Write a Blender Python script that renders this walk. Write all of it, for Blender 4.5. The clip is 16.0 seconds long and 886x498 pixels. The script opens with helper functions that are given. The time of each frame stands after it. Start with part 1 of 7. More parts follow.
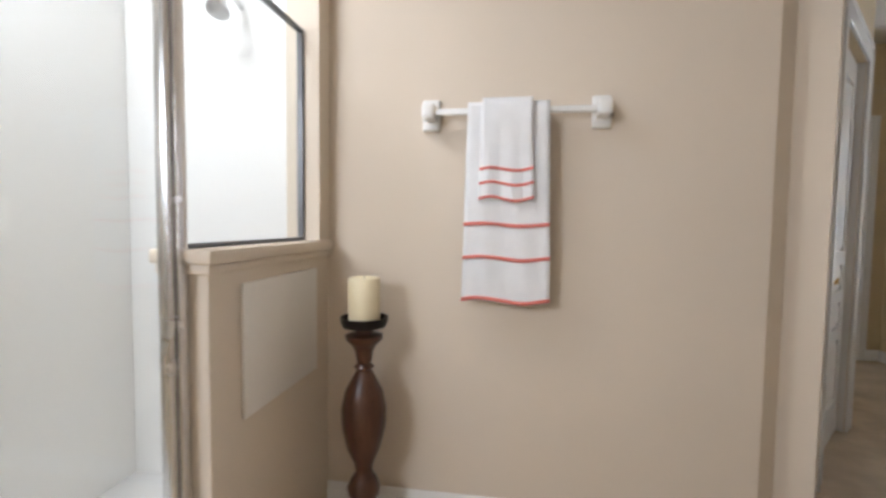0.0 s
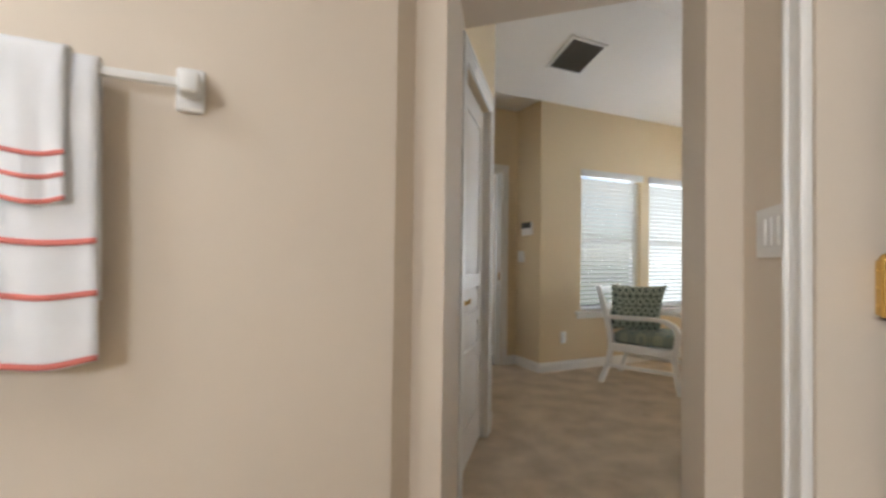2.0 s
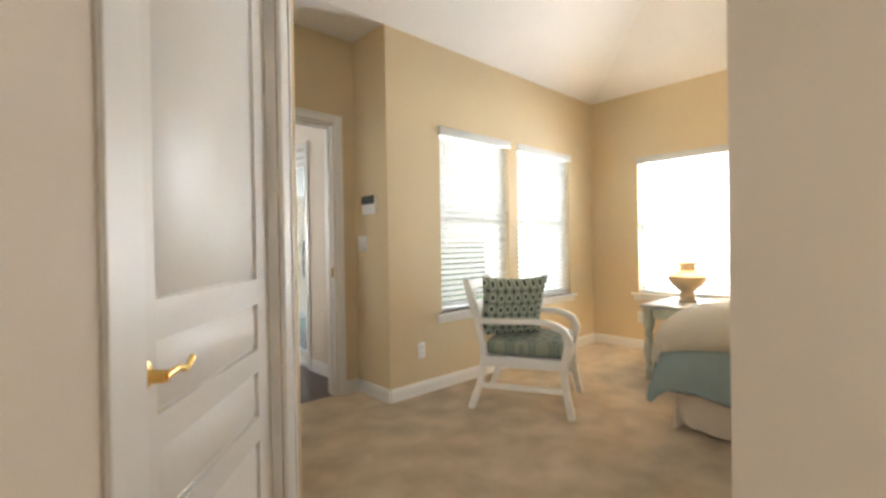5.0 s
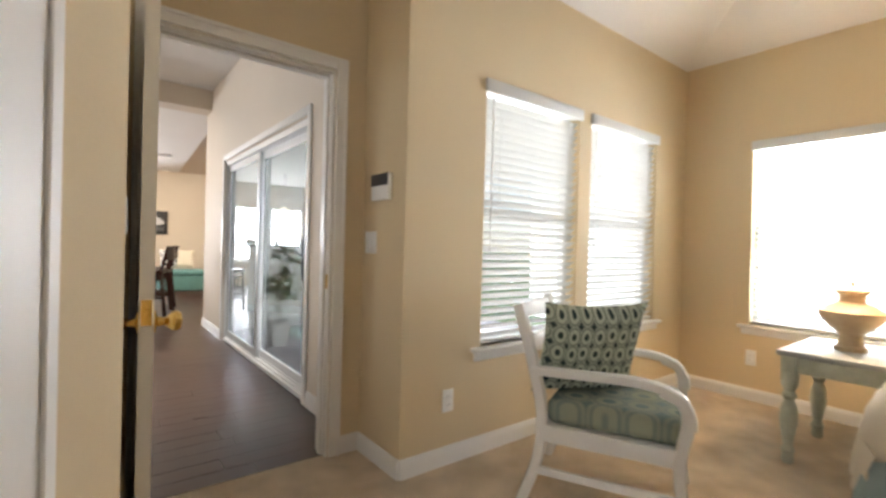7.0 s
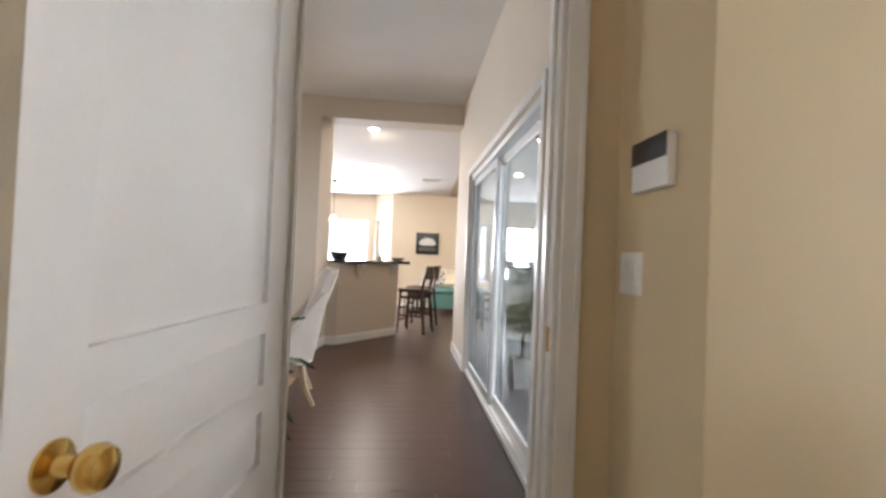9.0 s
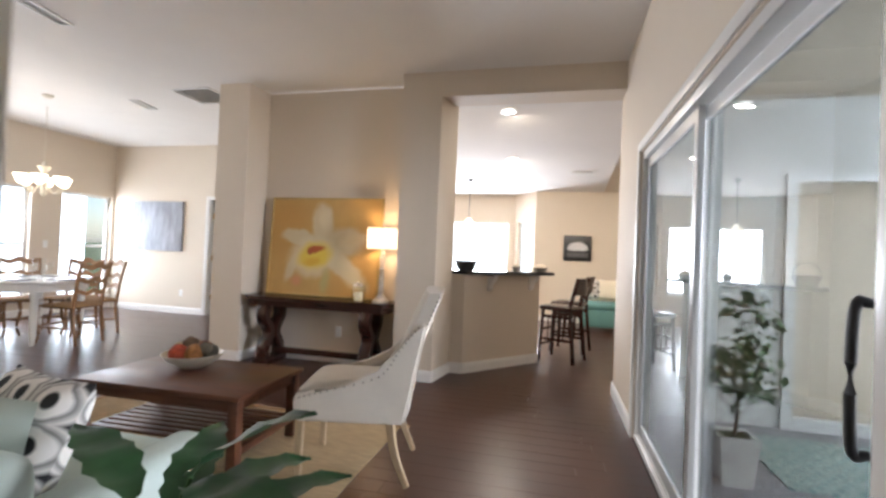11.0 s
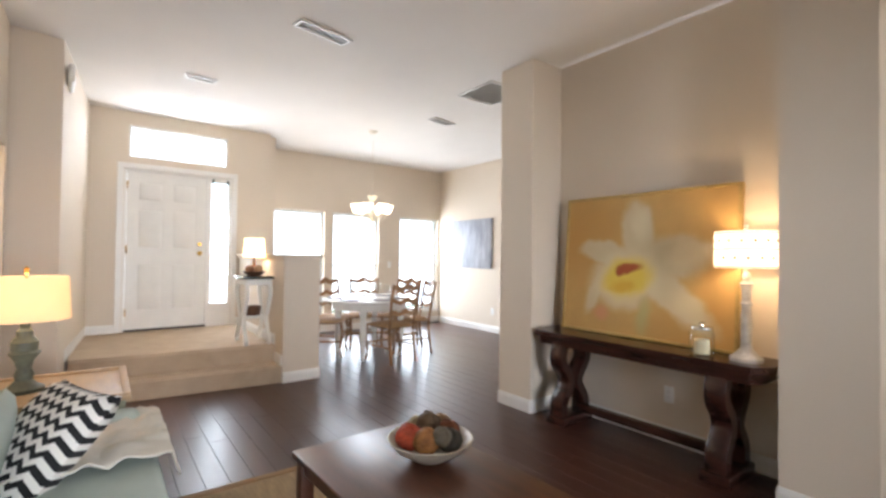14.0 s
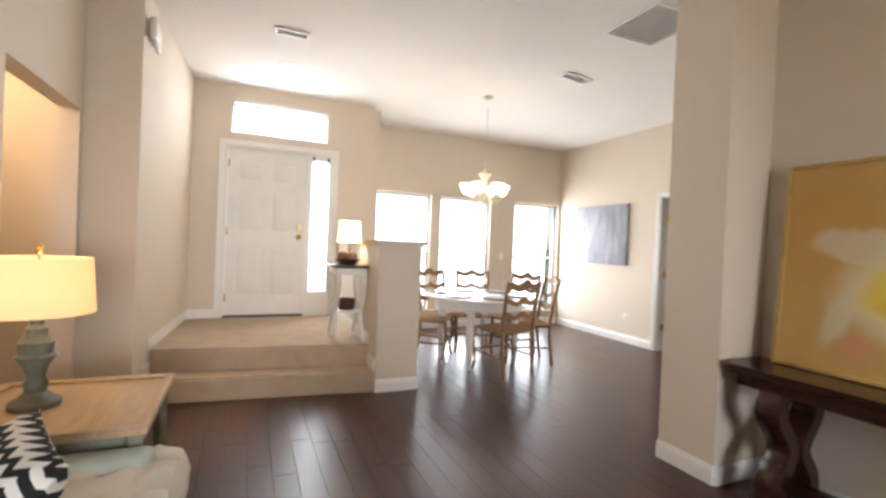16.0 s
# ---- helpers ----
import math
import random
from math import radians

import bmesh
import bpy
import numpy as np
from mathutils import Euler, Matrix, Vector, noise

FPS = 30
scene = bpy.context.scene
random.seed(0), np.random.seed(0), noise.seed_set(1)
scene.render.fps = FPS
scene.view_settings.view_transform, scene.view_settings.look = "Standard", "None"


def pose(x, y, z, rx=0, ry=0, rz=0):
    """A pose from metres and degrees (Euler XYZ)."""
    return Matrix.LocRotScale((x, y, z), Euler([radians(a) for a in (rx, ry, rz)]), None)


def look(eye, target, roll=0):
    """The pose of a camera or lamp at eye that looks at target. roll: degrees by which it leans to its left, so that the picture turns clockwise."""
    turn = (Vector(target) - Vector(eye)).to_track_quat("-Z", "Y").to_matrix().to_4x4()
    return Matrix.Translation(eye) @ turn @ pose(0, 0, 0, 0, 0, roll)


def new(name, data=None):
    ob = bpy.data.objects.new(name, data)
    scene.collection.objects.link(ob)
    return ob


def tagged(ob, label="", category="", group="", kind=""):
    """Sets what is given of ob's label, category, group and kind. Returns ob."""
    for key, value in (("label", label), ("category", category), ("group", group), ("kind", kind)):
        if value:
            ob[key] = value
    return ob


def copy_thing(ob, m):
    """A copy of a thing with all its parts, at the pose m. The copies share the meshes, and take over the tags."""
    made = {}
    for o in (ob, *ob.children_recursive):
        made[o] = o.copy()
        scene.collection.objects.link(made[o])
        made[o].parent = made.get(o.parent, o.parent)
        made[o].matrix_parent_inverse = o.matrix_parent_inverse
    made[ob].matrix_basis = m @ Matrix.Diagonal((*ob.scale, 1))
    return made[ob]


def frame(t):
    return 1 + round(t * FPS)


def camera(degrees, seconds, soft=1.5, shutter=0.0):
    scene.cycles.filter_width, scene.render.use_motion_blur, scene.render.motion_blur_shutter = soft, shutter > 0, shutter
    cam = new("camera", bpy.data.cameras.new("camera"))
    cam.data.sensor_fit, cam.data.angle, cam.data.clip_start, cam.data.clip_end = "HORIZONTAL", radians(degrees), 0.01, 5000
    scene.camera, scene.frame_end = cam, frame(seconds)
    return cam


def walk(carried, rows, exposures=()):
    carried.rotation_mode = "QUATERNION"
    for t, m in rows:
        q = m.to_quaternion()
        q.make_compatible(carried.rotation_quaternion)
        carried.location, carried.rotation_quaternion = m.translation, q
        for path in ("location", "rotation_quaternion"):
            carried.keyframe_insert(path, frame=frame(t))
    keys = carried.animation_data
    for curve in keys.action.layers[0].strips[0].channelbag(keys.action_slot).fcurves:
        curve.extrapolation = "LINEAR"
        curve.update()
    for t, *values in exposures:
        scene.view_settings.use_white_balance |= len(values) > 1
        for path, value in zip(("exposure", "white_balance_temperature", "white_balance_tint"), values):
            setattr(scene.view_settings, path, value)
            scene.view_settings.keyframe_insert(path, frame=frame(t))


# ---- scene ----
cam = camera(88.6, 16.0, soft=2.8, shutter=0.3)
PATH = [
    (0, (0.56, 0.84, 1.144), (0.25, 2.813, 1.033), 0.7),
    (0.5, (0.708, 0.936, 1.116), (0.594, 2.932, 1.041), 1.1),
    (1, (0.799, 1.017, 1.111), (0.95, 3.011, 1.065), 1.4),
    (1.5, (0.888, 1.082, 1.106), (1.334, 3.032, 1.106), 1.2),
    (2, (0.967, 1.182, 1.118), (1.802, 2.999, 1.156), 0.8),
    (2.5, (1.025, 1.321, 1.128), (2.214, 2.928, 1.182), 0.4),
    (3, (1.114, 1.453, 1.118), (2.474, 2.918, 1.18), -0.5),
    (5.5, (2.005, 2.424, 1.113), (3.365, 3.89, 1.078), -0.8),
    (6, (2.196, 2.616, 1.111), (3.579, 4.061, 1.07), 0.1),
    (6.5, (2.36, 2.817, 1.118), (3.72, 4.283, 1.096), 0.9),
    (7, (2.518, 3.02, 1.131), (3.748, 4.598, 1.118), 1.5),
    (7.5, (2.685, 3.231, 1.131), (3.69, 4.96, 1.139), 2.0),
    (8, (2.818, 3.462, 1.145), (3.586, 5.308, 1.163), 2.1),
    (8.5, (2.941, 3.693, 1.144), (3.402, 5.639, 1.172), 2.4),
    (9, (3.069, 3.943, 1.162), (3.237, 5.935, 1.2), 2.4),
    (11.3, (3.14, 5.294, 1.255), (2.60, 7.22, 1.277), 1.9),
    (11.5, (3.1, 5.392, 1.272), (2.512, 7.303, 1.288), 1.5),
    (12, (3.026, 5.648, 1.3), (2.233, 7.484, 1.309), 0.8),
    (12.5, (2.932, 5.866, 1.313), (1.873, 7.562, 1.333), 0.4),
    (13, (2.804, 6.089, 1.319), (1.531, 7.632, 1.345), 0.4),
    (13.5, (2.666, 6.259, 1.326), (1.232, 7.653, 1.357), 0.5),
    (14, (2.501, 6.474, 1.314), (0.902, 7.675, 1.347), 0.7),
    (14.5, (2.332, 6.632, 1.316), (0.653, 7.718, 1.339), 1.2),
    (15, (2.091, 6.737, 1.304), (0.392, 7.793, 1.316), 2.0),
    (15.5, (1.853, 6.847, 1.277), (0.085, 7.781, 1.271), 2.4),
    (16, (1.594, 6.922, 1.3), (-0.241, 7.715, 1.28), 2.4),
]
walk(cam, [(t, look(eye, target, roll)) for t, eye, target, roll in PATH], [(0.0, 0.3, 5800, 11), (1.0, 0.42, 5900, 11), (2.5, 0.58, 6050, 10), (5.0, 1.27, 6350, 10), (7.5, 0.94, 6250, 13), (9.0, 0.92, 6050, 13), (11.0, 0.74, 6050, 14), (14.0, 0.78, 6100, 13), (16.0, 0.66, 6500, 14)])

# ---- light ----
world = bpy.data.worlds.new("sky")
scene.world = world
world.use_nodes = True
wn = world.node_tree.nodes
sky = wn.new("ShaderNodeTexSky")
sky.sky_type, sky.sun_disc = "NISHITA", False
sky.sun_elevation, sky.sun_rotation = radians(58), radians(171)
wn["Background"].inputs["Strength"].default_value = 0.11
world.node_tree.links.new(sky.outputs["Color"], wn["Background"].inputs["Color"])
sun = new("sun", bpy.data.lights.new("sun", "SUN"))
sun.data.energy, sun.data.angle, sun.data.color = 1.3, radians(0.6), (1.0, 0.95, 0.86)
sun.matrix_world = look((0, 0, 20), (-2, 12, 0))


def lamp_area(name, eye, target, w, h, watts, colour):
    ob = new(name, bpy.data.lights.new(name, "AREA"))
    ob.data.shape, ob.data.size, ob.data.size_y = "RECTANGLE", w, h
    ob.data.energy, ob.data.color = watts, colour
    ob.matrix_world = look(eye, target)
    return ob


def lamp_point(name, at, watts, colour, radius=0.04):
    ob = new(name, bpy.data.lights.new(name, "POINT"))
    ob.data.energy, ob.data.color, ob.data.shadow_soft_size = watts, colour, radius
    ob.location = at
    return ob


DAY = (0.93, 0.96, 1.0)
WARM = (1.0, 0.72, 0.42)
# added bathroom lamp, itself unseen, set so that shadows fall to the right
lamp_area("bath_vanity_light", (-0.95, -0.5, 1.9), (0.5, 2.2, 1.1), 0.9, 0.5, 37, (0.97, 0.98, 1.0))
# daylight that comes in through the window openings
lamp_area("bedroom_window_light_a", (4.64, 5.5, 1.5), (4.64, 3.0, 0.9), 0.9, 1.3, 8, DAY)
lamp_area("bedroom_window_light_b", (5.62, 5.5, 1.5), (5.62, 3.0, 0.9), 0.9, 1.3, 8, DAY)
lamp_area("bedroom_window_light_c", (7.25, 3.9, 1.5), (5.0, 3.75, 0.9), 1.3, 1.9, 190, DAY)
for i, yy in enumerate((9.07, 10.12, 11.47)):
    lamp_area("dining_window_light", (-5.1, yy, 1.2), (-2.0, yy, 0.7), 0.85, 1.8, 32, DAY)
lamp_area("sidelight_light", (-4.3, 7.71, 1.5), (-2.0, 7.71, 0.8), 0.2, 1.6, 12, DAY)
lamp_area("transom_light", (-4.3, 7.26, 2.62), (-2.0, 7.26, 1.2), 1.0, 0.4, 22, DAY)
lamp_area("kitchen_window_light", (1.37, 15.24, 1.35), (1.6, 11.0, 0.9), 1.6, 1.35, 180, DAY)
# lamp added out of view on the patio to brighten the living room
lamp_area("patio_screen_light", (6.95, 7.3, 1.5), (1.0, 9.0, 1.2), 2.4, 2.0, 270, DAY)
# not daylight: a warm lamp out of sight in the hall
lamp_point("hall_light", (-1.7, 5.15, 2.3), 14, WARM, 0.08)
# two sit under the recessed lights; the third has no fitting, added fill
for i, (xx, yy, zz) in enumerate(((2.55, 10.6, 2.96), (2.45, 12.4, 2.78), (4.4, 12.2, 2.78))):
    lamp_area("kitchen_downlight", (xx, yy, zz), (xx + 0.3, yy + 0.5, 0.0), 0.14, 0.14, 20, (1.0, 0.86, 0.66))
# unseen lamp added overhead to make the shower bright
lamp_area("shower_light", (-0.6, 1.7, 2.5), (-0.6, 1.9, 0.0), 0.4, 0.4, 13, (1.0, 0.98, 0.95))

# ---- materials ----
MATS = {}


def mat(name, colour, rough=0.6, metal=0.0, vary=0.08, scale=6.0, grain=60.0, bump=0.05, tint=None, stretch=(1, 1, 1), piece=0.0, island=False, sheen=0.0, spec=0.5, depth=0.002, lo=0.35, hi=1.0):
    """A surface with broad variation, fine grain and relief; piece varies it from object to object."""
    if name in MATS:
        return MATS[name]
    m = bpy.data.materials.new(name)
    m.use_nodes = True
    n, l = m.node_tree.nodes, m.node_tree.links
    b = n["Principled BSDF"]
    b.inputs["Roughness"].default_value, b.inputs["Metallic"].default_value = rough, metal
    b.inputs["Specular IOR Level"].default_value = spec
    if sheen:
        b.inputs["Sheen Weight"].default_value = sheen
    tc, mp = n.new("ShaderNodeTexCoord"), n.new("ShaderNodeMapping")
    mp.inputs["Scale"].default_value = stretch
    l.new(tc.outputs["Object"], mp.inputs["Vector"])
    n1, n2 = n.new("ShaderNodeTexNoise"), n.new("ShaderNodeTexNoise")
    n1.inputs["Scale"].default_value, n1.inputs["Detail"].default_value = scale, 5
    n2.inputs["Scale"].default_value, n2.inputs["Detail"].default_value = grain, 4
    for q in (n1, n2):
        l.new(mp.outputs["Vector"], q.inputs["Vector"])
    mix = n.new("ShaderNodeMix")
    mix.data_type = "RGBA"
    dark = tint or tuple(c * (1 - 2.2 * vary) for c in colour)
    mix.inputs[6].default_value, mix.inputs[7].default_value = (*dark, 1), (*(min(1, c * (1 + vary)) for c in colour), 1)
    add = n.new("ShaderNodeMath")
    add.operation = "MULTIPLY_ADD"
    add.inputs[1].default_value = 0.35
    l.new(n2.outputs["Fac"], add.inputs[0])
    ramp = n.new("ShaderNodeMapRange")
    ramp.inputs["From Min"].default_value, ramp.inputs["From Max"].default_value = lo, hi
    l.new(n1.outputs["Fac"], add.inputs[2])
    l.new(add.outputs[0], ramp.inputs["Value"])
    l.new(ramp.outputs["Result"], mix.inputs[0])
    last = mix.outputs[2]
    if piece or island:
        hsv, mr = n.new("ShaderNodeHueSaturation"), n.new("ShaderNodeMapRange")
        src = n.new("ShaderNodeNewGeometry").outputs["Random Per Island"] if island else n.new("ShaderNodeObjectInfo").outputs["Random"]
        mr.inputs["To Min"].default_value, mr.inputs["To Max"].default_value = 1 - (piece or 0.15), 1 + (piece or 0.15)
        l.new(src, mr.inputs["Value"])
        l.new(mr.outputs["Result"], hsv.inputs["Value"])
        l.new(last, hsv.inputs["Color"])
        last = hsv.outputs["Color"]
    l.new(last, b.inputs["Base Color"])
    rr = n.new("ShaderNodeMapRange")
    rr.inputs["To Min"].default_value, rr.inputs["To Max"].default_value = max(0.02, rough - 0.07), min(1, rough + 0.07)
    l.new(n1.outputs["Fac"], rr.inputs["Value"])
    l.new(rr.outputs["Result"], b.inputs["Roughness"])
    if bump:
        bp = n.new("ShaderNodeBump")
        bp.inputs["Strength"].default_value, bp.inputs["Distance"].default_value = bump, depth
        l.new(n2.outputs["Fac"], bp.inputs["Height"])
        l.new(bp.outputs["Normal"], b.inputs["Normal"])
    MATS[name] = m
    return m


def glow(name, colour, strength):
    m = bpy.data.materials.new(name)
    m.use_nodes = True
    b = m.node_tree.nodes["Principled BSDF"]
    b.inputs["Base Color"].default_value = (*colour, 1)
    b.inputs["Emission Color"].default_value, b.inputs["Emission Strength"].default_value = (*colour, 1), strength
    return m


def glass(name, colour=(1, 1, 1), rough=0.0):
    m = bpy.data.materials.new(name)
    m.use_nodes = True
    n, l = m.node_tree.nodes, m.node_tree.links
    n.remove(n["Principled BSDF"])
    tr, gl, mx, fr = n.new("ShaderNodeBsdfTransparent"), n.new("ShaderNodeBsdfGlossy"), n.new("ShaderNodeMixShader"), n.new("ShaderNodeLayerWeight")
    tr.inputs["Color"].default_value = (*colour, 1)
    gl.inputs["Roughness"].default_value = rough
    pw, ml = n.new("ShaderNodeMath"), n.new("ShaderNodeMath")
    pw.operation, pw.inputs[1].default_value = "POWER", 4.0
    ml.operation, ml.inputs[1].default_value, ml.inputs[2].default_value = "MULTIPLY_ADD", 0.55, 0.045
    fr.inputs["Blend"].default_value = 0.5
    l.new(fr.outputs["Facing"], pw.inputs[0]), l.new(pw.outputs[0], ml.inputs[0])
    l.new(ml.outputs[0], mx.inputs[0]), l.new(tr.outputs[0], mx.inputs[1]), l.new(gl.outputs[0], mx.inputs[2])
    l.new(mx.outputs[0], n["Material Output"].inputs["Surface"])
    return m


PAINT = mat("beige_wall_paint", (0.69, 0.60, 0.485), 0.75, vary=0.02, scale=1.5, grain=180, bump=0.12, depth=0.001)
# the same beige paint, yellowed in colour for the bedroom's warm light
PAINT_WARM_LIT = mat("warm_lit_wall_paint", (0.66, 0.53, 0.33), 0.75, vary=0.02, scale=1.5, grain=180, bump=0.12, depth=0.001)
CEIL = mat("white_ceiling_paint", (0.80, 0.77, 0.73), 0.9, vary=0.02, scale=2, grain=120, bump=0.3, depth=0.002)
TRIM = mat("white_gloss_trim", (0.82, 0.80, 0.76), 0.35, vary=0.015, scale=3, grain=40, bump=0.02)
DOORP = mat("cream_door_paint", (0.80, 0.77, 0.72), 0.4, vary=0.02, scale=3, grain=50, bump=0.03)
CARPET = mat("beige_carpet", (0.66, 0.52, 0.35), 0.95, vary=0.06, scale=5, grain=350, bump=1.0, depth=0.006, sheen=0.3, tint=(0.48, 0.36, 0.21), lo=0.50, hi=0.86)
FOYER = mat("tan_foyer_carpet", (0.52, 0.41, 0.29), 0.9, vary=0.05, scale=6, grain=300, bump=0.8, depth=0.004, tint=(0.42, 0.32, 0.22))
PLANK = mat("dark_walnut_plank", (0.058, 0.023, 0.014), 0.31, spec=0.46, vary=0.10, scale=2.2, grain=26, bump=0.03, stretch=(0.5, 5, 1), piece=0.07, tint=(0.040, 0.015, 0.010))
PLANKS = mat("dark_walnut_planks_far", (0.058, 0.023, 0.014), 0.31, spec=0.46, vary=0.10, scale=2.2, grain=26, bump=0.03, stretch=(0.5, 5, 1), island=True, piece=0.07, tint=(0.040, 0.015, 0.010))
# floor joints; also the painted shade in the bathroom door's gap
GAP = mat("dark_floor_joint_and_door_shade", (0.026, 0.011, 0.008), 0.7, vary=0.1)
BRASS = mat("polished_brass", (0.78, 0.52, 0.16), 0.18, 1.0, vary=0.05, bump=0.02)
CHROME = mat("brushed_nickel", (0.62, 0.62, 0.62), 0.25, 1.0, vary=0.04, bump=0.02)
BLACK = mat("black_plastic", (0.012, 0.012, 0.013), 0.4, vary=0.1)
WHITEP = mat("white_plastic", (0.80, 0.79, 0.76), 0.35, vary=0.015, bump=0.02)
ALU = mat("white_aluminium_frame", (0.74, 0.74, 0.73), 0.35, 0.1, vary=0.03, bump=0.02)
TINTED = glass("grey_tinted_pane", (0.37, 0.385, 0.38))
GLASS = glass("clear_pane", (0.97, 0.985, 0.98))

# ---- builders ----


def mesh_of(bm, name):
    me = bpy.data.meshes.new(name)
    bmesh.ops.recalc_face_normals(bm, faces=bm.faces)
    bm.to_mesh(me)
    bm.free()
    return me


def smooth(me, angle=40):
    me.shade_smooth()
    me.set_sharp_from_angle(angle=radians(angle))
    return me


def part(name, bm, material, parent=None, label="", soft=True):
    me = mesh_of(bm, name)
    if soft:
        smooth(me)
    me.materials.append(material)
    ob = new(name, me)
    ob.parent = parent
    if label:
        tagged(ob, label)
    return ob


def thing(name, label, category, x=0, y=0, z=0, rz=0, group=""):
    ob = new(name)
    ob.empty_display_size = 0.1
    ob.matrix_world = pose(x, y, z, 0, 0, rz)
    return tagged(ob, label, category, group)


def struct(name, bm, material, soft=False, parent=None):
    ob = part(name, bm, material, parent, "", soft)
    return tagged(ob, kind="structure")


def B():
    return bmesh.new()


def box(bm, x0, y0, z0, x1, y1, z1, m=None, r=0.0, seg=2):
    """A box between two corners, its edges rounded by r."""
    res = bmesh.ops.create_cube(bm, size=1.0)
    vs = res["verts"]
    t = Matrix.LocRotScale(((x0 + x1) / 2, (y0 + y1) / 2, (z0 + z1) / 2), None, (abs(x1 - x0), abs(y1 - y0), abs(z1 - z0)))
    bmesh.ops.transform(bm, matrix=t, verts=vs)
    if r > 0:
        es = list({e for v in vs for e in v.link_edges})
        vs = bmesh.ops.bevel(bm, geom=es, offset=r, segments=seg, affect="EDGES", profile=0.5)["verts"]
    if m is not None:
        bmesh.ops.transform(bm, matrix=m, verts=list({v for v in vs}))
    return bm


def obox(bm, m, sx, sy, sz, r=0.0, seg=2):
    """A box of the given size centred on the pose m."""
    return box(bm, -sx / 2, -sy / 2, -sz / 2, sx / 2, sy / 2, sz / 2, m, r, seg)


def lathe(bm, profile, seg=24, m=None, cap=True):
    """Turns a profile of (radius, height) about z."""
    rings = []
    for r, z in profile:
        rings.append([bm.verts.new((r * math.cos(2 * math.pi * i / seg), r * math.sin(2 * math.pi * i / seg), z)) for i in range(seg)])
    for a, b in zip(rings, rings[1:]):
        for i in range(seg):
            bm.faces.new((a[i], a[(i + 1) % seg], b[(i + 1) % seg], b[i]))
    if cap:
        bm.faces.new(rings[0][::-1]), bm.faces.new(rings[-1])
    if m is not None:
        bmesh.ops.transform(bm, matrix=m, verts=[v for r in rings for v in r])
    return bm


def smooth_line(pts, n=6):
    """A Catmull-Rom line through the points."""
    p = [Vector(q) for q in pts]
    p = [2 * p[0] - p[1]] + p + [2 * p[-1] - p[-2]]
    out = []
    for i in range(1, len(p) - 2):
        for k in range(n):
            t = k / n
            out.append(0.5 * ((2 * p[i]) + (p[i + 1] - p[i - 1]) * t + (2 * p[i - 1] - 5 * p[i] + 4 * p[i + 1] - p[i + 2]) * t * t + (3 * p[i] - p[i - 1] - 3 * p[i + 1] + p[i + 2]) * t ** 3))
    out.append(p[-2])
    return out


def sweep(bm, pts, w, h=None, seg=10, square=False, taper=None, up=Vector((0, 0, 1))):
    """A bar along the points, w wide and h deep, round or square in section."""
    pts = [Vector(q) for q in pts]
    h = w if h is None else h
    rings = []
    for i, p in enumerate(pts):
        d = (pts[min(i + 1, len(pts) - 1)] - pts[max(i - 1, 0)]).normalized()
        s = d.cross(up)
        s = s.normalized() if s.length > 1e-3 else Vector((1, 0, 0))
        u = s.cross(d).normalized()
        k = 1.0 if taper is None else taper[0] + (taper[1] - taper[0]) * i / (len(pts) - 1)
        if square:
            ring = [p + s * (a * w / 2 * k) + u * (c * h / 2 * k) for a, c in ((-1, -0.8), (-0.8, -1), (0.8, -1), (1, -0.8), (1, 0.8), (0.8, 1), (-0.8, 1), (-1, 0.8))]
        else:
            ring = [p + s * (math.cos(2 * math.pi * j / seg) * w / 2 * k) + u * (math.sin(2 * math.pi * j / seg) * h / 2 * k) for j in range(seg)]
        rings.append([bm.verts.new(q) for q in ring])
    n = len(rings[0])
    for a, b in zip(rings, rings[1:]):
        for i in range(n):
            bm.faces.new((a[i], a[(i + 1) % n], b[(i + 1) % n], b[i]))
    bm.faces.new(rings[0][::-1]), bm.faces.new(rings[-1])
    return bm


def cushion(bm, w, d, t, m=None, n=12, crown=0.5, pinch=0.12, wrinkle=0.0):
    """A stuffed cushion w by d, t thick, with its seam in the middle plane and drawn-in sides."""
    grid = {}
    for side in (1, -1):
        for i in range(n + 1):
            for j in range(n + 1):
                u, v = 2 * i / n - 1, 2 * j / n - 1
                edge = max(abs(u), abs(v))
                if side == -1 and edge == 1:
                    grid[side, i, j] = grid[1, i, j]
                    continue
                k = (1 - u ** 4) * (1 - v ** 4)
                x, y = u * w / 2 * (1 - pinch * (1 - v * v) * abs(u) ** 2), v * d / 2 * (1 - pinch * (1 - u * u) * abs(v) ** 2)
                z = side * t / 2 * max(0.0, k) ** crown
                if wrinkle:
                    z += wrinkle * noise.noise((x * 9, y * 9, side * 3.1)) * k
                grid[side, i, j] = bm.verts.new((x, y, z))
    for side in (1, -1):
        for i in range(n):
            for j in range(n):
                bm.faces.new([grid[side, a, b] for a, b in ((i, j), (i + 1, j), (i + 1, j + 1), (i, j + 1))])
    if m is not None:
        bmesh.ops.transform(bm, matrix=m, verts=list(set(grid.values())))
    return bm


def prism(bm, plan, z0, z1):
    """An upright block over a plan of (x, y) corners."""
    lo, hi = [bm.verts.new((x, y, z0)) for x, y in plan], [bm.verts.new((x, y, z1)) for x, y in plan]
    bm.faces.new(lo[::-1]), bm.faces.new(hi)
    for i in range(len(plan)):
        j = (i + 1) % len(plan)
        bm.faces.new((lo[i], lo[j], hi[j], hi[i]))
    return bm


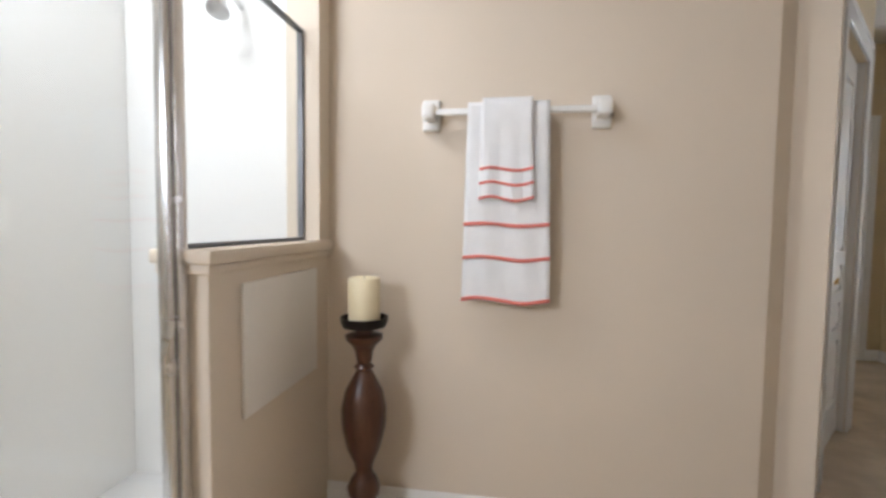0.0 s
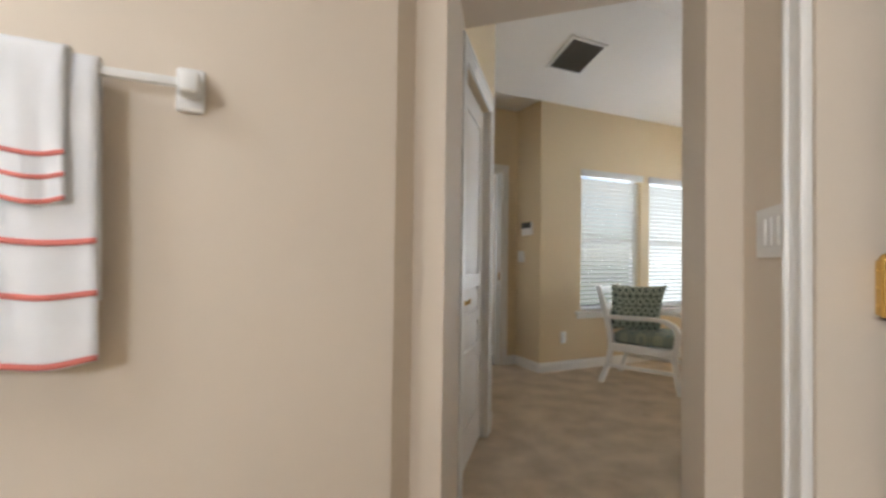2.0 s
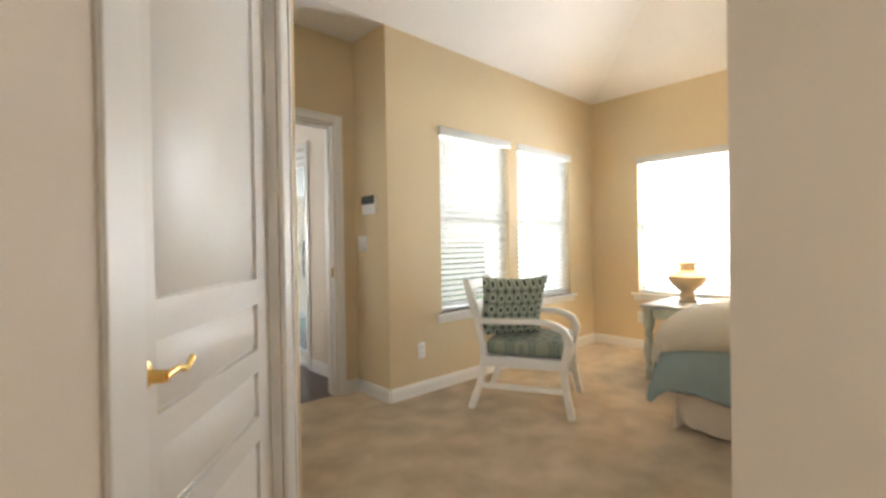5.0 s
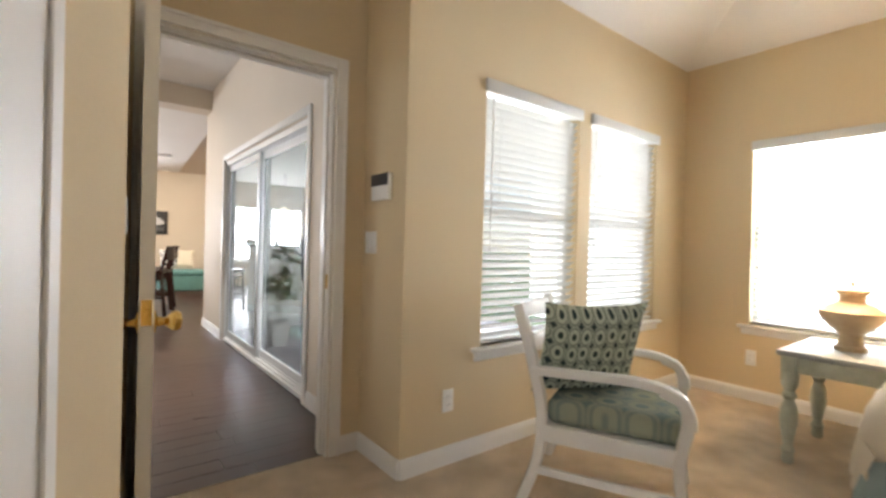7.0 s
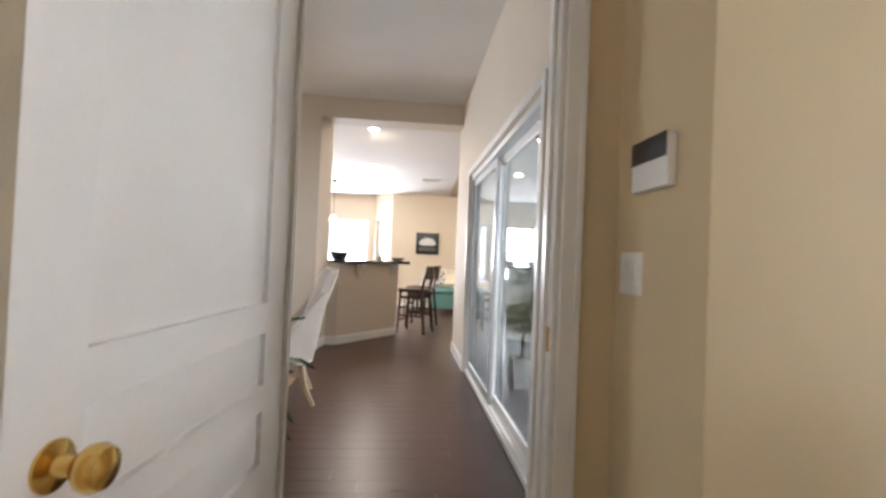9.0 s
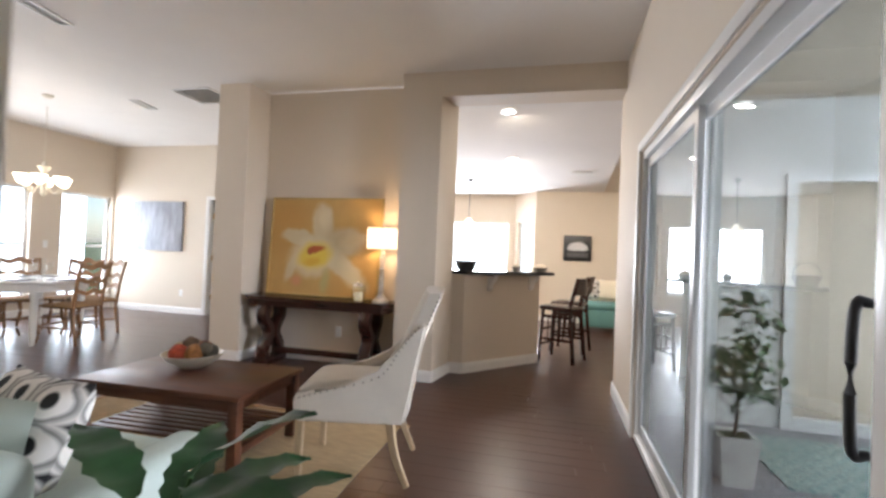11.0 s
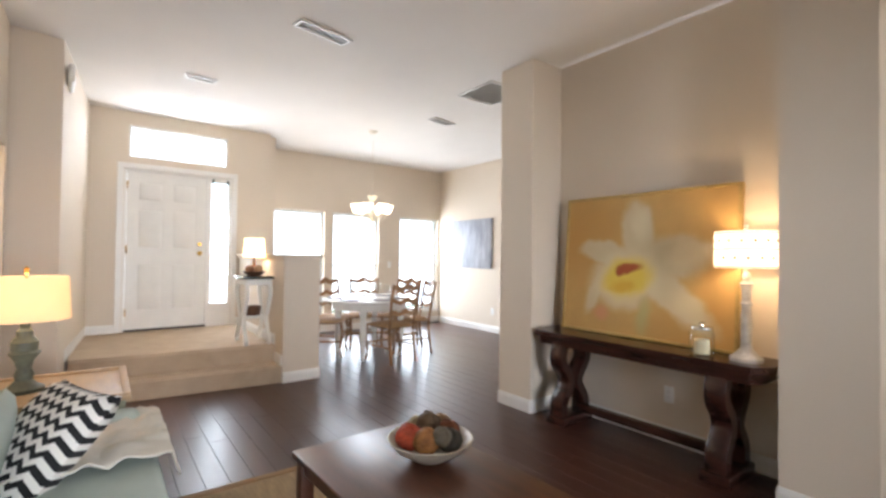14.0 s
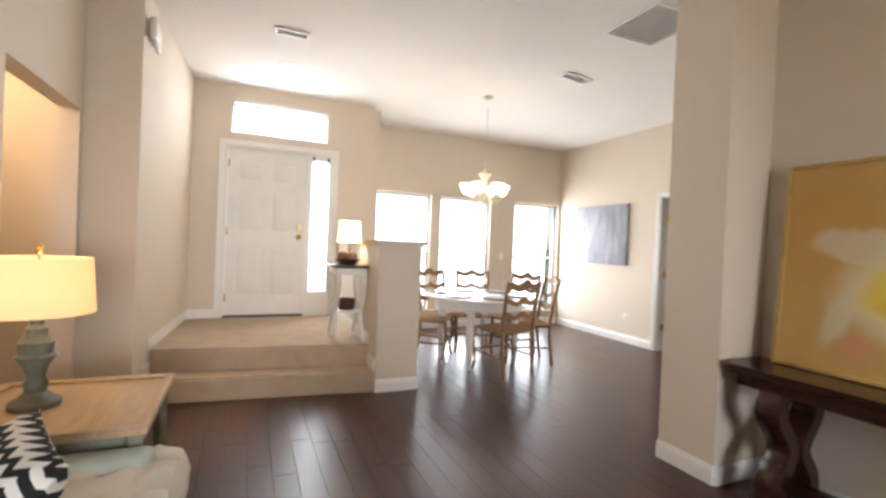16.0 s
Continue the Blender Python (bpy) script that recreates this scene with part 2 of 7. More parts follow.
def along(p, q, z=0.0):
    """The pose whose x runs from plan point p to q, and whose y points to the left of it; and the length."""
    d = Vector((q[0] - p[0], q[1] - p[1]))
    return pose(p[0], p[1], z, 0, 0, math.degrees(math.atan2(d.y, d.x))), d.length


def wall(name, p, q, thick, z0, z1, material, holes=()):
    """A wall whose face runs from p to q; its body lies to the left (to the right where thick is negative). holes: (u0, u1, z0, z1) from p."""
    m, length = along(p, q)
    bm = B()
    us = sorted({0, length, *(h[0] for h in holes), *(h[1] for h in holes)})
    for a, b in zip(us, us[1:]):
        cuts = sorted((h[2], h[3]) for h in holes if h[0] <= a + 1e-6 and h[1] >= b - 1e-6)
        z = z0
        for c0, c1 in cuts + [(z1, z1)]:
            if c0 - z > 1e-4:
                box(bm, a, 0, z, b, thick, c0)
            z = c1
    bmesh.ops.remove_doubles(bm, verts=bm.verts, dist=1e-5)
    seen, dead = {}, []
    for f in bm.faces:
        c = tuple(round(v, 4) for v in f.calc_center_median())
        if c in seen:
            dead += [f, seen[c]]
        seen[c] = f
    bmesh.ops.delete(bm, geom=list(set(dead)), context="FACES_ONLY")
    bmesh.ops.transform(bm, matrix=m, verts=bm.verts)
    return struct(name, bm, material)


def baseboard(p, q, side=1, h=0.095, t=0.014, z=0.0):
    """A skirting board along the face from p to q, on its left where side is 1."""
    m, length = along(p, q, z)
    bm = B()
    y0 = 0.0005 * side
    prof = [(y0, 0), (y0 + side * t, 0), (y0 + side * t, h * 0.72), (y0 + side * t * 0.7, h * 0.86), (y0 + side * t * 0.35, h), (y0, h)]
    a, b = [bm.verts.new((0, y, zz)) for y, zz in prof], [bm.verts.new((length, y, zz)) for y, zz in prof]
    bm.faces.new(a), bm.faces.new(b[::-1])
    for i in range(len(prof)):
        j = (i + 1) % len(prof)
        bm.faces.new((a[i], a[j], b[j], b[i]))
    bmesh.ops.transform(bm, matrix=m, verts=bm.verts)
    return struct("baseboard", bm, TRIM)


def casing(p, q, side, top, w=0.062, t=0.018, floor=0.0, parent=None, name="trim"):
    """The trim round an opening from p to q on the face to the side; open at the floor."""
    m, length = along(p, q, floor)
    bm = B()
    y0, y1 = 0.002 * side, side * t
    for a, b, c, d in ((-w, 0, 0, top + w), (length, 0, length + w, top + w), (0, top, length, top + w)):
        box(bm, a, y0, b, c, y1, d, r=0.004, seg=1)
    for a, b, c, d in ((-w, 0, -w + 0.018, top + w), (length + w - 0.018, 0, length + w, top + w), (-w + 0.018, top + w - 0.018, length + w - 0.018, top + w)):
        box(bm, a, y1, b, c, y1 + side * 0.006, d, r=0.002, seg=1)
    bmesh.ops.transform(bm, matrix=m, verts=bm.verts)
    return struct(name, bm, TRIM, parent=parent)

# ---- plan ----
TW = 2.545            # towel wall
A1, B1, C1, D1, E1 = (1.425, TW), (1.523, 2.64), (1.581, 2.51), (1.94, 3.08), (2.56, 3.84)
I1, H1, G1 = (2.31, 2.015), (2.242, 2.083), (2.589, 2.43)
WY, WX, AX, DY = 4.85, 6.57, 3.71, 5.27   # window wall, bed wall, alcove wall, door wall
LY = DY + 0.12
SX = 3.72             # slider wall
NY, FY = 9.76, 9.39   # niche wall, fronts of the piers
FX, DX, DR = -4.13, -4.94, 11.97          # front wall, dining window wall, dining side wall
CZ = 3.02

# floors
struct("floor_bedroom", prism(B(), [(-1.7, -0.7), (2.6, -0.7), (2.9, 0.0), (6.57, 0.0), (6.57, 4.85), (3.71, 4.85), (3.71, 5.30), (2.45, 5.30), (2.45, 3.84), (1.4, 2.545), (-1.7, 2.545)], -0.1, 0.0), CARPET)
struct("floor_subfloor", prism(B(), [(-5.2, 5.30), (3.74, 5.30), (3.74, 9.4), (6.6, 9.4), (6.6, 15.6), (-1.5, 15.6), (-1.5, 13.0), (-5.2, 13.0)], -0.2, -0.012), GAP)

# bathroom
wall("wall_towel", (A1[0], TW), (-1.17, TW), -0.12, 0, 2.75, PAINT)
struct("wall_passage_pier", prism(B(), [A1, B1, C1, D1, (1.86, 3.14), (1.35, TW + 0.12)], 0, 2.75), PAINT)
I2 = (-0.36, -0.655)
wall("wall_switch", I1, I2, 0.12, 0, 2.75, PAINT, [(0.50, 1.43, 0, 2.10)])
struct("wall_passage_corner", prism(B(), [(2.3115, 2.0165), H1, G1, (3.0, 1.97), (2.90, 1.87), (2.40, 1.931)], 0, 2.75), PAINT)
struct("wall_passage_header", prism(B(), [(1.586, 2.52), (2.237, 2.088), (2.584, 2.435), (1.935, 3.075)], 2.2, 2.75), PAINT)
wall("wall_bath_south", (-0.36, -0.62), (-1.6, -0.62), 0.12, 0, 2.75, PAINT)
wall("wall_bath_west", (-1.6, -0.62), (-1.6, 1.2), 0.12, 0, 2.75, PAINT)
wall("wall_bath_return", (-1.6, 1.2), (-1.05, 1.2), 0.12, 0, 2.75, PAINT)
struct("ceiling_bathroom", prism(B(), [(-1.7, -0.7), (2.3, -0.7), (2.6, 1.2), (2.26, 2.06), (1.38, 2.66), (-1.7, 2.66)], 2.75, 2.85), CEIL)
# bedroom
m1, len_c = along(D1, E1)
wall("wall_closet", D1, E1, 0.12, 0, 2.75, PAINT_WARM_LIT, [(-0.0, 0.745, 0, 2.04)])
wall("wall_switches", (2.56, 3.84), (2.56, DY), 0.12, 0, 3.4, PAINT_WARM_LIT)
wall("wall_bedroom_door", (2.45, DY), (3.83, DY), 0.12, 0, 3.4, PAINT_WARM_LIT, [(0.26, 1.08, 0, 2.04)])
wall("wall_alcove", (AX, WY), (AX, DY), -0.12, 0, 2.9, PAINT_WARM_LIT)
W12 = [(4.22, 5.07), (5.20, 6.09)]
wall("wall_window", (AX + 0.12, WY), (WX + 0.15, WY), 0.15, 0, 2.9, PAINT_WARM_LIT, [(a - AX - 0.12, b - AX - 0.12, 0.585, 2.05) for a, b in W12])
wall("wall_headboard", (WX, -0.15), (WX, WY), -0.15, 0, 2.9, PAINT_WARM_LIT, [(3.48 + 0.15, 4.33 + 0.15, 0.585, 2.0)])
wall("wall_bedroom_south", (3.0, -0.0), (WX + 0.15, 0.0), -0.12, 0, 3.4, PAINT_WARM_LIT)
wall("wall_bedroom_west", (3.0, 1.97), (3.0, -0.12), -0.12, 0, 3.4, PAINT_WARM_LIT)
# hipped bedroom ceiling, rising from the outer walls to a flat centre
CB, SL, RISE = 2.69, 1.15, 0.40
bm = B()
o = [(2.3, -0.1), (WX, -0.1), (WX, WY), (2.3, WY)]
i_ = [(2.3, -0.1), (WX - SL, -0.1), (WX - SL, WY - SL), (2.3, WY - SL)]
v = {}
for nme, xy, z in (("o1", o[1], CB), ("o2", o[2], CB), ("o3", o[3], CB), ("i0", i_[0], CB + RISE), ("i1", i_[1], CB + RISE), ("i2", i_[2], CB + RISE), ("i3", i_[3], CB + RISE)):
    v[nme] = bm.verts.new((*xy, z))
for f in (("i0", "i1", "i2", "i3"), ("i1", "o1", "o2", "i2"), ("i3", "i2", "o2", "o3")):
    bm.faces.new([v[k] for k in f])
ext = bmesh.ops.extrude_face_region(bm, geom=bm.faces[:])
bmesh.ops.translate(bm, vec=(0, 0, 0.12), verts=[g for g in ext["geom"] if isinstance(g, bmesh.types.BMVert)])
struct("ceiling_bedroom", bm, CEIL)
struct("ceiling_alcove", prism(B(), [(2.45, WY - 0.02), (AX + 0.1, WY - 0.02), (AX + 0.1, DY), (2.45, DY)], 2.70, 2.82), CEIL)
struct("ceiling_passage", prism(B(), [(1.86, 3.1), (2.54, 2.43), (3.0, 1.97), (3.0, 2.3), (2.3, 3.6), (2.2, 3.5)], 3.25, 3.35), CEIL)

# living, foyer, dining
wall("wall_living_south", (3.83, LY), (1.88, LY), 0.004, 0, CZ, PAINT, [(0.30, 1.12, 0, 2.04)])
wall("wall_living_jog", (1.88, LY), (1.88, 5.89), 0.12, 0, CZ, PAINT)
wall("wall_sofa", (1.88, 5.89), (-2.15, 5.89), 0.12, 0, CZ, PAINT, [(2.98, 3.98, 0, 2.09)])
wall("wall_foyer_pier", (-2.15, 5.77), (-2.24, 6.20), 0.12, 0, CZ, PAINT)
wall("wall_foyer", (-2.2415, 6.201), (FX - 0.15, 6.34), 0.12, 0, CZ, PAINT)
wall("wall_front", (FX, 6.20), (FX, 8.36), 0.15, 0, CZ, PAINT, [(0.47, 1.67, 0.36, 2.33), (0.51, 1.605, 2.47, 2.86)])
wall("wall_dining_jog", (FX - 0.15, 8.36), (DX, 8.36), -0.12, 0, CZ, PAINT)
WIN = [(8.62, 9.52), (9.67, 10.57), (11.03, 11.92)]
wall("wall_dining_windows", (DX, 8.24), (DX, DR), 0.15, 0, CZ, PAINT, [(a - 8.24, b - 8.24, 0.25, 2.06) for a, b in WIN])
wall("wall_dining_side", (DX - 0.15, DR), (-0.4, DR), 0.12, 0, CZ, PAINT, [(2.27, 3.03, 0, 2.04)])
wall("wall_dining_inner", (-0.506, DR), (-0.506, NY + 0.12), 0.12, 0, CZ, PAINT)
struct("wall_pilaster", prism(B(), [(-0.506, FY), (-0.125, FY), (-0.125, NY + 0.12), (-0.506, NY + 0.12)], 0, CZ), PAINT)
wall("wall_niche", (-0.125, NY), (1.63, NY), 0.12, 0, CZ, PAINT)
struct("wall_pier", prism(B(), [(1.63, FY), (2.03, FY), (2.10, 9.84), (1.63, 9.88)], 0, CZ), PAINT)
struct("wall_beam", prism(B(), [(2.032, FY), (SX - 0.001, FY), (SX - 0.001, FY + 0.3), (2.10, FY + 0.3)], 2.77, CZ), PAINT)
wall("wall_slider", (SX, LY), (SX, FY + 0.3), -0.15, 0, CZ, PAINT, [(6.12 - LY, 8.60 - LY, 0.0, 2.02)])
struct("ceiling_living", prism(B(), [(-5.1, 5.25), (SX + 0.1, 5.25), (SX + 0.1, 9.70), (-0.4, 9.70), (-0.4, 12.1), (-5.1, 12.1)], CZ, CZ + 0.12), CEIL)
# hall behind the sofa wall opening
wall("wall_hall", (-2.4, 4.7), (-0.9, 4.7), -0.12, 0, CZ, PAINT)
wall("wall_hall_side", (-0.95, 5.77), (-0.95, 4.7), 0.12, 0, CZ, PAINT)
wall("wall_hall_west", (-2.35, 4.7), (-2.35, 5.8), 0.12, 0, CZ, PAINT)
struct("floor_hall", prism(B(), [(-2.4, 4.6), (-0.9, 4.6), (-0.9, 5.3), (-2.4, 5.3)], -0.1, 0.0), GAP)
# room behind the dining door
wall("wall_back_room", (-3.4, 13.4), (-1.2, 13.4), 0.12, 0, CZ, PAINT)
wall("wall_back_room_west", (-3.4, DR + 0.12), (-3.4, 13.4), 0.12, 0, CZ, PAINT)
wall("wall_back_room_east", (-1.2, 13.4), (-1.2, DR + 0.12), 0.12, 0, CZ, PAINT)
struct("ceiling_back_room", prism(B(), [(-3.5, DR), (-1.1, DR), (-1.1, 13.5), (-3.5, 13.5)], CZ, CZ + 0.1), CEIL)
# foyer platform and half wall
bm = B()
prism(bm, [(FX, 6.25), (-2.62, 6.25), (-2.45, 7.97), (FX, 7.97)], 0, 0.36)
prism(bm, [(-2.61, 6.25), (-2.40, 6.25), (-2.225, 7.97), (-2.44, 7.97)], 0, 0.18)
bmesh.ops.bevel(bm, geom=[e for e in bm.edges if min(w.co.z for w in e.verts) > 0.1 and max(w.co.x for w in e.verts) > -3 and min(w.co.x for w in e.verts) > -3], offset=0.02, segments=3, affect="EDGES")
struct("floor_foyer_steps", bm, FOYER, True)
struct("wall_half", prism(B(), [(-2.2, 7.972), (-2.2, 8.355), (FX, 8.355), (FX, 7.972)], 0, 1.265), PAINT)
bm = box(B(), FX + 0.001, 7.95, 1.265, -2.178, 8.377, 1.287, r=0.006)
box(bm, FX + 0.001, 7.935, 1.2875, -2.163, 8.392, 1.315, r=0.008)
struct("trim_half_wall_cap", bm, PAINT, True)
# kitchen
struct("wall_knee", prism(B(), [(2.103, 9.84), (2.24, 9.84), (2.985, 10.70), (2.90, 10.78), (1.9, 9.9)], 0, 1.04), PAINT)
KX = 4.05
wall("wall_kitchen_return", (SX + 0.15, FY + 0.3), (6.6, FY + 0.3), -0.12, 0, 4.4, PAINT)
wall("wall_family_east", (6.6, FY + 0.3), (6.6, 14.53), -0.12, 0, 4.4, PAINT)
wall("wall_kitchen_north", (6.72, 14.53), (2.75, 14.53), -0.12, 0, 2.9, PAINT)
bm = B()
vs = [bm.verts.new(c) for c in ((KX, FY + 0.3, 4.2), (6.7, FY + 0.3, 4.2), (6.7, 14.53, 2.60), (KX, 14.53, 2.60))]
bm.faces.new(vs)
ext = bmesh.ops.extrude_face_region(bm, geom=bm.faces[:])
bmesh.ops.translate(bm, vec=(0, 0, 0.12), verts=[g for g in ext["geom"] if isinstance(g, bmesh.types.BMVert)])
struct("ceiling_family_vault", bm, PAINT)
struct("wall_family_gusset", prism(B(), [(KX - 0.06, FY + 0.3), (KX, FY + 0.3), (KX, 14.53), (KX - 0.06, 14.53)], 3.11, 4.3), PAINT)
wall("wall_bay_side", (2.75, 14.53), (2.30, 15.05), -0.12, 0, 2.9, PAINT, [(0.10, 0.58, 0.6, 2.0)])
wall("wall_bay", (2.30, 15.05), (0.4, 15.05), -0.12, 0, 2.9, PAINT, [(0.12, 1.75, 0.6, 2.0)])
wall("wall_bay_west", (0.4, 15.05), (-0.05, 14.53), -0.12, 0, 2.9, PAINT)
wall("wall_kitchen_north_west", (-0.05, 14.53), (-0.50, 14.53), -0.12, 0, 2.9, PAINT)
wall("wall_kitchen_west", (-0.38, 14.53), (-0.38, NY + 0.13), -0.006, 0, 3.3, PAINT)
wall("wall_kitchen_west_far", (-0.386, 14.65), (-0.386, DR + 0.121), -0.12, 0, 3.3, PAINT)
bm = B()
vs = [bm.verts.new(c) for c in ((-0.5, FY + 0.3, 3.10), (KX, FY + 0.3, 3.10), (KX, 14.53, 2.60), (-0.5, 14.53, 2.60), (KX, 15.3, 2.60), (-0.5, 15.3, 2.60))]
bm.faces.new(vs[:4]), bm.faces.new((vs[3], vs[2], vs[4], vs[5]))
ext = bmesh.ops.extrude_face_region(bm, geom=bm.faces[:])
bmesh.ops.translate(bm, vec=(0, 0, 0.12), verts=[g for g in ext["geom"] if isinstance(g, bmesh.types.BMVert)])
struct("ceiling_kitchen", bm, CEIL)
# outside
struct("ground", prism(B(), [(-400, -400), (400, -400), (400, 400), (-400, 400)], -0.5, -0.22), mat("lawn", (0.10, 0.16, 0.05), 0.9, vary=0.2, scale=1.5, grain=40, bump=0.6))


# ---- openings, doors and trim ----
WOODBR = mat("dark_turned_wood", (0.085, 0.035, 0.018), 0.32, vary=0.25, scale=9, grain=40, bump=0.08, stretch=(4, 4, 0.6))
WHITEW = mat("white_painted_wood", (0.80, 0.78, 0.73), 0.4, vary=0.03, scale=6, grain=60, bump=0.05)
IVORY = mat("ivory_wax", (0.86, 0.76, 0.52), 0.45, vary=0.03, scale=8, grain=30, bump=0.04)
TERRY = mat("white_terry_cloth", (0.90, 0.90, 0.90), 0.95, vary=0.03, scale=12, grain=500, bump=0.9, depth=0.003, sheen=0.3)
CORAL = mat("coral_stripe_cloth", (0.80, 0.24, 0.20), 0.95, vary=0.06, scale=12, grain=500, bump=0.9, depth=0.003)
TILE = mat("white_shower_wall", (0.84, 0.83, 0.81), 0.25, vary=0.015, scale=2, grain=20, bump=0.02)


def door_slab(w, h, t=0.035):
    """A moulded door leaf in the x-z plane from its hinge edge: one tall panel over three low ones, sunk on both faces."""
    bm = B()
    s = 0.11
    rows = [(0.20, 0.535), (0.605, 0.74), (0.805, 0.94), (1.015, h - 0.12)]
    zs = [0.0]
    for a, b in rows:
        zs += [a, b]
    zs.append(h)
    box(bm, 0, -t / 2, 0, s, t / 2, h), box(bm, w - s, -t / 2, 0, w, t / 2, h)
    for a, b in zip(zs[::2], zs[1::2]):
        box(bm, s, -t / 2, a, w - s, t / 2, b)
    for a, b in rows:
        box(bm, s, -t / 2 + 0.014, a, w - s, t / 2 - 0.014, b)
        for sg in (-1, 1):
            lo_y, hi_y, e = sg * (t / 2 - 0.0142), sg * (t / 2 - 0.0015), 0.027
            rim = [bm.verts.new((x, lo_y, z)) for x, z in ((s + 0.004, a + 0.004), (w - s - 0.004, a + 0.004), (w - s - 0.004, b - 0.004), (s + 0.004, b - 0.004))]
            top = [bm.verts.new((x, hi_y, z)) for x, z in ((s + e, a + e), (w - s - e, a + e), (w - s - e, b - e), (s + e, b - e))]
            bm.faces.new(top)
            for i in range(4):
                bm.faces.new((rim[i], rim[(i + 1) % 4], top[(i + 1) % 4], top[i]))
    return bm


def knob(side, parent, x, z, t=0.0175):
    prof = [(0.031, 0.0), (0.031, 0.004), (0.014, 0.009), (0.011, 0.026), (0.018, 0.034), (0.027, 0.044), (0.029, 0.055), (0.024, 0.066), (0.010, 0.071), (0.0, 0.0715)]
    return part("door_knob", lathe(B(), prof, 20, pose(x, side * t, z, -90 * side, 0, 0), cap=False), BRASS, parent, "polished brass round door knob")


def hinge(parent, x, y, z, size=1.0):
    bm = lathe(B(), [(0.0075, -0.045), (0.0075, 0.045)], 10, pose(x, y, z))
    lathe(bm, [(0.009, 0.045), (0.006, 0.052), (0.001, 0.055)], 10, pose(x, y, z))
    box(bm, x - 0.032, y - 0.0015, z - 0.044, x + 0.032, y + 0.0015, z + 0.044, r=0.001, seg=1)
    for dx in (-0.02, 0.02):
        for dz in (-0.028, 0, 0.028):
            lathe(bm, [(0.004, 0), (0.003, 0.002)], 8, pose(x + dx, y - 0.0015, z + dz, 90, 0, 0))
    bmesh.ops.transform(bm, matrix=Matrix.Translation((x, y, z)) @ Matrix.Scale(size, 4) @ Matrix.Translation((-x, -y, -z)), verts=bm.verts)
    return part("hinge", bm, BRASS, parent, "brass door hinge")


# bedroom door, swung open into the room
casing((2.71, DY), (3.53, DY), -1, 2.04)
casing((3.53, LY), (2.71, LY), -1, 2.04)
bm = B()
for x0, x1 in ((2.71, 2.725), (3.515, 3.53)):
    box(bm, x0, DY - 0.0005, 0, x1, LY + 0.004, 2.025)
box(bm, 2.71, DY - 0.0005, 2.025, 3.53, LY + 0.004, 2.04)
for x0, x1 in ((2.725, 2.737), (3.503, 3.515)):
    box(bm, x0, DY + 0.045, 0, x1, DY + 0.08, 2.013)
box(bm, 2.725, DY + 0.045, 2.013, 3.515, DY + 0.08, 2.025)
struct("trim_door_lining", bm, TRIM)
door = thing("door_bedroom", "open cream panelled bedroom door with brass knobs", "door", 2.718, DY - 0.016, 0.012, -95.5)
part("door_leaf", door_slab(0.80, 2.0), DOORP, door)
knob(1, door, 0.735, 0.885), knob(-1, door, 0.735, 0.885)
part("latch_plate", box(B(), 0.7998, -0.013, 0.885, 0.802, 0.013, 0.955, r=0.0008, seg=1), BRASS, door, "brass latch plate on the door edge")
part("latch_bolt", box(B(), 0.802, -0.006, 0.91, 0.810, 0.006, 0.93, r=0.002), BRASS, door)
for z in (0.2, 1.0, 1.8):
    hinge(door, -0.004, -0.02, z)
tagged(part("strike_plate", box(B(), 3.512, DY + 0.012, 0.89, 3.5149, DY + 0.038, 0.965, r=0.001, seg=1), BRASS), "small brass strike plate on the door jamb", "strike plate")

# closet door in the slanting wall
m1, len_c = along(D1, E1)
cl = [tuple((m1 @ Vector((u, 0, 0)))[:2]) for u in (-0.015, 0.745)]
casing(cl[0], cl[1], -1, 2.04, w=0.10)
ang = math.degrees(math.atan2(E1[1] - D1[1], E1[0] - D1[0]))
closet = thing("door_closet", "closed cream panelled closet door with brass lever", "door", cl[0][0], cl[0][1], 0.01, ang)
part("door_leaf", door_slab(0.752, 2.02), DOORP, closet).location = (0.004, 0.05, 0)
bm = lathe(B(), [(0.028, 0), (0.028, 0.006), (0.013, 0.010), (0.011, 0.045)], 18, pose(0.062, 0.032, 0.89, 90, 0, 0))
sweep(bm, smooth_line([(0.062, -0.011, 0.89), (0.10, -0.014, 0.894), (0.13, -0.012, 0.886), (0.16, -0.010, 0.90)], 5), 0.014, 0.011, up=Vector((0, 1, 0)))
part("lever_handle", bm, BRASS, closet, "curved polished brass lever handle")
bm = B()
for a, b in ((0.0, 0.003), (0.757, 0.76)):
    box(bm, a, 0.0005, 0, b, 0.12, 2.04)
bmesh.ops.transform(bm, matrix=m1 @ pose(-0.015, 0, 0), verts=bm.verts)
struct("trim_closet_lining", bm, TRIM)
struct("wall_closet_back", prism(B(), [(1.5, 3.5), (2.15, 4.28), (2.1, 4.32), (1.45, 3.55)], 0, 2.7), PAINT)

# side door of the bathroom
m2, _ = along(I1, I2)
ang2 = math.degrees(math.atan2(-2.67, -2.67))
side = thing("door_bath", "closed cream door with brass hinges in white casing", "door", I1[0], I1[1], 0.0, ang2)
part("door_leaf", door_slab(0.76, 2.03), DOORP, side).matrix_local = pose(0.553, 0.118, 0.012)
for z in (1.075, 0.25, 1.85):
    hinge(side, 0.530, 0.088, z, 1.12)
bm = B()
for a, b, y in ((0.391, 0.485, -0.016), (0.391, 0.411, -0.024), (0.462, 0.487, -0.020), (0.4875, 0.4995, 0.0015)):
    box(bm, a, y, 0, b, -0.0005 if b < 0.49 else 0.10, 2.12, r=0.003, seg=2)
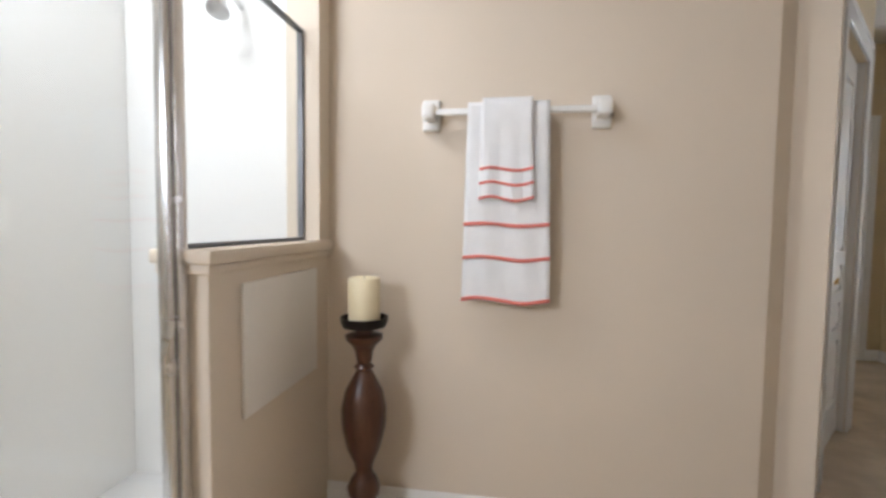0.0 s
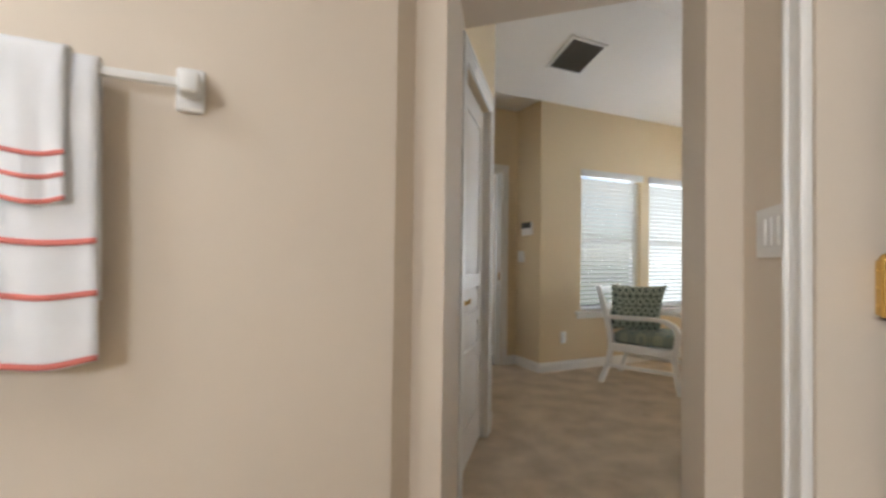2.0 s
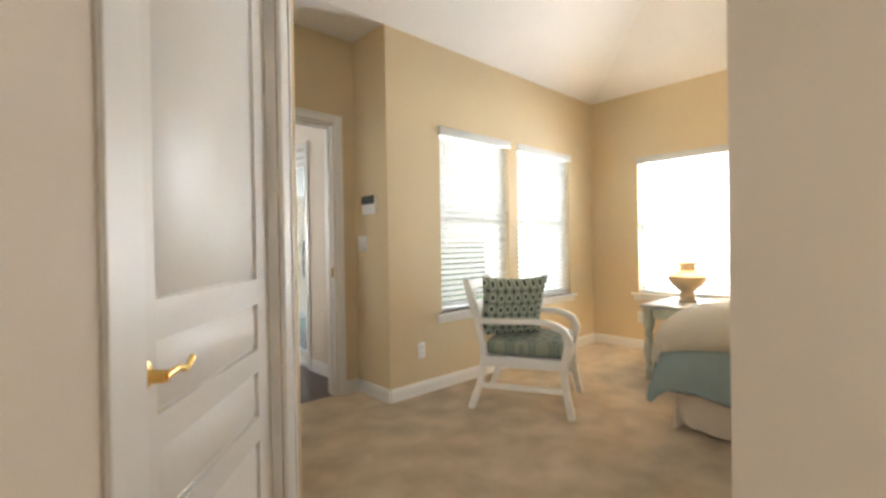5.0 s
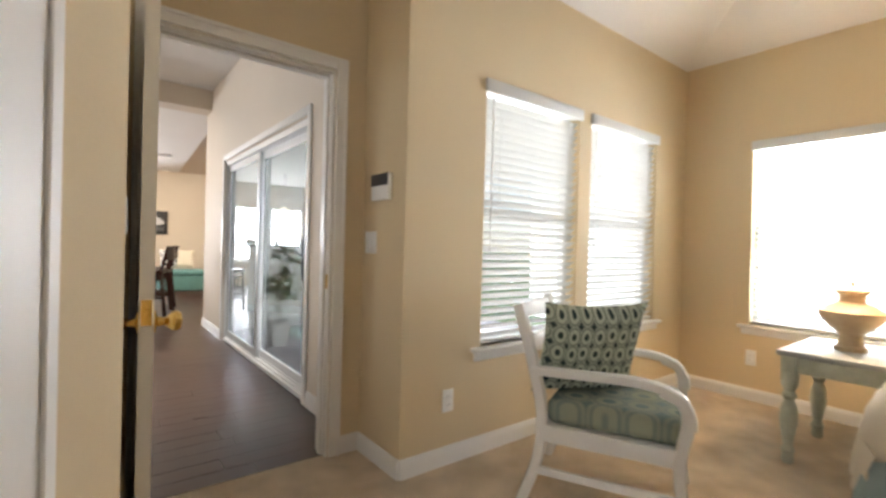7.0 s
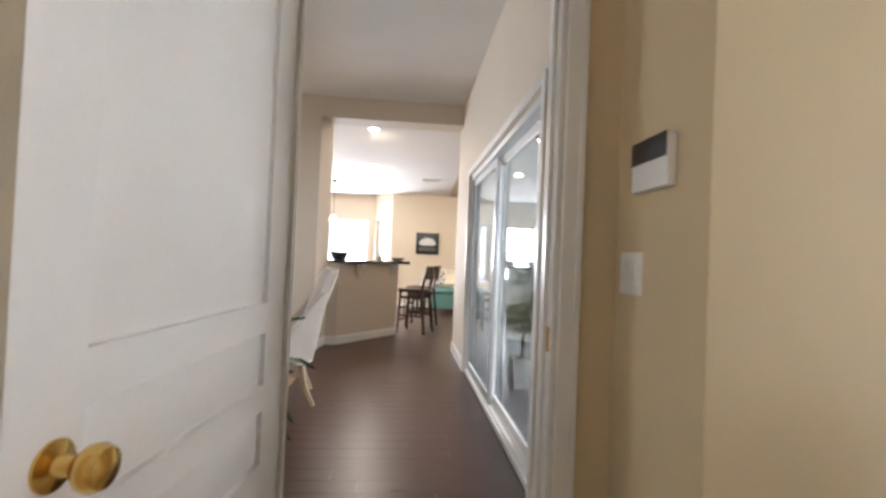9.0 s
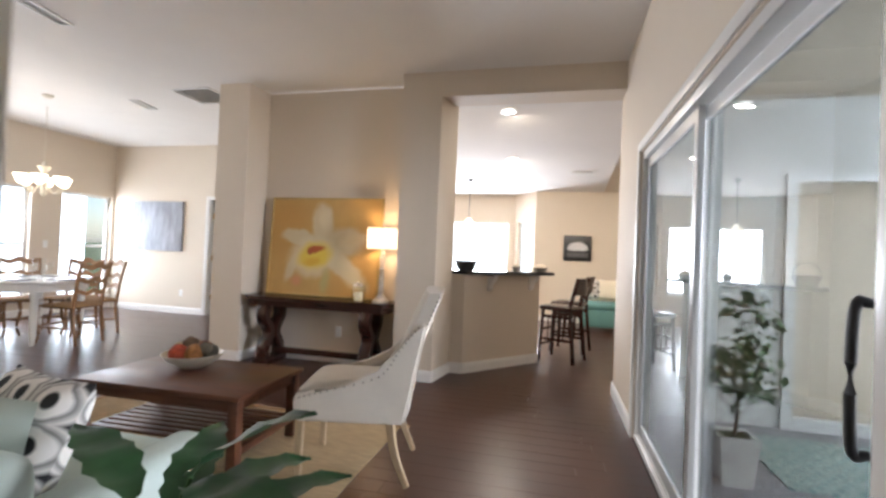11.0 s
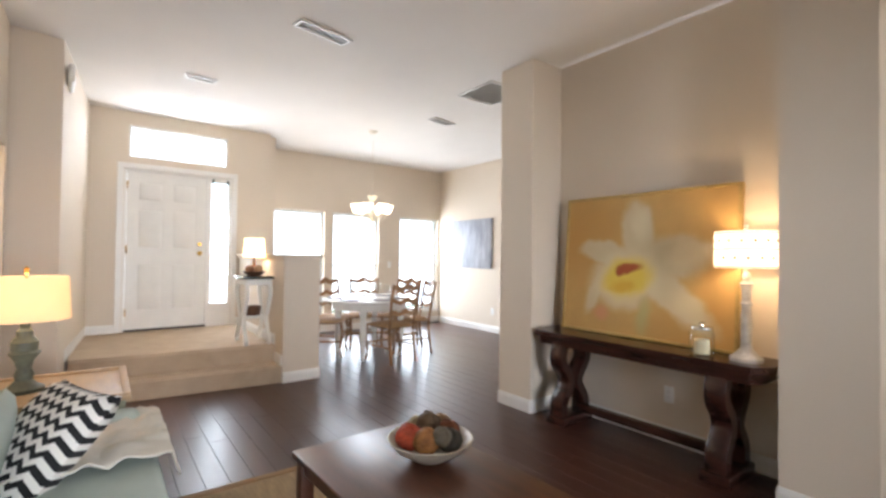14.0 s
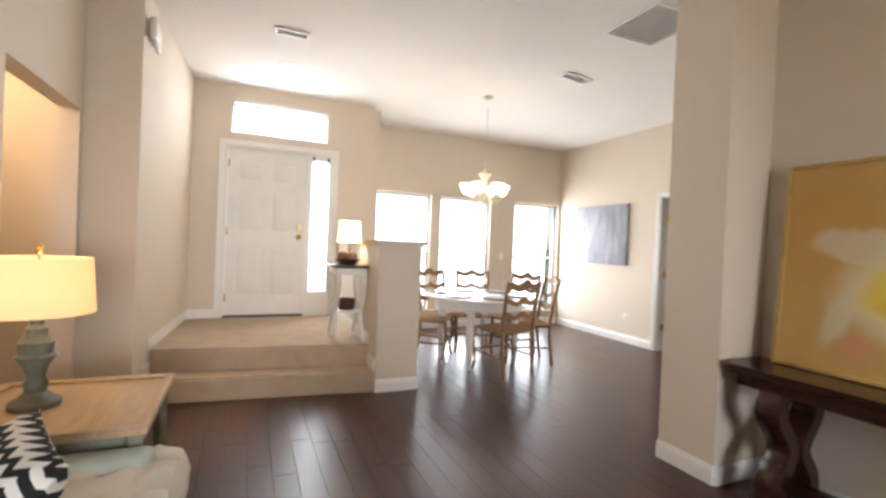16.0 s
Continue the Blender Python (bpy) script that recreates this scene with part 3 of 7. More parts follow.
box(bm, 1.435, -0.016, 0, 1.51, -0.0005, 2.12, r=0.004)
box(bm, 0.391, -0.016, 2.12, 1.51, -0.0005, 2.19, r=0.004)
bmesh.ops.transform(bm, matrix=m2, verts=bm.verts)
struct("trim_bath_door", bm, TRIM, True)
# dark sheet behind the leaf, standing in for shade in the gap
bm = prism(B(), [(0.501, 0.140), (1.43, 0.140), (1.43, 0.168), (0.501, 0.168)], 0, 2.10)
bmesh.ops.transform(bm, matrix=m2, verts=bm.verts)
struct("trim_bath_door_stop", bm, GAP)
# dark strip beside the hinges: the gap's shade given as colour
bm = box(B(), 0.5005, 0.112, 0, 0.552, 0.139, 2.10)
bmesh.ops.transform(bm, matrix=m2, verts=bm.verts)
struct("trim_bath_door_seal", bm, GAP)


def plate(name, label, m, w, h, kind, n=1):
    """A wall plate in the x-z plane, its face to -y, with rockers or sockets."""
    t = thing(name, label, "switch" if kind == "rocker" else "outlet")
    t.matrix_world = m
    part("cover_plate", box(B(), -w / 2, -0.006, -h / 2, w / 2, 0, h / 2, r=0.003), WHITEP, t)
    for i in range(n):
        x = (i - (n - 1) / 2) * 0.046
        if kind == "rocker":
            part("rocker", box(B(), x - 0.016, -0.011, -0.033, x + 0.016, -0.004, 0.033, r=0.002), WHITEP, t)
        else:
            for z in (-0.02, 0.02):
                bm = lathe(B(), [(0.0165, 0), (0.0165, 0.003)], 14, pose(x, -0.0055, z, 90, 0, 0))
                part("socket", bm, WHITEP, t)
                part("slots", box(box(B(), x - 0.007, -0.0092, z - 0.004, x - 0.005, -0.008, z + 0.005), x + 0.005, -0.0092, z - 0.004, x + 0.007, -0.008, z + 0.005), BLACK, t)
    return t


plate("light_switch", "white triple rocker switch on beige bathroom wall", m2 @ pose(0.262, 0, 1.190), 0.235, 0.122, "rocker", 3)
plate("light_switch", "white double rocker switch on warm-lit bedroom wall", pose(AX, 5.175, 1.14, 0, 0, -90) @ pose(0, 0, 0), 0.118, 0.118, "rocker", 2)
plate("light_switch", "tall white switch on warm-lit wall behind door", pose(2.56, 4.02, 1.17, 0, 0, 90), 0.075, 0.118, "rocker", 1)
plate("wall_outlet", "white wall outlet below the bedroom window", pose(4.0, WY, 0.33), 0.072, 0.118, "socket")
plate("wall_outlet", "white wall outlet beside the nightstand", pose(WX, 4.31, 0.33, 0, 0, -90), 0.072, 0.118, "socket")
plate("wall_outlet", "white wall outlet under the console table", pose(0.86, NY, 0.34), 0.072, 0.118, "socket")
plate("wall_outlet", "white wall outlet on dining room wall", pose(-3.35, DR, 0.36), 0.072, 0.118, "socket")
plate("light_switch", "white switch between the dining windows", pose(DX, 10.8, 1.15, 0, 0, 90), 0.072, 0.118, "rocker")

th = thing("thermostat", "white thermostat with black display on alcove wall", "thermostat", AX, 5.06, 1.425, -90)
part("case", box(B(), -0.085, -0.026, -0.066, 0.085, 0, 0.066, r=0.005), WHITEP, th)
part("display", box(B(), -0.083, -0.029, 0.006, 0.083, -0.0255, 0.067, r=0.002), BLACK, th, "black display screen")

# baseboards
for p, q, s in (((AX, WY), (AX, DY), 1), ((AX, WY), (WX, WY), -1), ((WX, WY), (WX, 0), -1), ((2.56, 3.84), (2.56, DY), -1), ((3.592, DY), (AX, DY), -1), ((2.56, DY), (2.648, DY), -1),
                ((A1[0], TW), (-0.17, TW), 1), (I1, (2.04, 1.745), -1), ((0.73, 0.435), (-0.32, -0.615), -1)):
    baseboard(p, q, s)
for p, q, s in (((SX, LY), (SX, 6.05), 1), ((SX, 8.67), (SX, FY + 0.3), 1), ((SX - 0.015, FY + 0.3), (SX + 0.1, FY + 0.3), 1), ((1.88, LY), (1.88, 5.89), 1), ((1.88, 5.89), (-1.1, 5.89), -1), ((-2.15, 5.9), (-2.24, 6.20), -1), ((-2.24, 6.2), (-2.42, 6.213), -1),
                ((-0.506, FY), (-0.125, FY), -1), ((-0.125, FY), (-0.125, NY), -1), ((-0.506, FY), (-0.506, DR), 1), ((-0.125, NY), (1.63, NY), -1), ((1.63, NY), (1.63, FY), -1), ((1.63, FY), (2.03, FY), -1),
                ((2.03, FY), (2.10, 9.84), -1), ((2.10, 9.84), (2.24, 9.84), -1), ((2.24, 9.84), (2.985, 10.70), -1), ((6.6, 14.53), (2.75, 14.53), 1), ((DX, 8.36), (DX, DR), -1), ((DX, DR), (-2.89, DR), -1), ((-1.99, DR), (-0.506, DR), -1),
                ((-2.2, 7.972), (-2.2, 8.355), -1), ((-2.2, 8.355), (FX, 8.355), -1), ((FX, 8.36), (DX, 8.36), -1)):
    baseboard(p, q, s, h=0.11)
for p, q, s in (((-2.62, 6.233), (FX, 6.335), 1), ((FX, 6.33), (FX, 6.60), -1), ((FX, 7.94), (FX, 7.97), -1), ((FX, 7.972), (-2.46, 7.972), -1)):
    baseboard(p, q, s, h=0.10, z=0.36)
baseboard((-2.44, 6.216), (-2.62, 6.233), -1, h=0.10, z=0.18), baseboard((-2.44, 7.972), (-2.22, 7.972), -1, h=0.10, z=0.18)

# ---- bathroom ----
struct("wall_shower_half", prism(B(), [(-0.17, 1.83), (-0.17, TW), (-0.29, TW), (-0.29, 1.83)], 0, 1.04), PAINT)
bm = box(B(), -0.31, 1.805, 1.04, -0.145, TW - 0.001, 1.075, r=0.006)
box(bm, -0.30, 1.815, 1.015, -0.155, TW - 0.001, 1.0395, r=0.004)
struct("trim_shower_cap", bm, PAINT, True)
struct("trim_shower_panel", box(B(), -0.1695, 1.96, 0.60, -0.158, 2.42, 0.977, r=0.004), DOORP, True)
struct("wall_shower_side", prism(B(), [(-1.05, 1.2), (-1.05, TW - 0.0), (-1.17, TW), (-1.17, 1.2)], 0, 2.75), TILE)
struct("wall_shower_end", box(B(), -1.049, TW - 0.012, 0.02, -0.292, TW - 0.0005, 2.3, r=0.003), TILE)
struct("wall_shower_jamb", prism(B(), [(-0.16, TW - 0.001), (-0.29, TW - 0.001), (-0.29, TW - 0.10), (-0.16, TW - 0.10)], 1.076, 2.75), PAINT)
struct("floor_shower_tray", box(box(B(), -1.05, 1.2, 0.0, -0.27, TW, 0.05, r=0.01), -0.27, 1.2, 0.0, -0.17, 1.79, 0.10, r=0.012), TILE, True)
FRAME = mat("dark_grey_shower_frame", (0.16, 0.16, 0.165), 0.35, 0.7, vary=0.05)
sp = thing("glass_screen", "clear fixed shower glass in thin metal frame on half wall", "shower screen", -0.23, 1.80, 1.076)
part("pane", box(B(), -0.003, 0.012, 0.012, 0.003, 0.632, 0.76), GLASS, sp, "clear glass pane", soft=False).visible_shadow = False
bm = B()
for a in ((-0.012, 0, 0, 0.012, 0.644, 0.012), (-0.012, 0, 0.76, 0.012, 0.644, 0.772), (-0.012, 0.632, 0.0125, 0.012, 0.644, 0.7595)):
    box(bm, *a, r=0.002, seg=1)
part("frame", bm, FRAME, sp)
sd = thing("shower_door", "clear glass shower door with nickel post", "shower door", -0.23, 1.0, 0.10)
part("post", box(box(B(), -0.016, 0.788, 0, 0.016, 0.822, 2.0, r=0.004), -0.020, 0.765, 0, 0.008, 0.787, 2.0, r=0.003), CHROME, sd, "upright nickel post")
part("pane", box(B(), -0.004, 0.12, 0.0, 0.002, 0.764, 1.9), GLASS, sd, "clear glass pane", soft=False).visible_shadow = False
sh = thing("shower", "small chrome shower head on white shower wall", "shower", -0.52, TW - 0.012, 1.98)
bm = sweep(B(), smooth_line([(0, 0, 0), (0, -0.06, 0.015), (0, -0.13, -0.02)], 5), 0.02)
lathe(bm, [(0.012, 0.03), (0.02, 0.0), (0.04, -0.03), (0.042, -0.04), (0.0, -0.041)], 18, pose(0, -0.135, -0.04, -25, 0, 0), cap=False)
part("arm_and_rose", bm, CHROME, sh)
tb = thing("towel_rail", "white towel rail with square brackets on beige wall", "towel rail", 0.55, TW, 1.545)
part("rail", box(B(), -0.30, -0.075, -0.011, 0.30, -0.053, 0.011, r=0.004), WHITEP, tb)
for x in (-0.305, 0.305):
    bm = box(B(), x - 0.034, -0.022, -0.058, x + 0.034, 0, 0.058, r=0.010, seg=3)
    box(bm, x - 0.024, -0.092, -0.026, x + 0.024, -0.02, 0.030, r=0.010, seg=3)
    part("bracket", bm, WHITEP, tb, "white ceramic bracket")


def towel(name, label, w, drop, x, z, depth, bands, hem):
    """A folded towel over the rail: front fall, round top and back fall, with woven stripes and soft folds."""
    t = thing(name, label, "towel", x, TW - 0.064, z)
    prof = [(-depth, -drop), (-depth, -drop * 0.75), (-depth * 0.95, -drop * 0.5), (-depth, -drop * 0.25), (-depth, -0.02), (-depth * 0.7, 0.008), (0, 0.016), (depth * 0.7, 0.008), (depth, -0.02), (depth, -drop * 0.4), (depth * 0.9, -drop * 0.8)]
    line = smooth_line([(0, a, b) for a, b in prof], 7)
    bm = B()
    nx = 14
    rows = []
    for p in line:
        fold = min(1.0, max(0.0, -p.z / drop))
        rows.append([bm.verts.new(((u / nx - 0.5) * w * (1 + 0.10 * fold), p.y - 0.006 * fold * math.sin(u * 1.1 + p.z * 5) - 0.004 * noise.noise((u * 0.7, p.z * 9, w)), p.z + 0.008 * math.sin(u * 0.5) * fold)) for u in range(nx + 1)])
    fs = {}
    for a, b in zip(rows, rows[1:]):
        for i in range(nx):
            f = bm.faces.new((a[i], a[i + 1], b[i + 1], b[i]))
            zc, yc = f.calc_center_median().z, f.calc_center_median().y
            fs[f] = zc
    me = mesh_of(bm, "cloth")
    smooth(me, 80)
    me.materials.append(TERRY)
    ob = new("cloth", me)
    ob.parent = t
    so = ob.modifiers.new("thick", "SOLIDIFY")
    so.thickness, so.offset = 0.007, 0
    for k, z0 in enumerate(bands):
        bm = B()
        rr = []
        for zz in (z0 - hem / 2, z0, z0 + hem / 2):
            fold = -zz / drop
            rr.append([bm.verts.new(((u / nx - 0.5) * w * (1 + 0.10 * fold), -depth - 0.0065 - 0.006 * fold * math.sin(u * 1.1 + zz * 5) - 0.004 * noise.noise((u * 0.7, zz * 9, w)), zz + 0.008 * math.sin(u * 0.5) * fold)) for u in range(nx + 1)])
        for a, b in zip(rr, rr[1:]):
            for i in range(nx):
                bm.faces.new((a[i], a[i + 1], b[i + 1], b[i]))
        o2 = part("stripe", bm, CORAL, t, "coral woven stripe")
        s2 = o2.modifiers.new("thick", "SOLIDIFY")
        s2.thickness = 0.003
    return t


towel("bath_towel", "long white bath towel with coral stripes on rail", 0.285, 0.695, 0.53, 1.558, 0.017, (-0.415, -0.535, -0.685), 0.013)
towel("hand_towel", "small white hand towel with coral stripes over bath towel", 0.175, 0.345, 0.527, 1.572, 0.031, (-0.235, -0.285, -0.338), 0.010)
cs = thing("candle_stand", "tall dark turned wood candle stand on the floor", "candle stand", 0.04, 2.37, 0)
part("column", lathe(B(), [(0.09, 0), (0.09, 0.025), (0.055, 0.05), (0.03, 0.09), (0.028, 0.14), (0.055, 0.17), (0.06, 0.20), (0.045, 0.235), (0.030, 0.26), (0.034, 0.29), (0.06, 0.35), (0.078, 0.43), (0.080, 0.50), (0.066, 0.565), (0.040, 0.615), (0.026, 0.64), (0.036, 0.652), (0.024, 0.664), (0.028, 0.68), (0.032, 0.71), (0.046, 0.735), (0.064, 0.752), (0.066, 0.768), (0.034, 0.778), (0.03, 0.80)], 32), WOODBR, cs)
part("tray", lathe(B(), [(0.0, 0.798), (0.075, 0.800), (0.082, 0.815), (0.084, 0.835), (0.078, 0.835), (0.072, 0.812), (0.0, 0.808)], 28, cap=False), mat("black_iron", (0.02, 0.015, 0.012), 0.45, 0.6, vary=0.15), cs, "black metal drip tray")
cs.scale = (1, 1, 0.973)
pc = thing("pillar_candle", "ivory pillar candle on dark candle stand", "candle", 0.04, 2.37, 0.787)
part("wax", lathe(B(), [(0.0, 0.0), (0.055, 0.0), (0.0565, 0.01), (0.0565, 0.158), (0.052, 0.165), (0.045, 0.160), (0.0, 0.154)], 28, cap=False), IVORY, pc)
part("wick", lathe(B(), [(0.0015, 0.15), (0.0012, 0.17)], 6), BLACK, pc)

# ---- bedroom windows ----
BLIND = mat("white_blind_slat", (0.64, 0.64, 0.61), 0.45, vary=0.02, bump=0.02)


def bedroom_window(name, m, w, h, closed):
    """A sash window with its slatted blind; x along the wall, y towards outdoors, the opening's lower corner at the origin."""
    win = tagged(new(name), kind="structure")
    win.matrix_world = m
    bm = B()
    for a in ((0, 0.08, 0, 0.04, 0.13, h), (w - 0.04, 0.08, 0, w, 0.13, h), (0.04, 0.08, 0, w - 0.04, 0.13, 0.045), (0.04, 0.08, h - 0.04, w - 0.04, 0.13, h), (0.04, 0.075, h * 0.49, w - 0.04, 0.125, h * 0.49 + 0.045)):
        box(bm, *a, r=0.003, seg=1)
    part("window_frame", bm, ALU, win)
    for k, (a, b) in enumerate(((0.045, h * 0.49), (h * 0.49 + 0.045, h - 0.04))):
        part("pane", box(B(), 0.04, 0.10, a, w - 0.04, 0.104, b), GLASS, win, soft=False).visible_shadow = False
    bm = box(B(), -0.07, -0.045, -0.025, w + 0.07, 0.075, 0.0, r=0.006)
    box(bm, -0.05, -0.014, -0.075, w + 0.05, -0.0005, -0.0255, r=0.004)
    part("window_sill", bm, TRIM, win, "white painted window sill")
    bl = thing("window_blind", "white slatted blind lowered in a bedroom window", "blind", group="bedroom blinds")
    bl.matrix_world = m @ pose(0, 0.03, 0)
    part("headrail", box(box(B(), 0.006, -0.028, h - 0.06, w - 0.006, 0.03, h - 0.004, r=0.004), -0.012, -0.052, h - 0.068, w + 0.012, -0.0305, h + 0.004, r=0.005), BLIND, bl, "white valance")
    part("bottom_rail", box(B(), 0.008, -0.022, 0.012, w - 0.008, 0.022, 0.030, r=0.004), BLIND, bl)
    z, k = 0.055, 0
    sl = None
    while z < h - 0.09:
        if sl is None:
            bm = B()
            vs = []
            for x in (0.01, w - 0.01):
                vs.append([bm.verts.new((x, y, zz)) for y, zz in ((-0.024, 0), (-0.008, 0.0035), (0.008, 0.0035), (0.024, 0), (0.024, 0.0025), (0.008, 0.006), (-0.008, 0.006), (-0.024, 0.0025))])
            for i in range(8):
                bm.faces.new((vs[0][i], vs[0][(i + 1) % 8], vs[1][(i + 1) % 8], vs[1][i]))
            bm.faces.new(vs[0]), bm.faces.new(vs[1][::-1])
            sl = part("slat", bm, BLIND, bl)
            o2 = sl
        else:
            o2 = new("slat", sl.data)
            o2.parent = bl
        o2.matrix_local = pose(0, 0, z, closed + 2.0 * math.sin(k * 1.7), 0, 0)
        z, k = z + 0.0435, k + 1
    for x in (0.12, w - 0.12):
        part("ladder_cord", lathe(B(), [(0.0015, 0.03), (0.0015, h - 0.08)], 6, pose(x, -0.026, 0)), BLIND, bl)
    part("wand", lathe(B(), [(0.004, h * 0.35), (0.004, h - 0.09)], 8, pose(0.05, -0.036, 0)), WHITEP, bl)
    return win


for i, (a, b) in enumerate(W12):
    bedroom_window("window_%d" % (i + 1), pose(a, WY, 0.585), b - a, 1.465, -42)
bedroom_window("window_3", pose(WX, 4.33, 0.585, 0, 0, -90), 0.85, 1.415, -22)

# ---- bedroom things ----


def pattern(name, ground, ink, scale, kind="cells", rough=0.9):
    """Woven or printed cloth: repeating rings or bands of ink on a ground colour."""
    m = bpy.data.materials.new(name)
    m.use_nodes = True
    n, l = m.node_tree.nodes, m.node_tree.links
    b = n["Principled BSDF"]
    b.inputs["Roughness"].default_value = rough
    tc = n.new("ShaderNodeTexCoord")
    mp = n.new("ShaderNodeMapping")
    mp.inputs["Scale"].default_value = scale
    l.new(tc.outputs["Object"], mp.inputs["Vector"])
    mix = n.new("ShaderNodeMix")
    mix.data_type = "RGBA"
    mix.inputs[6].default_value, mix.inputs[7].default_value = (*ground, 1), (*ink, 1)
    ramp = n.new("ShaderNodeValToRGB")
    if kind in ("cells", "dots"):
        vo = n.new("ShaderNodeTexVoronoi")
        vo.voronoi_dimensions = "2D"
        vo.inputs["Scale"].default_value, vo.inputs["Randomness"].default_value = 1.0, 0.12
        l.new(mp.outputs["Vector"], vo.inputs["Vector"])
        l.new(vo.outputs["Distance"], ramp.inputs["Fac"])
        e = ramp.color_ramp.elements
        r_ = 0.32 if kind == "dots" else 0.16
        e[0].position, e[0].color = r_, (1, 1, 1, 1)
        e[1].position, e[1].color = r_ + 0.06, (0, 0, 0, 1)
        for p_, c_ in () if kind == "dots" else ((0.36, 0.0), (0.42, 0.75), (0.52, 0.15), (0.6, 1.0)):
            q_ = e.new(p_)
            q_.color = (c_, c_, c_, 1)
    else:
        sep = n.new("ShaderNodeSeparateXYZ")
        l.new(mp.outputs["Vector"], sep.inputs[0])
        zig, wv = n.new("ShaderNodeMath"), n.new("ShaderNodeMath")
        zig.operation, zig.inputs[1].default_value = "PINGPONG", 0.5
        l.new(sep.outputs["X"], zig.inputs[0])
        wv.operation = "ADD"
        l.new(zig.outputs[0], wv.inputs[0]), l.new(sep.outputs["Y"], wv.inputs[1])
        fr = n.new("ShaderNodeMath")
        fr.operation, fr.inputs[1].default_value = "PINGPONG", 0.5
        l.new(wv.outputs[0], fr.inputs[0])
        l.new(fr.outputs[0], ramp.inputs["Fac"])
        ramp.color_ramp.elements[0].position, ramp.color_ramp.elements[1].position = 0.235, 0.265
    l.new(ramp.outputs["Color"], mix.inputs[0])
    nz = n.new("ShaderNodeTexNoise")
    nz.inputs["Scale"].default_value = 400
    l.new(tc.outputs["Object"], nz.inputs["Vector"])
    bp = n.new("ShaderNodeBump")
    bp.inputs["Strength"].default_value, bp.inputs["Distance"].default_value = 0.5, 0.002
    l.new(nz.outputs["Fac"], bp.inputs["Height"]), l.new(bp.outputs["Normal"], b.inputs["Normal"])
    l.new(mix.outputs[2], b.inputs["Base Color"])
    return m


PEACOCK = pattern("peacock_print_cloth", (0.50, 0.55, 0.43), (0.022, 0.045, 0.045), (17, 11, 10))
MEDAL = pattern("grey_green_medallion_cloth", (0.30, 0.32, 0.23), (0.13, 0.18, 0.17), (7, 7, 7))
# white arm chair: built facing +y, then turned
ac = thing("armchair", "white painted wooden armchair with green patterned seat", "armchair", 4.45, 4.20, 0, -154)
W_, D_ = 0.60, 0.58
for sx in (-1, 1):
    part("front_leg", sweep(B(), smooth_line([(sx * 0.29, 0.33, 0.0), (sx * 0.29, 0.30, 0.16), (sx * 0.29, 0.285, 0.32), (sx * 0.29, 0.31, 0.47), (sx * 0.29, 0.29, 0.555), (sx * 0.29, 0.22, 0.59)], 6), 0.045, 0.05, square=True, up=Vector((1, 0, 0))), WHITEW, ac)
    part("back_leg", sweep(B(), smooth_line([(sx * 0.27, -0.34, 0.0), (sx * 0.27, -0.27, 0.20), (sx * 0.27, -0.25, 0.40), (sx * 0.27, -0.30, 0.64), (sx * 0.27, -0.37, 0.88)], 6), 0.045, 0.05, square=True, up=Vector((1, 0, 0))), WHITEW, ac)
    part("arm", sweep(B(), smooth_line([(sx * 0.29, -0.29, 0.60), (sx * 0.29, -0.1, 0.605), (sx * 0.29, 0.12, 0.61), (sx * 0.29, 0.25, 0.585), (sx * 0.29, 0.315, 0.52), (sx * 0.29, 0.325, 0.46)], 6), 0.055, 0.035, square=True, up=Vector((0, 0, 1))), WHITEW, ac)
    part("side_rail", box(B(), sx * 0.29 - 0.014, -0.25, 0.30, sx * 0.29 + 0.014, 0.29, 0.37, r=0.004), WHITEW, ac)
    part("stretcher", box(B(), sx * 0.285 - 0.011, -0.28, 0.15, sx * 0.285 + 0.011, 0.30, 0.185, r=0.004), WHITEW, ac)
part("front_rail", box(B(), -0.27, 0.275, 0.30, 0.27, 0.303, 0.37, r=0.004), WHITEW, ac)
part("back_rail", box(B(), -0.25, -0.27, 0.30, 0.25, -0.245, 0.37, r=0.004), WHITEW, ac)
part("seat_board", box(B(), -0.27, -0.24, 0.345, 0.27, 0.275, 0.365), WHITEW, ac)
for z, y in ((0.56, -0.285), (0.68, -0.315), (0.83, -0.36)):
    part("back_slat", sweep(B(), smooth_line([(-0.25, y, z), (0, y - 0.03, z), (0.25, y, z)], 6), 0.016, 0.065, square=True), WHITEW, ac)
part("seat_cushion", box(B(), -0.262, -0.235, 0.366, 0.262, 0.30, 0.475, r=0.035, seg=4), MEDAL, ac, "grey-green medallion seat cushion")
pl = thing("throw_pillow", "square peacock print pillow leaning in armchair", "pillow")
pl.matrix_world = ac.matrix_world @ pose(0.085, -0.075, 0.68, 0, 0, -54) @ pose(0, -0.03, 0, 72, 0, 0)
part("cover", cushion(B(), 0.50, 0.46, 0.15, n=14, pinch=0.10, wrinkle=0.012), PEACOCK, pl)

SAGE = mat("worn_sage_paint", (0.50, 0.54, 0.46), 0.55, vary=0.12, scale=12, grain=60, bump=0.1, tint=(0.36, 0.38, 0.30))
ns = thing("nightstand", "sage painted nightstand with turned legs by the bed", "nightstand", 5.83, 3.58, 0)
part("top", box(B(), -0.34, -0.27, 0.585, 0.34, 0.27, 0.615, r=0.008), mat("grey_slate_top", (0.42, 0.43, 0.42), 0.5, vary=0.1, scale=10), ns, "grey framed table top")
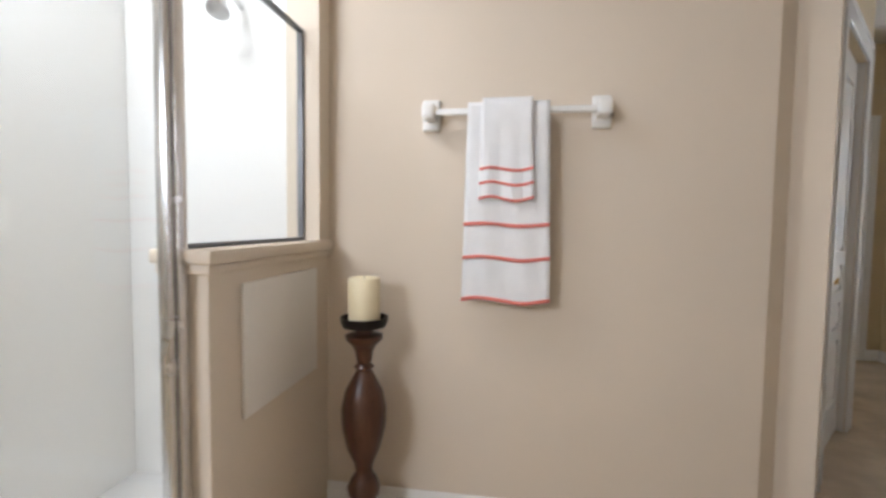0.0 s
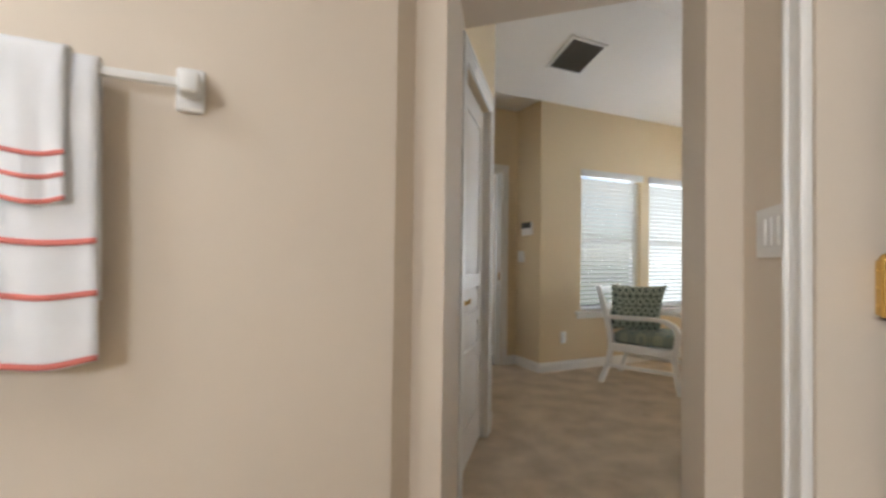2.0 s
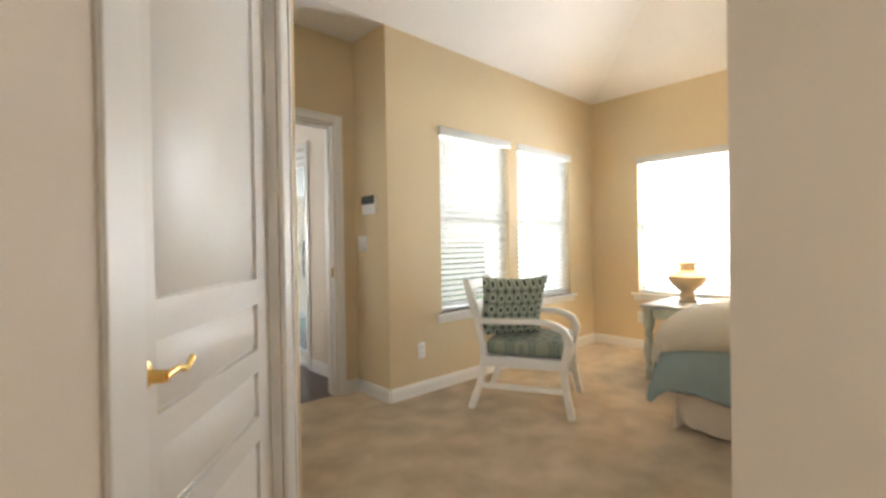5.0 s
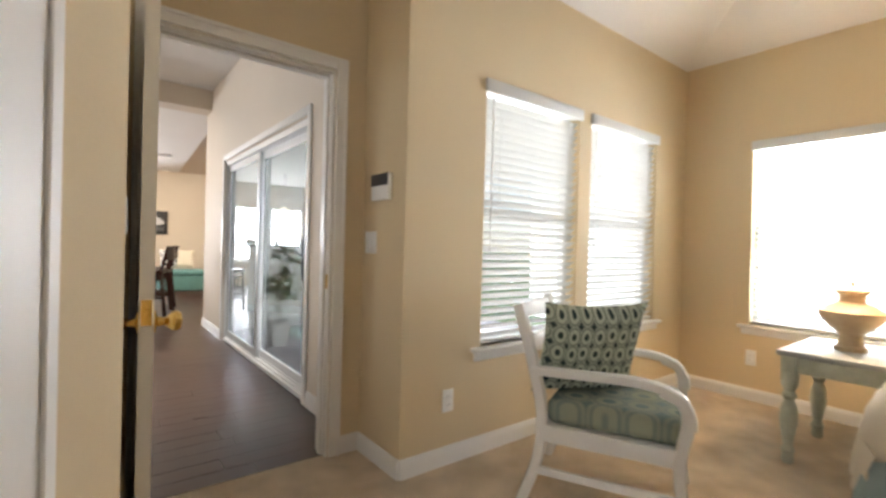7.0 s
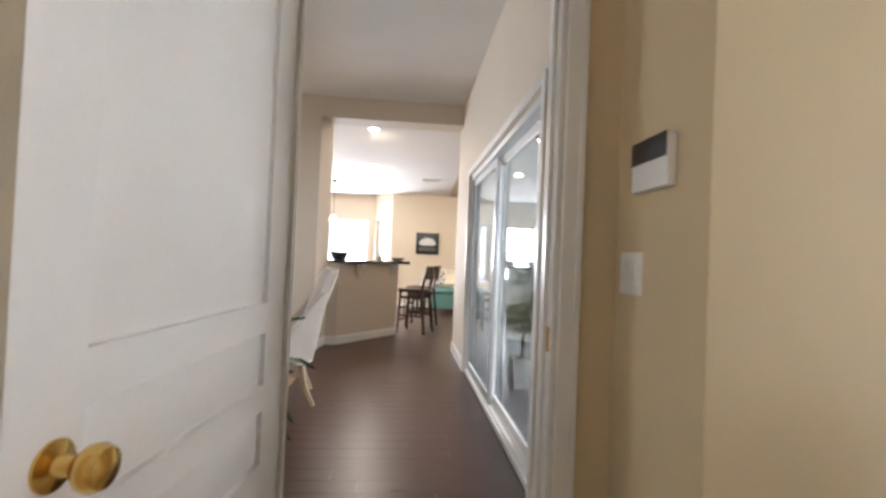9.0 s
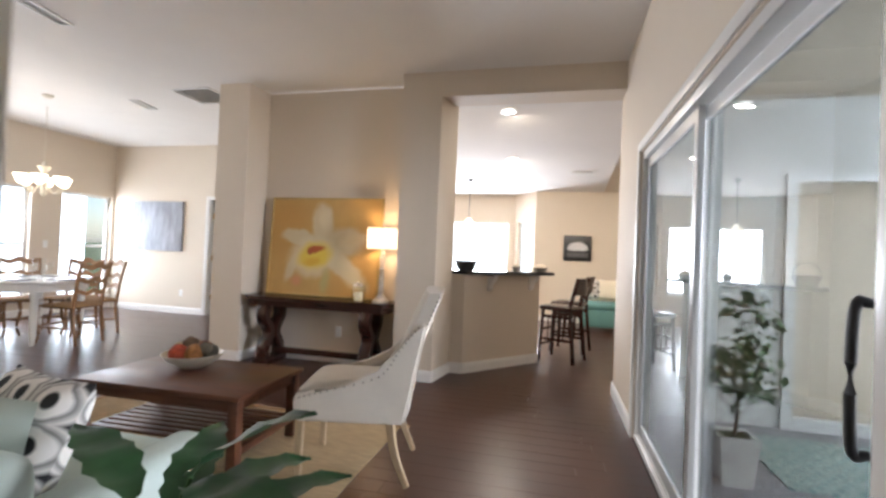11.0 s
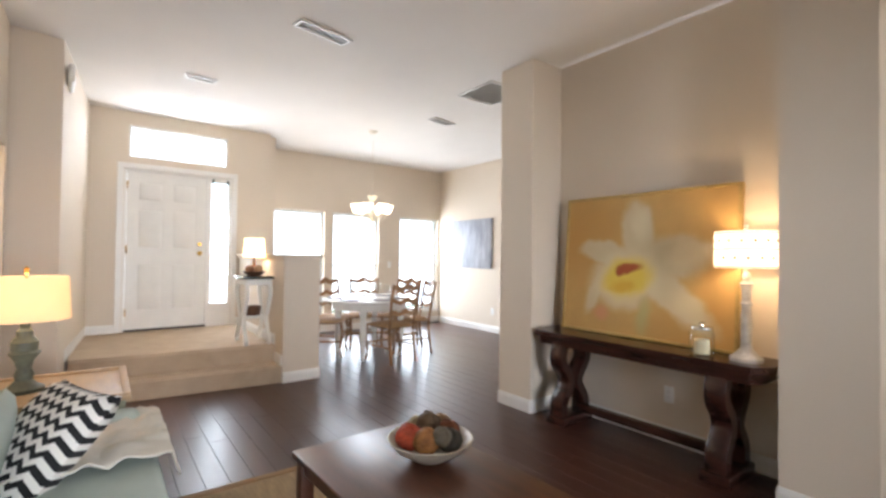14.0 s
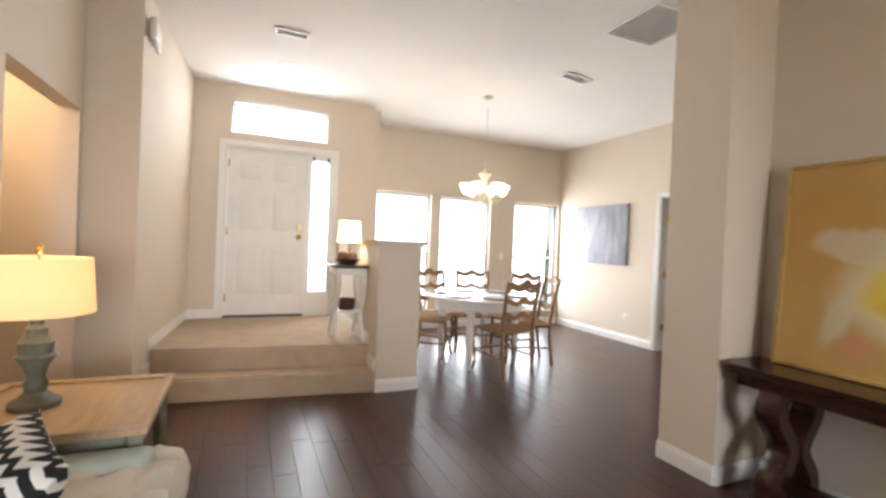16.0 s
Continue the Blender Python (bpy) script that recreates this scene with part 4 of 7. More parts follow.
for a in ((-0.30, -0.235, 0.50, 0.30, -0.215, 0.585), (-0.30, 0.215, 0.50, 0.30, 0.235, 0.585), (-0.31, -0.21, 0.50, -0.29, 0.21, 0.585), (0.29, -0.21, 0.50, 0.31, 0.21, 0.585)):
    part("apron", box(B(), *a, r=0.003), SAGE, ns)
lg = [(0.022, 0), (0.03, 0.02), (0.026, 0.05), (0.034, 0.075), (0.022, 0.10), (0.03, 0.15), (0.042, 0.23), (0.038, 0.30), (0.022, 0.345), (0.036, 0.37), (0.024, 0.395), (0.040, 0.43), (0.040, 0.495)]
for x in (-0.29, 0.29):
    for y in (-0.215, 0.215):
        part("leg", box(lathe(B(), lg, 20, pose(x, y, 0)), x - 0.036, y - 0.034, 0.45, x + 0.036, y + 0.034, 0.584, r=0.004), SAGE, ns)


def shade_mat(name, colour, strength):
    """A lit cloth lamp shade: cloth that lets the bulb's light through."""
    m = bpy.data.materials.new(name)
    m.use_nodes = True
    n, l = m.node_tree.nodes, m.node_tree.links
    n.remove(n["Principled BSDF"])
    d, t, e, a, b = n.new("ShaderNodeBsdfDiffuse"), n.new("ShaderNodeBsdfTranslucent"), n.new("ShaderNodeEmission"), n.new("ShaderNodeMixShader"), n.new("ShaderNodeAddShader")
    for q in (d, t, e):
        q.inputs["Color"].default_value = (*colour, 1)
    e.inputs["Strength"].default_value = strength
    a.inputs[0].default_value = 0.5
    l.new(d.outputs[0], a.inputs[1]), l.new(t.outputs[0], a.inputs[2])
    l.new(a.outputs[0], b.inputs[0]), l.new(e.outputs[0], b.inputs[1])
    l.new(b.outputs[0], n["Material Output"].inputs["Surface"])
    return m


def shade(r0, r1, z0, z1, m, parent, label, ry=1.0, seg=36):
    prof = [(r0, z0), (r0 + (r1 - r0) * 0.5, (z0 + z1) / 2), (r1, z1), (r1 - 0.003, z1), (r0 + (r1 - r0) * 0.5 - 0.003, (z0 + z1) / 2), (r0 - 0.003, z0), (r0, z0)]
    bm = lathe(B(), prof, seg, Matrix.Diagonal((1, ry, 1, 1)), cap=False)
    return part("shade", bm, m, parent, label)


CER = mat("tan_ceramic", (0.55, 0.42, 0.27), 0.4, vary=0.1, scale=14, grain=60, bump=0.1, tint=(0.45, 0.33, 0.2))
SHADE1 = shade_mat("lit_cream_shade", (0.98, 0.86, 0.66), 0.4)
bl_ = thing("table_lamp", "lit tan urn lamp with cream shade on nightstand", "table lamp", 5.83, 3.60, 0.615)
part("base", lathe(B(), [(0.07, 0), (0.07, 0.02), (0.055, 0.03), (0.05, 0.08), (0.06, 0.10), (0.10, 0.13), (0.14, 0.18), (0.145, 0.215), (0.10, 0.25), (0.06, 0.265), (0.055, 0.30), (0.075, 0.32), (0.075, 0.335), (0.0, 0.336)], 30), CER, bl_)
shade(0.22, 0.11, 0.42, 0.66, SHADE1, bl_, "lit cream cloth shade")
part("harp", lathe(B(), [(0.006, 0.33), (0.006, 0.67)], 8), BRASS, bl_)
lamp_point("bedside_bulb", (5.83, 3.60, 1.15), 14, WARM)

# bed
WOODM = mat("mahogany_bed_wood", (0.11, 0.045, 0.022), 0.35, vary=0.2, scale=6, grain=40, bump=0.05)
LINEN = mat("ivory_linen", (0.76, 0.68, 0.54), 0.9, vary=0.04, scale=5, grain=260, bump=0.4, depth=0.002)
SEAG = mat("sea_green_cotton", (0.34, 0.43, 0.42), 0.85, vary=0.08, scale=4, grain=260, bump=0.4, depth=0.002)
SKIRT = mat("beige_bed_skirt", (0.76, 0.67, 0.55), 0.9, vary=0.05, scale=4, grain=260, bump=0.4)
bed = thing("bed", "made bed with mahogany headboard and sea green quilt", "bed", 5.58, 2.35, 0)
hw, hl = 0.88, 0.93   # half width along y, half length along x
for y in (-0.92, 0.92):
    bm = box(B(), 0.90, y - 0.026, 0, 0.952, y + 0.026, 1.28, r=0.006)
    box(bm, 0.885, y - 0.04, 1.28, 0.967, y + 0.04, 1.31, r=0.008)
    part("headboard_post", bm, WOODM, bed)
for z in (0.62, 0.80, 1.02):
    part("headboard_rail", box(B(), 0.912, -0.894, z - 0.014, 0.940, 0.894, z + 0.014, r=0.004), WOODM, bed)
for s_ in (-1, 1):
    part("headboard_brace", sweep(B(), [(0.926, s_ * 0.894, 1.04), (0.926, 0, 1.27)], 0.03, 0.04, square=True), WOODM, bed)
    part("headboard_brace", sweep(B(), [(0.908, s_ * 0.894, 1.0), (0.908, -s_ * 0.2, 0.83)], 0.024, 0.034, square=True), WOODM, bed)
part("box_spring", box(B(), -hl + 0.03, -hw + 0.03, 0.12, 0.88, hw - 0.03, 0.34, r=0.03), LINEN, bed)
part("mattress", box(B(), -hl, -hw, 0.345, 0.88, hw, 0.60, r=0.06, seg=4), LINEN, bed)


def drape(z_top, z_side, over, x0, x1, mater, name, label, puff, seed, foot=True, ripple=0.02, fo=1.0, drop=0.0, thick=0.025):
    """Bedding laid over the mattress that hangs down its sides and foot with soft folds."""
    bm = B()
    nx, ny = 34, 46
    grid = []
    for i in range(nx + 1):
        row = []
        for j in range(ny + 1):
            u, v = i / nx, j / ny
            s = (v * 2 - 1) * (hw + over)          # across, laid out flat
            t = x1 - u * (x1 - x0 + (over * fo if foot else 0))  # along, towards the foot
            r = 0.07
            ys, zs_ = s, z_top
            dy = abs(s) - hw
            if dy > -r:
                a = min(1.57, (dy + r) / r)
                ys = math.copysign(hw - r + (r + puff) * math.sin(a) + 0.02 * min(1, max(0, dy) * 4), s)
                zs_ = z_top - r + r * math.cos(a) - max(0, dy + r - 1.57 * r)
            xs, dx = t, -hl - t
            if foot and dx > -r:
                a = min(1.57, (dx + r) / r)
                xs = -hl + r - (r + puff) * math.sin(a) - 0.02 * min(1, max(0, dx) * 4)
                zs_ = min(zs_, z_top) - (r - r * math.cos(a)) - max(0, dx + r - 1.57 * r) * (0.75 if dy > 0 else 1)
            corner = min(1.0, max(0.0, dx) * max(0.0, dy) * 40) if foot else 0.0
            zs_ = max(zs_, z_side - drop * corner + 0.02 * noise.noise((s * 3, t * 3, seed)))
            k = noise.noise((s * 5 + seed, t * 5, zs_ * 3))
            hang = max(0.0, z_top - zs_)
            w_ = ripple * (k + 1.6 * hang * math.sin((t if abs(s) > hw else s) * 14 + 2 * k))
            row.append(bm.verts.new((xs - 0.07 * corner * (drop > 0) - (w_ if dx > 0 and foot else 0), ys + (math.copysign(w_, s) if dy > 0 else 0), zs_ + 0.018 * noise.noise((s * 2.4, t * 2.4, seed)) + 0.6 * ripple * k)))
        grid.append(row)
    for a, b in zip(grid, grid[1:]):
        for j in range(ny):
            bm.faces.new((a[j], a[j + 1], b[j + 1], b[j]))
    me = mesh_of(bm, name)
    smooth(me, 80)
    me.materials.append(mater)
    ob = new(name, me)
    ob.parent = bed
    if label:
        tagged(ob, label)
    so = ob.modifiers.new("thick", "SOLIDIFY")
    so.thickness, so.offset = thick, 0
    return ob


drape(0.615, 0.03, 0.62, -hl, 0.80, SKIRT, "bed_skirt", "beige pleated bed skirt", 0.0, 2.0, True, 0.012)
drape(0.635, 0.25, 0.46, -hl, 0.35, SEAG, "quilt", "sea green cotton quilt", 0.085, 5.0, True, 0.03, 1.0, 0.04)
drape(0.685, 0.36, 0.36, -hl, 0.46, LINEN, "folded_duvet", "ivory duvet folded over the quilt", 0.085, 9.0, True, 0.026, 0.4, 0.0, 0.06)
DOTS = pattern("sage_dotted_cloth", (0.36, 0.38, 0.30), (0.74, 0.70, 0.58), (26, 22, 16), "dots")


TIE = mat("dark_teal_ribbon", (0.03, 0.05, 0.055), 0.8, vary=0.1)
for x, y in ((-0.72, 0.38), (-0.74, -0.30), (-0.30, 0.46), (-0.28, -0.10)):
    part("duvet_tie", box(B(), x - 0.007, y - 0.015, 0.69, x + 0.007, y + 0.015, 0.732, r=0.004), TIE, bed, "small dark ribbon tie")


def bed_pillow(label, m, w, h, t, mater):
    p = thing("bed_pillow", label, "pillow", group="pillows on the bed")
    p.matrix_world = bed.matrix_world @ m
    part("cover", cushion(B(), w, h, t, n=14, pinch=0.05, wrinkle=0.015), mater, p)
    return p


for y in (-0.42, 0.42):
    bed_pillow("large teal pillow against the headboard", pose(0.80, y, 0.86, 0, -72, 0) @ pose(0, 0, 0, 0, 0, 90), 0.70, 0.50, 0.18, mat("teal_cotton", (0.13, 0.24, 0.25), 0.85, vary=0.06, grain=260, bump=0.3))
    bed_pillow("large ivory pillow standing on the bed", pose(0.64, y + 0.02, 0.84, 0, -66, 0) @ pose(0, 0, 0, 0, 0, 90), 0.78, 0.46, 0.20, LINEN)
bed_pillow("long sage dotted pillow in front of ivory pillows", pose(0.46, 0.25, 0.79, 0, -58, 0) @ pose(0, 0, 0, 0, 0, 90), 0.86, 0.34, 0.17, DOTS)
bed_pillow("small blue grey pillow on the bed", pose(0.38, -0.05, 0.80, 0, -60, 4) @ pose(0, 0, 0, 0, 0, 90), 0.40, 0.36, 0.15, mat("blue_grey_velvet", (0.09, 0.13, 0.16), 0.8, vary=0.1, grain=260, bump=0.3))


def vent(name, label, m, w, d, n, dark=False):
    """A ceiling grille, its face downwards, with slanting slats in a rim."""
    t = thing(name, label, "vent")
    t.matrix_world = m
    rim = 0.025
    bm = B()
    for a in ((-w / 2, -d / 2, w / 2, -d / 2 + rim), (-w / 2, d / 2 - rim, w / 2, d / 2), (-w / 2, -d / 2 + rim, -w / 2 + rim, d / 2 - rim), (w / 2 - rim, -d / 2 + rim, w / 2, d / 2 - rim)):
        box(bm, a[0], a[1], -0.014, a[2], a[3], -0.001, r=0.003, seg=1)
    part("rim", bm, WHITEP, t)
    part("backing", box(B(), -w / 2 + rim, -d / 2 + rim, -0.004, w / 2 - rim, d / 2 - rim, -0.001), mat("dark_duct", (0.03, 0.03, 0.03), 0.8) if dark else mat("grey_duct", (0.72, 0.71, 0.69), 0.8), t)
    s0 = None
    step = (w - 2 * rim) / n
    for i in range(n):
        if s0 is None:
            o2 = s0 = part("slat", obox(B(), pose(0, 0, 0), step * (0.62 if dark else 0.98), d - 2 * rim, 0.0012), mat("grey_vent_slat", (0.16, 0.16, 0.16), 0.5) if dark else WHITEP, t, soft=False)
        else:
            o2 = new("slat", s0.data)
            o2.parent = t
        o2.matrix_local = pose(-w / 2 + rim + (i + 0.5) * step, 0, -0.009, 0, 35 if dark else 24, 0)
    return t


slope = math.degrees(math.atan2(RISE, SL))
vent("ceiling_return_vent", "dark square return air grille on sloping ceiling", pose(3.64, 4.27, CB + (WY - 4.27) * RISE / SL - 0.002, -slope, 0, 0), 0.38, 0.38, 16, True)

# ---- outdoors and lanai ----
CONC = mat("grey_patio_concrete", (0.30, 0.29, 0.31), 0.7, vary=0.08, scale=3, grain=80, bump=0.2)
STUCCO = mat("white_stucco", (0.70, 0.70, 0.68), 0.85, vary=0.03, scale=3, grain=150, bump=0.5, depth=0.003)
struct("floor_patio", prism(B(), [(SX + 0.15, 5.0), (7.6, 5.0), (7.6, 9.4), (SX + 0.15, 9.4)], -0.21, -0.03), CONC)
wall("wall_patio_end", (SX + 0.15, 9.30), (7.6, 9.30), 0.1, -0.1, 2.6, STUCCO, [(1.05, 2.9, 0.0, 2.0)])
bm = B()
for a in ((1.05, -0.03, 1.13, 2.0), (2.82, -0.03, 2.9, 2.0), (1.13, -0.03, 2.82, 0.07), (1.13, 1.93, 2.82, 2.0)):
    box(bm, SX + 0.15 + a[0], 9.27, a[1], SX + 0.15 + a[2], 9.33, a[3], r=0.004)
struct("trim_patio_opening", bm, ALU)
# glowing sheets stand in for the bright outdoors and send light indoors
GLOW_WHITE = glow("glowing_white_backdrop", (0.95, 0.98, 1.0), 0.95)
GLOW_BLUE = glow("glowing_blue_backdrop", (0.84, 0.92, 1.0), 2.1)
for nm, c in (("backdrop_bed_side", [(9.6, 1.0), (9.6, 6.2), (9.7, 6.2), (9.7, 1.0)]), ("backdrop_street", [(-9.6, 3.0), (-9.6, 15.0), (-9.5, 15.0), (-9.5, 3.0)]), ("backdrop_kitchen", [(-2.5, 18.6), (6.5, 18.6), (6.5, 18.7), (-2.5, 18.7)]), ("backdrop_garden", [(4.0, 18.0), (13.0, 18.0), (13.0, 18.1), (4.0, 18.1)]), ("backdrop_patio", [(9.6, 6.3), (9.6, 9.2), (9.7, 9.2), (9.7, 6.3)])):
    struct(nm, prism(B(), c, -0.3, 5.5), GLOW_BLUE if nm == "backdrop_street" else GLOW_WHITE)
LEAF = mat("green_leaf", (0.07, 0.16, 0.05), 0.5, vary=0.2, scale=20, grain=60, bump=0.05, island=True, piece=0.35)
BARK = mat("grey_bark", (0.16, 0.13, 0.10), 0.9, vary=0.2, scale=12, grain=60, bump=0.6)


def leaf_cloud(rng, centres, n, size, spread):
    """Many small folded leaves scattered round the twigs."""
    vs, fs = [], []
    for _ in range(n):
        c = Vector(rng.choice(centres)) + Vector((rng.gauss(0, spread), rng.gauss(0, spread), rng.gauss(0, spread * 0.8)))
        m = Euler((rng.uniform(-1.2, 1.2), rng.uniform(-1.2, 1.2), rng.uniform(0, 6.3))).to_matrix()
        s = size * rng.uniform(0.6, 1.2)
        k = len(vs)
        for p in ((0, 0, 0), (0.28, 0.45, 0.06), (0, 1, -0.1), (-0.28, 0.45, 0.06), (0, 0.45, 0.0)):
            vs.append(c + m @ Vector(p) * s)
        fs += [(k, k + 1, k + 4), (k + 1, k + 2, k + 4), (k + 2, k + 3, k + 4), (k + 3, k, k + 4)]
    bm = B()
    bv = [bm.verts.new(v_) for v_ in vs]
    for f in fs:
        bm.faces.new([bv[i] for i in f])
    return bm


rng = random.Random(4)
fi = thing("potted_ficus", "leafy green ficus in white square pot on patio", "potted plant", 4.21, 8.17, -0.03)
bm = B()
lo, hi = 0.085, 0.115
v0 = [bm.verts.new((x * lo, y * lo, 0)) for x, y in ((-1, -1), (1, -1), (1, 1), (-1, 1))]
v1 = [bm.verts.new((x * hi, y * hi, 0.31)) for x, y in ((-1, -1), (1, -1), (1, 1), (-1, 1))]
v2 = [bm.verts.new((x * (hi - 0.02), y * (hi - 0.02), 0.31)) for x, y in ((-1, -1), (1, -1), (1, 1), (-1, 1))]
v3 = [bm.verts.new((x * (hi - 0.03), y * (hi - 0.03), 0.27)) for x, y in ((-1, -1), (1, -1), (1, 1), (-1, 1))]
for a, b in ((v0, v1), (v1, v2), (v2, v3)):
    for i in range(4):
        bm.faces.new((a[i], a[(i + 1) % 4], b[(i + 1) % 4], b[i]))
bm.faces.new(v0), bm.faces.new(v3)
part("pot", bm, WHITEP, fi, "white tapered square pot", soft=False)
part("soil", box(B(), -0.085, -0.085, 0.26, 0.085, 0.085, 0.295, r=0.01), mat("mossy_soil", (0.12, 0.12, 0.05), 0.95, vary=0.2, grain=60, bump=0.8), fi)
tips = [(0, 0, 0.55)]
bm = B()
for i in range(9):
    a = i * 2.4
    h0 = 0.40 + 0.03 * i
    end = (0.19 * math.cos(a) * (1 - i * 0.04), 0.19 * math.sin(a) * (1 - i * 0.04), h0 + 0.2)
    sweep(bm, smooth_line([(0, 0, h0), (end[0] * 0.5, end[1] * 0.5, h0 + 0.11), end], 4), 0.007, seg=6, taper=(1, 0.5))
    tips += [end, (end[0] * 0.6, end[1] * 0.6, h0 + 0.2)]
for e in ((0.10, -0.12, 1.06), (0.02, -0.05, 1.12)):
    sweep(bm, smooth_line([(0, 0, 0.7), (e[0] * 0.4, e[1] * 0.4, 0.92), e], 4), 0.008, seg=6, taper=(1, 0.5))
    tips += [e, e, (e[0] * 0.8, e[1] * 0.8, 0.98)]
sweep(bm, smooth_line([(0, 0, 0.27), (0.015, -0.01, 0.5), (-0.01, 0.01, 0.7), (0, 0, 0.82)], 5), 0.028, seg=8, taper=(1, 0.4))
part("stems", bm, BARK, fi)
part("foliage", leaf_cloud(rng, tips, 420, 0.075, 0.055), LEAF, fi, soft=False)
fi.scale = (0.92, 0.92, 0.92)
mt = thing("door_mat", "teal patterned outdoor mat on grey patio", "mat", 5.05, 8.6, -0.03)
part("weave", box(B(), -0.55, -0.45, 0, 0.55, 0.45, 0.012, r=0.004), pattern("teal_mat_weave", (0.55, 0.60, 0.55), (0.10, 0.25, 0.27), (9, 9, 9)), mt)
tr_ = thing("garden_tree", "slender garden tree beyond the patio", "tree", 7.35, 14.0, -0.22)
bm = sweep(B(), smooth_line([(0, 0, 0), (0.05, 0, 0.9), (0.0, 0.05, 1.7)], 6), 0.20, seg=10, taper=(1, 0.7))
tips = []
for i in range(8):
    a = i * 0.8
    e = (1.3 * math.cos(a), 1.3 * math.sin(a), 2.6 + 0.25 * (i % 3))
    sweep(bm, smooth_line([(0, 0.03, 1.3 + 0.05 * i), (e[0] * 0.35, e[1] * 0.35, 2.1), e], 5), 0.09, seg=7, taper=(1, 0.3))
    tips += [e, (e[0] * 0.6, e[1] * 0.6, 2.4)]
part("trunk", bm, BARK, tr_)
part("crown", leaf_cloud(rng, tips, 1500, 0.14, 0.35), LEAF, tr_, soft=False)

# ---- sliding glass door ----
SL0, SL1 = 6.12, 8.60
STEEL = mat("grey_slider_frame", (0.46, 0.47, 0.47), 0.35, 0.3, vary=0.04)
sl_ = thing("sliding_door", "wide sliding glass door with grey aluminium frames", "sliding door", SX, SL0, 0)
LN = SL1 - SL0
bm = B()
for a in ((0.01, 0, 0, 0.14, LN, 0.035), (0.01, 0, 1.97, 0.14, LN, 2.029), (0.01, 0, 0.036, 0.14, 0.04, 1.969), (0.01, LN - 0.04, 0.036, 0.14, LN, 1.969)):
    box(bm, *a, r=0.003, seg=1)
for x in (0.035, 0.075, 0.115):
    box(bm, x - 0.004, 0.04, 0.0351, x + 0.004, LN - 0.04, 0.05)
part("track_frame", bm, ALU, sl_)


def slide_panel(x, y0, y1, mater):
    p = part("panel_frame", B(), mater, sl_)
    bm = B()
    for a in ((x - 0.015, y0, 0.05, x + 0.015, y0 + 0.055, 1.965), (x - 0.015, y1 - 0.055, 0.05, x + 0.015, y1, 1.965), (x - 0.014, y0 + 0.055, 0.05, x + 0.014, y1 - 0.055, 0.12), (x - 0.014, y0 + 0.055, 1.90, x + 0.014, y1 - 0.055, 1.965)):
        box(bm, *a, r=0.003, seg=1)
    bm.to_mesh(p.data)
    bm.free()
    g = part("pane", box(B(), x - 0.003, y0 + 0.055, 0.12, x + 0.003, y1 - 0.055, 1.90), TINTED, p, "large grey tinted pane", soft=False)
    g.visible_shadow = False
    return p


slide_panel(0.09, 0.04, 1.36, ALU)
slide_panel(0.05, 1.28, 2.44, STEEL)
part("pull_handle", sweep(B(), smooth_line([(-0.02, 0.11, 0.86), (-0.05, 0.11, 0.88), (-0.05, 0.11, 1.15), (-0.02, 0.11, 1.17)], 5), 0.022), BLACK, sl_, "black pull handle").location = (0.075, 0.02, 0)
bm = B()
for a in ((-0.016, -0.06, 0.0, -0.001, -0.001, 2.09), (-0.016, LN + 0.001, 0, -0.001, LN + 0.06, 2.09), (-0.016, 0, 2.031, -0.001, LN, 2.09)):
    box(bm, SX + a[0], SL0 + a[1], a[2], SX + a[3], SL0 + a[4], a[5], r=0.004)
struct("trim_slider", bm, TRIM, True)

# ---- front door, sidelight and transom ----
fd = thing("door_front", "closed white six panel front door with brass lock", "door", FX - 0.02, 6.70, 0.385, 90)
bm = B()
w, h, t = 0.86, 1.925, 0.04
xs = [0, 0.11, 0.385, 0.475, 0.75, w]
zs = [0, 0.22, 0.80, 0.98, 1.47, 1.56, 1.80, h]
for i in range(5):
    for j in range(7):
        a, b, c, d = xs[i], xs[i + 1], zs[j], zs[j + 1]
        if i in (1, 3) and j in (1, 3, 5):
            box(bm, a, 0.011, c, b, t, d)
            box(bm, a + 0.02, 0.002, c + 0.02, b - 0.02, 0.02, d - 0.02, r=0.008)
        else:
            box(bm, a, 0, c, b, t, d)
part("door_leaf", bm, WHITEW, fd)
for z, nm in ((0.93, "door_knob"), (1.05, "deadbolt")):
    part(nm, lathe(B(), [(0.03, 0), (0.03, 0.006), (0.012, 0.012), (0.012, 0.03), (0.027, 0.04), (0.027, 0.055), (0.0, 0.06)] if nm == "door_knob" else [(0.026, 0), (0.024, 0.012), (0.0, 0.013)], 18, pose(0.79, 0, z, 90, 0, 0), cap=False), BRASS, fd, "brass lock")
for z in (0.2, 0.97, 1.75):
    part("hinge", box(B(), -0.012, -0.006, z - 0.045, 0.012, -0.0005, z + 0.045, r=0.002), BRASS, fd, "brass hinge")
part("threshold", box(B(), -0.01, -0.02, -0.024, w + 0.01, 0.06, -0.002, r=0.004), mat("dark_bronze", (0.05, 0.04, 0.03), 0.5, 0.5), fd, "dark threshold")
bm = B()
for a in ((6.665, 0.36, 6.697, 2.33), (7.563, 0.36, 7.62, 2.33), (7.83, 0.36, 7.87, 2.33), (6.697, 2.312, 7.563, 2.33), (7.62, 0.36, 7.83, 0.66), (7.62, 2.26, 7.83, 2.33)):
    box(bm, FX - 0.12, a[0], a[1], FX - 0.005, a[2], a[3])
for k in range(1, 5):
    z = 0.66 + k * 0.32
    box(bm, FX - 0.07, 7.62, z - 0.009, FX - 0.045, 7.83, z + 0.009)
